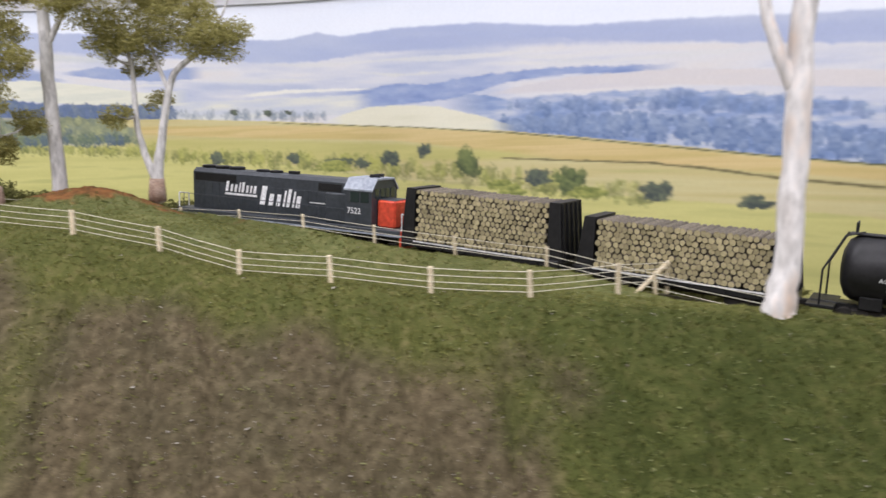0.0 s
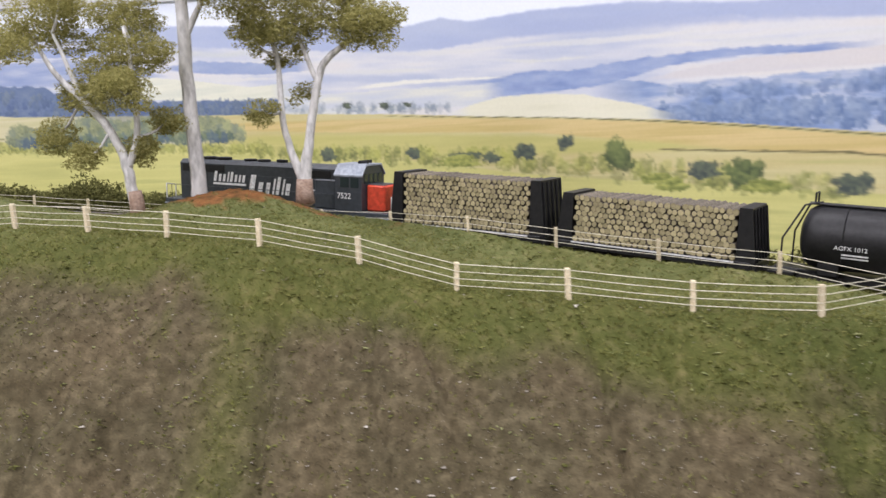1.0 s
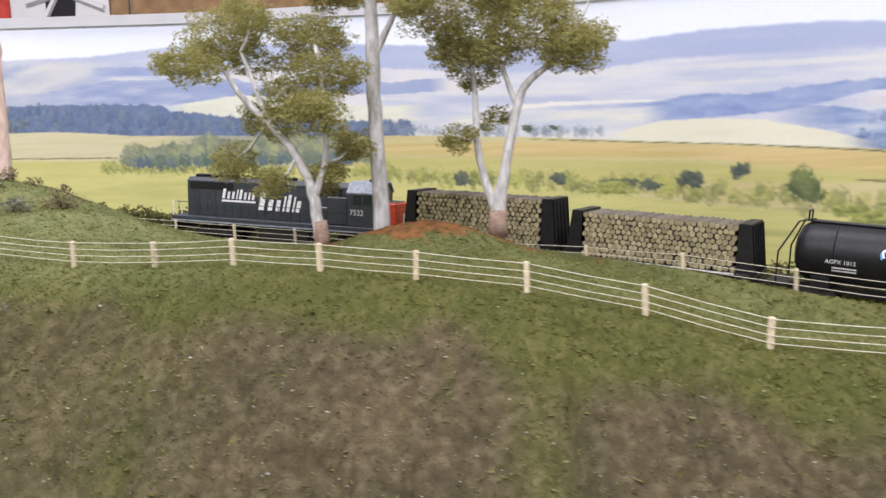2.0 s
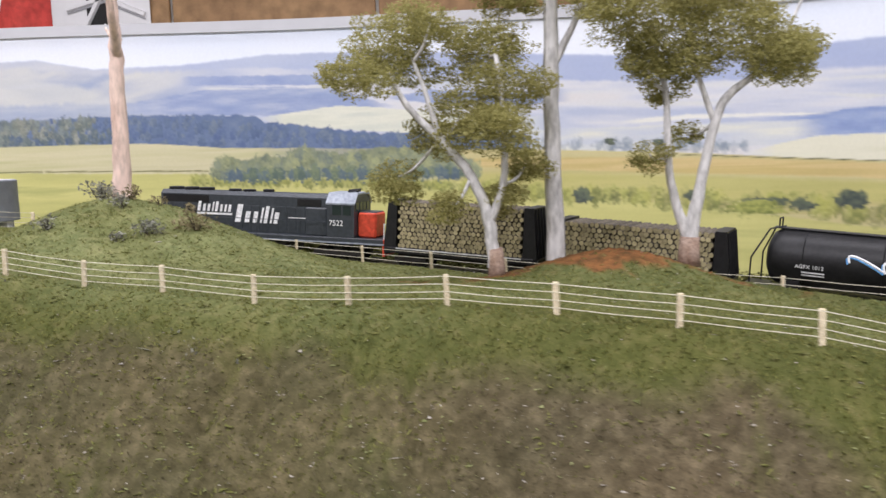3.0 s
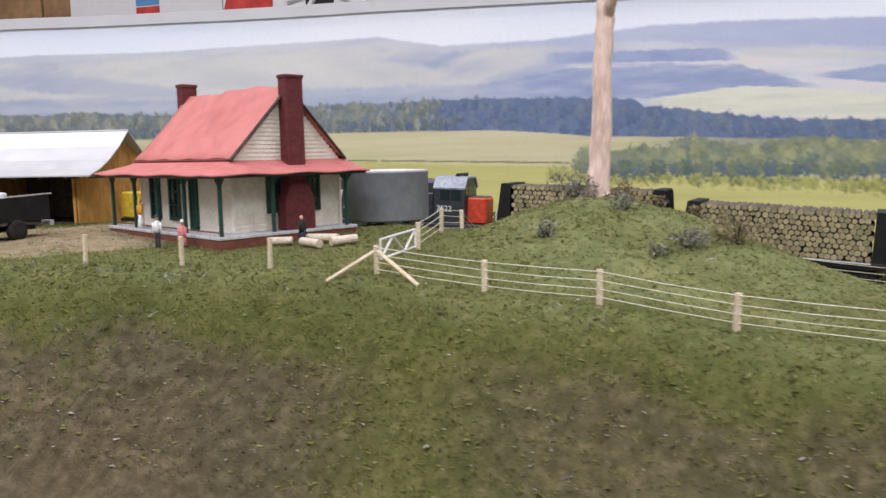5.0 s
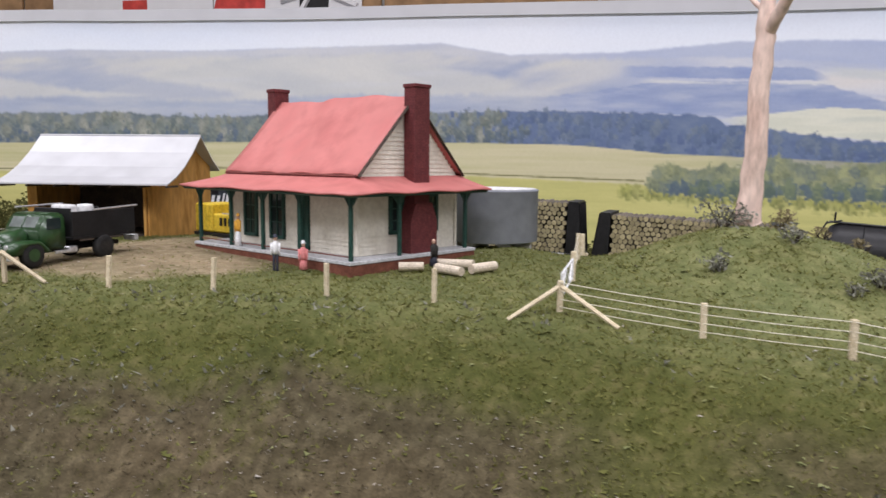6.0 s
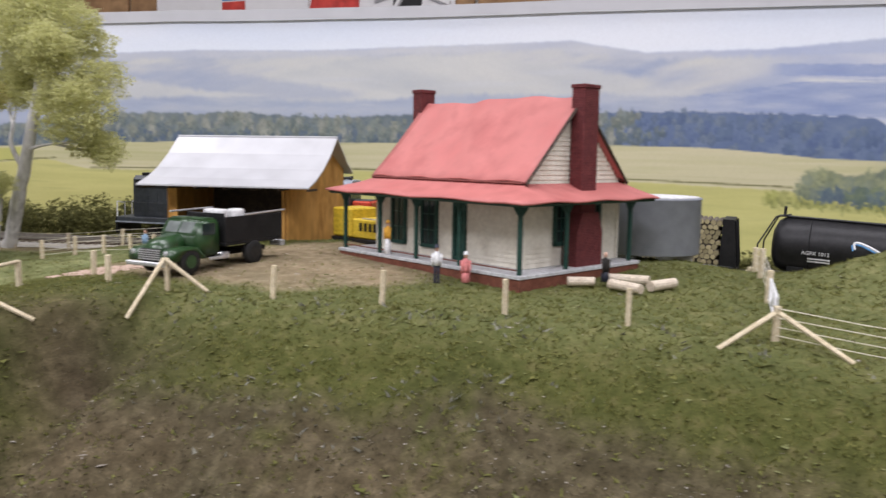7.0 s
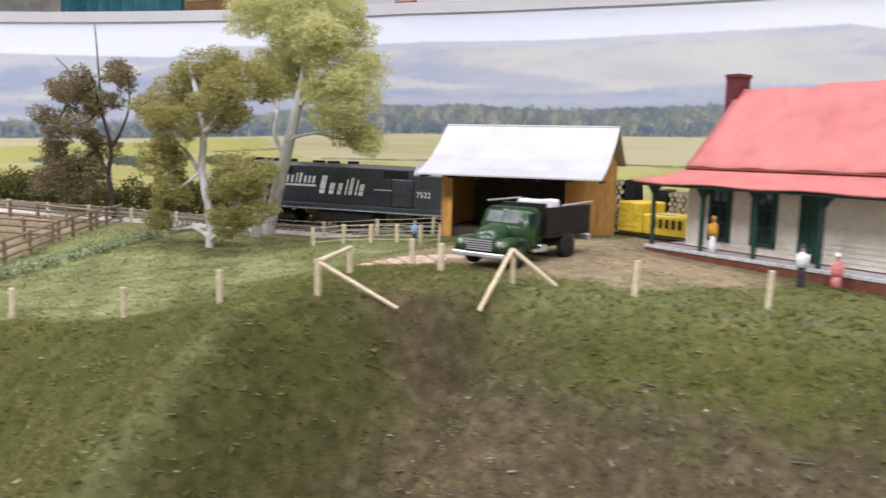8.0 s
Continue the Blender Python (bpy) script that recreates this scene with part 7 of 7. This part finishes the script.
    bars(0.0585, 0.0338, [(0.0042, 1.0), (0.0036, 0.72), (0.0036, 0.72), (0.0022, 0.95), (0.0038, 1.0), (0.0034, 0.72), (0.0028, 0.72), (0.0038, 0.72)], 0.0078)
    bars(0.0590, 0.0312, [(0.0320, 1.0)], 0.0016, fill=1.0)
    bars(0.0245, 0.0262, [(0.0078, 1.0), (0.0066, 0.62), (0.0058, 0.62), (0.0026, 0.85), (0.0048, 0.95), (0.0026, 0.85), (0.0060, 0.62)], 0.0140)
    bars(-0.0225, 0.0310, [(0.0180, 1.0)], 0.0006, fill=1.0)
    lettering(c, "7522", 0.0058, pose(-0.0600, -0.01625, 0.0275, 90, 0, 0) @ pose(-0.005, 0, 0), WHITE, "road_number")
    return ob


def log_wagon(load_top, seed, label):
    """x runs towards the locomotive."""
    rng = random.Random(seed)
    ob = thing("log_wagon", pose(0, 0, 0), label, "wagon", "log wagons")
    part("deck", solid((-0.0560, -0.0160, 0.0115), (0.0560, 0.0160, 0.0140), bevel=0.0004), BLACK, ob)
    for sgn in (-1, 1):
        part("side_sill", solid((-0.0560, sgn * 0.0158 - 0.0010, 0.0105), (0.0560, sgn * 0.0158 + 0.0010, 0.0145), bevel=0.0003), BLACK, ob)
    part("sill_stripe", solid((-0.0475, -0.0172, 0.0138), (0.0475, -0.01685, 0.0146)), LID, ob)
    part("centre_sill", solid((-0.0500, -0.0040, 0.0060), (0.0500, 0.0040, 0.0114), bevel=0.0004), BOGIE, ob)
    for k in range(6):
        part("stake_pocket", solid((-0.042 + k * 0.0168 - 0.0010, -0.0178, 0.0108), (-0.042 + k * 0.0168 + 0.0010, -0.01685, 0.0136)), BLACK, ob)
    for sgn in (-1, 1):
        bm = bmesh.new()
        x0, x1 = sgn * 0.0480, sgn * 0.0562
        prism(bm, [(x0, 0.0141), (x1 + sgn * 0.0020, 0.0141), (x1 - sgn * 0.0015, load_top + 0.0008), (x0, load_top + 0.0008)], -0.0155, 0.0155, "y")
        b = part("bulkhead", bm, BLACK, ob, "black steel end bulkhead")
        for k in range(5):
            y = -0.013 + k * 0.0065
            part("rib", tube(bmesh.new(), (x1 + sgn * 0.0024, y, 0.0145), (x1 - sgn * 0.0010, y, load_top), 0.0007, n=4), BLACK, b)
        part("coupler", solid((min(x1, x1 + sgn * 0.0095), -0.0016, 0.0085), (max(x1, x1 + sgn * 0.0095), 0.0016, 0.0112), bevel=0.0004), BOGIE, ob)
        part("end_sill", solid((min(x1 - sgn * 0.001, x1 + sgn * 0.0025), -0.0150, 0.0090), (max(x1 - sgn * 0.001, x1 + sgn * 0.0025), 0.0150, 0.0138), bevel=0.0003), BLACK, ob)
    bogie(ob, -0.0380, 2)
    bogie(ob, 0.0380, 2)
    # logs laid across the wagon, cut ends showing
    meshes = []
    for k in range(6):
        bm = bmesh.new()
        n = 9
        r = 0.00184
        rr = [r * (1 + rng.uniform(-0.10, 0.12)) for _ in range(n)]
        rings = [[bm.verts.new((rr[j] * s * math.cos(6.2832 * j / n), y, rr[j] * s * math.sin(6.2832 * j / n))) for j in range(n)] for y, s in ((-0.0148, 0.90), (-0.0144, 1.0), (0.0144, 1.0), (0.0148, 0.90))]
        for r0, r1 in zip(rings, rings[1:]):
            for j in range(n):
                f = bm.faces.new((r0[j], r0[(j + 1) % n], r1[(j + 1) % n], r1[j]))
                f.smooth = True
        f0, f1 = bm.faces.new(rings[0][::-1]), bm.faces.new(rings[-1])
        f0.material_index = f1.material_index = 1
        bmesh.ops.recalc_face_normals(bm, faces=bm.faces)
        me = bpy.data.meshes.new("log")
        bm.to_mesh(me)
        bm.free()
        me.materials.append(LOG_BARK)
        me.materials.append(LOG_END)
        meshes.append(me)
    rows = int((load_top - 0.0145) / 0.00292)
    step = (load_top - 0.0145 - 0.0034) / (rows - 1)
    for row in range(rows):
        n = 28 if row % 2 == 0 else 27
        for k in range(n):
            lg = new("log", rng.choice(meshes))
            lg.parent = ob
            x = -0.0459 + (k + (0.5 if row % 2 else 0)) * 0.0034 + rng.uniform(-0.0004, 0.0004)
            s = rng.uniform(0.88, 1.08)
            lg.matrix_basis = Matrix.Translation((x, rng.uniform(-0.0007, 0.0007), 0.0145 + 0.0017 + row * step + rng.uniform(-0.0003, 0.0003))) @ Matrix.Rotation(rng.uniform(0, 6.28), 4, "Y") @ Matrix.Diagonal((s, 1, s, 1))
    return ob


def tank_wagon():
    ob = thing("tank_wagon", pose(0, 0, 0), "long black tank wagon with white marks and pale emblem", "wagon")
    r, zc, hl = 0.0165, 0.0305, 0.0815
    prof = [(0.002, -hl), (0.009, -hl + 0.0008), (0.0140, -hl + 0.0030), (0.0160, -hl + 0.0060), (r, -hl + 0.0090), (r, hl - 0.0090), (0.0160, hl - 0.0060), (0.0140, hl - 0.0030), (0.009, hl - 0.0008), (0.002, hl)]
    bm = lathe(bmesh.new(), prof, 40)
    bmesh.ops.transform(bm, matrix=pose(0, 0, zc, 0, 90, 0), verts=bm.verts)
    shell = part("tank_shell", bm, BLACK, ob, smooth=True)
    part("manway", lathe(bmesh.new(), [(0.0055, 0.0460), (0.0055, 0.0492), (0.0045, 0.0500), (0.001, 0.0502)], 20), BLACK, shell)
    part("running_board", solid((-0.080, -0.0040, 0.0470), (0.079, 0.0040, 0.0478), bevel=0.0002), BLACK, shell)
    for x in (-0.060, -0.020, 0.020, 0.060):
        bm = bmesh.new()
        for k in range(24):
            a0, a1 = math.pi * 2 * k / 24, math.pi * 2 * (k + 1) / 24
            tube(bm, (x, (r + 0.0002) * math.cos(a0), zc + (r + 0.0002) * math.sin(a0)), (x, (r + 0.0002) * math.cos(a1), zc + (r + 0.0002) * math.sin(a1)), 0.0003, n=4)
        part("band", bm, BLACK, shell)
    part("frame", solid((-0.0930, -0.0050, 0.0085), (0.0930, 0.0050, 0.0130), bevel=0.0004), BLACK, ob)
    for sgn in (-1, 1):
        part("platform", solid((sgn * 0.0875 - 0.0065, -0.0150, 0.0110), (sgn * 0.0875 + 0.0065, 0.0150, 0.0125), bevel=0.0002), BLACK, ob)
        part("saddle", solid((sgn * 0.066 - 0.005, -0.0120, 0.0120), (sgn * 0.066 + 0.005, 0.0120, 0.0185), bevel=0.0005), BLACK, ob)
        rail = part("end_hoop", tube(bmesh.new(), (sgn * 0.0880, -0.0145, 0.0125), (sgn * 0.0880, -0.0145, 0.0300), 0.0005, n=6), BLACK, ob)
        for a, b in (((sgn * 0.0880, -0.0145, 0.0300), (sgn * 0.0800, -0.0080, 0.0470)), ((sgn * 0.0800, -0.0080, 0.0470), (sgn * 0.0720, -0.0050, 0.0490)), ((sgn * 0.0880, 0.0145, 0.0125), (sgn * 0.0880, 0.0145, 0.0300)), ((sgn * 0.0880, 0.0145, 0.0300), (sgn * 0.0800, 0.0080, 0.0470)),
                     ((sgn * 0.0760, -0.0040, 0.0478), (sgn * 0.0760, -0.0040, 0.0530)), ((sgn * 0.0760, -0.0040, 0.0530), (sgn * 0.0760, 0.0040, 0.0530)), ((sgn * 0.0760, 0.0040, 0.0530), (sgn * 0.0760, 0.0040, 0.0478))):
            part("bar", tube(bmesh.new(), a, b, 0.0005, n=6), BLACK, rail)
        part("coupler", solid((min(sgn * 0.0930, sgn * 0.1010), -0.0016, 0.0085), (max(sgn * 0.0930, sgn * 0.1010), 0.0016, 0.0115), bevel=0.0004), BOGIE, ob)
    bogie(ob, -0.0700, 2)
    bogie(ob, 0.0700, 2)
    # marks lie on the flank that faces the aisle; the shell leans back there
    def flank(x, ang):
        a = radians(ang)
        return pose(x, -(r + 0.00035) * math.cos(a), zc + (r + 0.00035) * math.sin(a), 90 - ang, 0, 0)
    lettering(shell, "AGFX 1012", 0.0031, flank(0.0560, -12), WHITE, "reporting_mark")
    for k in range(2):
        part("small_print", solid((-0.008, -0.0004, 0), (0.004, 0.0004, 0.00012), flank(0.0560, -20 - k * 6)), WHITE, shell)
    # emblem: a looping pale stroke, no letters
    pts = []
    for k in range(60):
        u = k / 59
        x = 0.036 - 0.068 * u + 0.004 * math.sin(u * 25)
        ang = 8 + 14 * math.sin(u * 22) * (1 - 0.5 * u)
        a = radians(ang)
        pts.append(((x), -(r + 0.0003) * math.cos(a), zc + (r + 0.0003) * math.sin(a)))
    part("emblem", limb(bmesh.new(), pts, [0.0007] * 60, 5), WHITE, shell, "white looping script-like stroke")
    part("emblem_shade", limb(bmesh.new(), [(p[0] + 0.0009, p[1] - 0.0001, p[2] - 0.0008) for p in pts[::2]], [0.0005] * 30, 5), PALE_BLUE, shell)
    return ob


def face_aisle(ob):
    """Swaps the ends of a vehicle built leading end first, so that its lettered flank lies towards the aisle."""
    done = set()
    for o in ob.children_recursive:
        if o.name.split(".")[0] in ("road_number", "reporting_mark", "log"):
            o.location.x = -o.location.x
        elif o.data.name not in done:
            done.add(o.data.name)
            o.data.transform(Matrix.Diagonal((-1, 1, 1, 1)))
            o.data.flip_normals()
    return ob


LOCO = face_aisle(locomotive())
WAGON_A = face_aisle(log_wagon(0.0480, 71, "black bulkhead wagon with a high load of cut logs"))
WAGON_B = face_aisle(log_wagon(0.0425, 72, "black bulkhead wagon with a lower load of cut logs"))
TANK = face_aisle(tank_wagon())

# arc reached by the leading hood end at each time
LEAD = ((0.0, 0.794), (1.0, 0.934), (1.5, 1.002), (2.0, 1.069), (3.5, 1.258), (4.5, 1.384), (6.0, 1.575), (6.5, 1.638), (7.0, 1.698), (7.5, 1.761), (8.0, 1.824))


def vehicle_pose(s, half):
    a, b = on_line(s + half), on_line(s - half)
    d = b - a
    mid = (a + b) / 2
    return Matrix.Translation(mid) @ pose(0, 0, 0, 0, 0, math.degrees(math.atan2(d.y, d.x))) @ pose(0, 0, 0, 0, -math.degrees(math.atan2(d.z, math.hypot(d.x, d.y))), 0)


def motions():
    T = np.arange(0, 8.01, 0.25)
    co = np.polyfit([t for t, _ in LEAD], [s for _, s in LEAD], 4)
    for ob, off, half in ((LOCO, 0.0925, 0.064), (WAGON_A, 0.2555, 0.038), (WAGON_B, 0.3805, 0.038), (TANK, 0.5385, 0.070)):
        walk(ob, [(float(t), vehicle_pose(float(np.polyval(co, t)) - off, half)) for t in T])


motions()
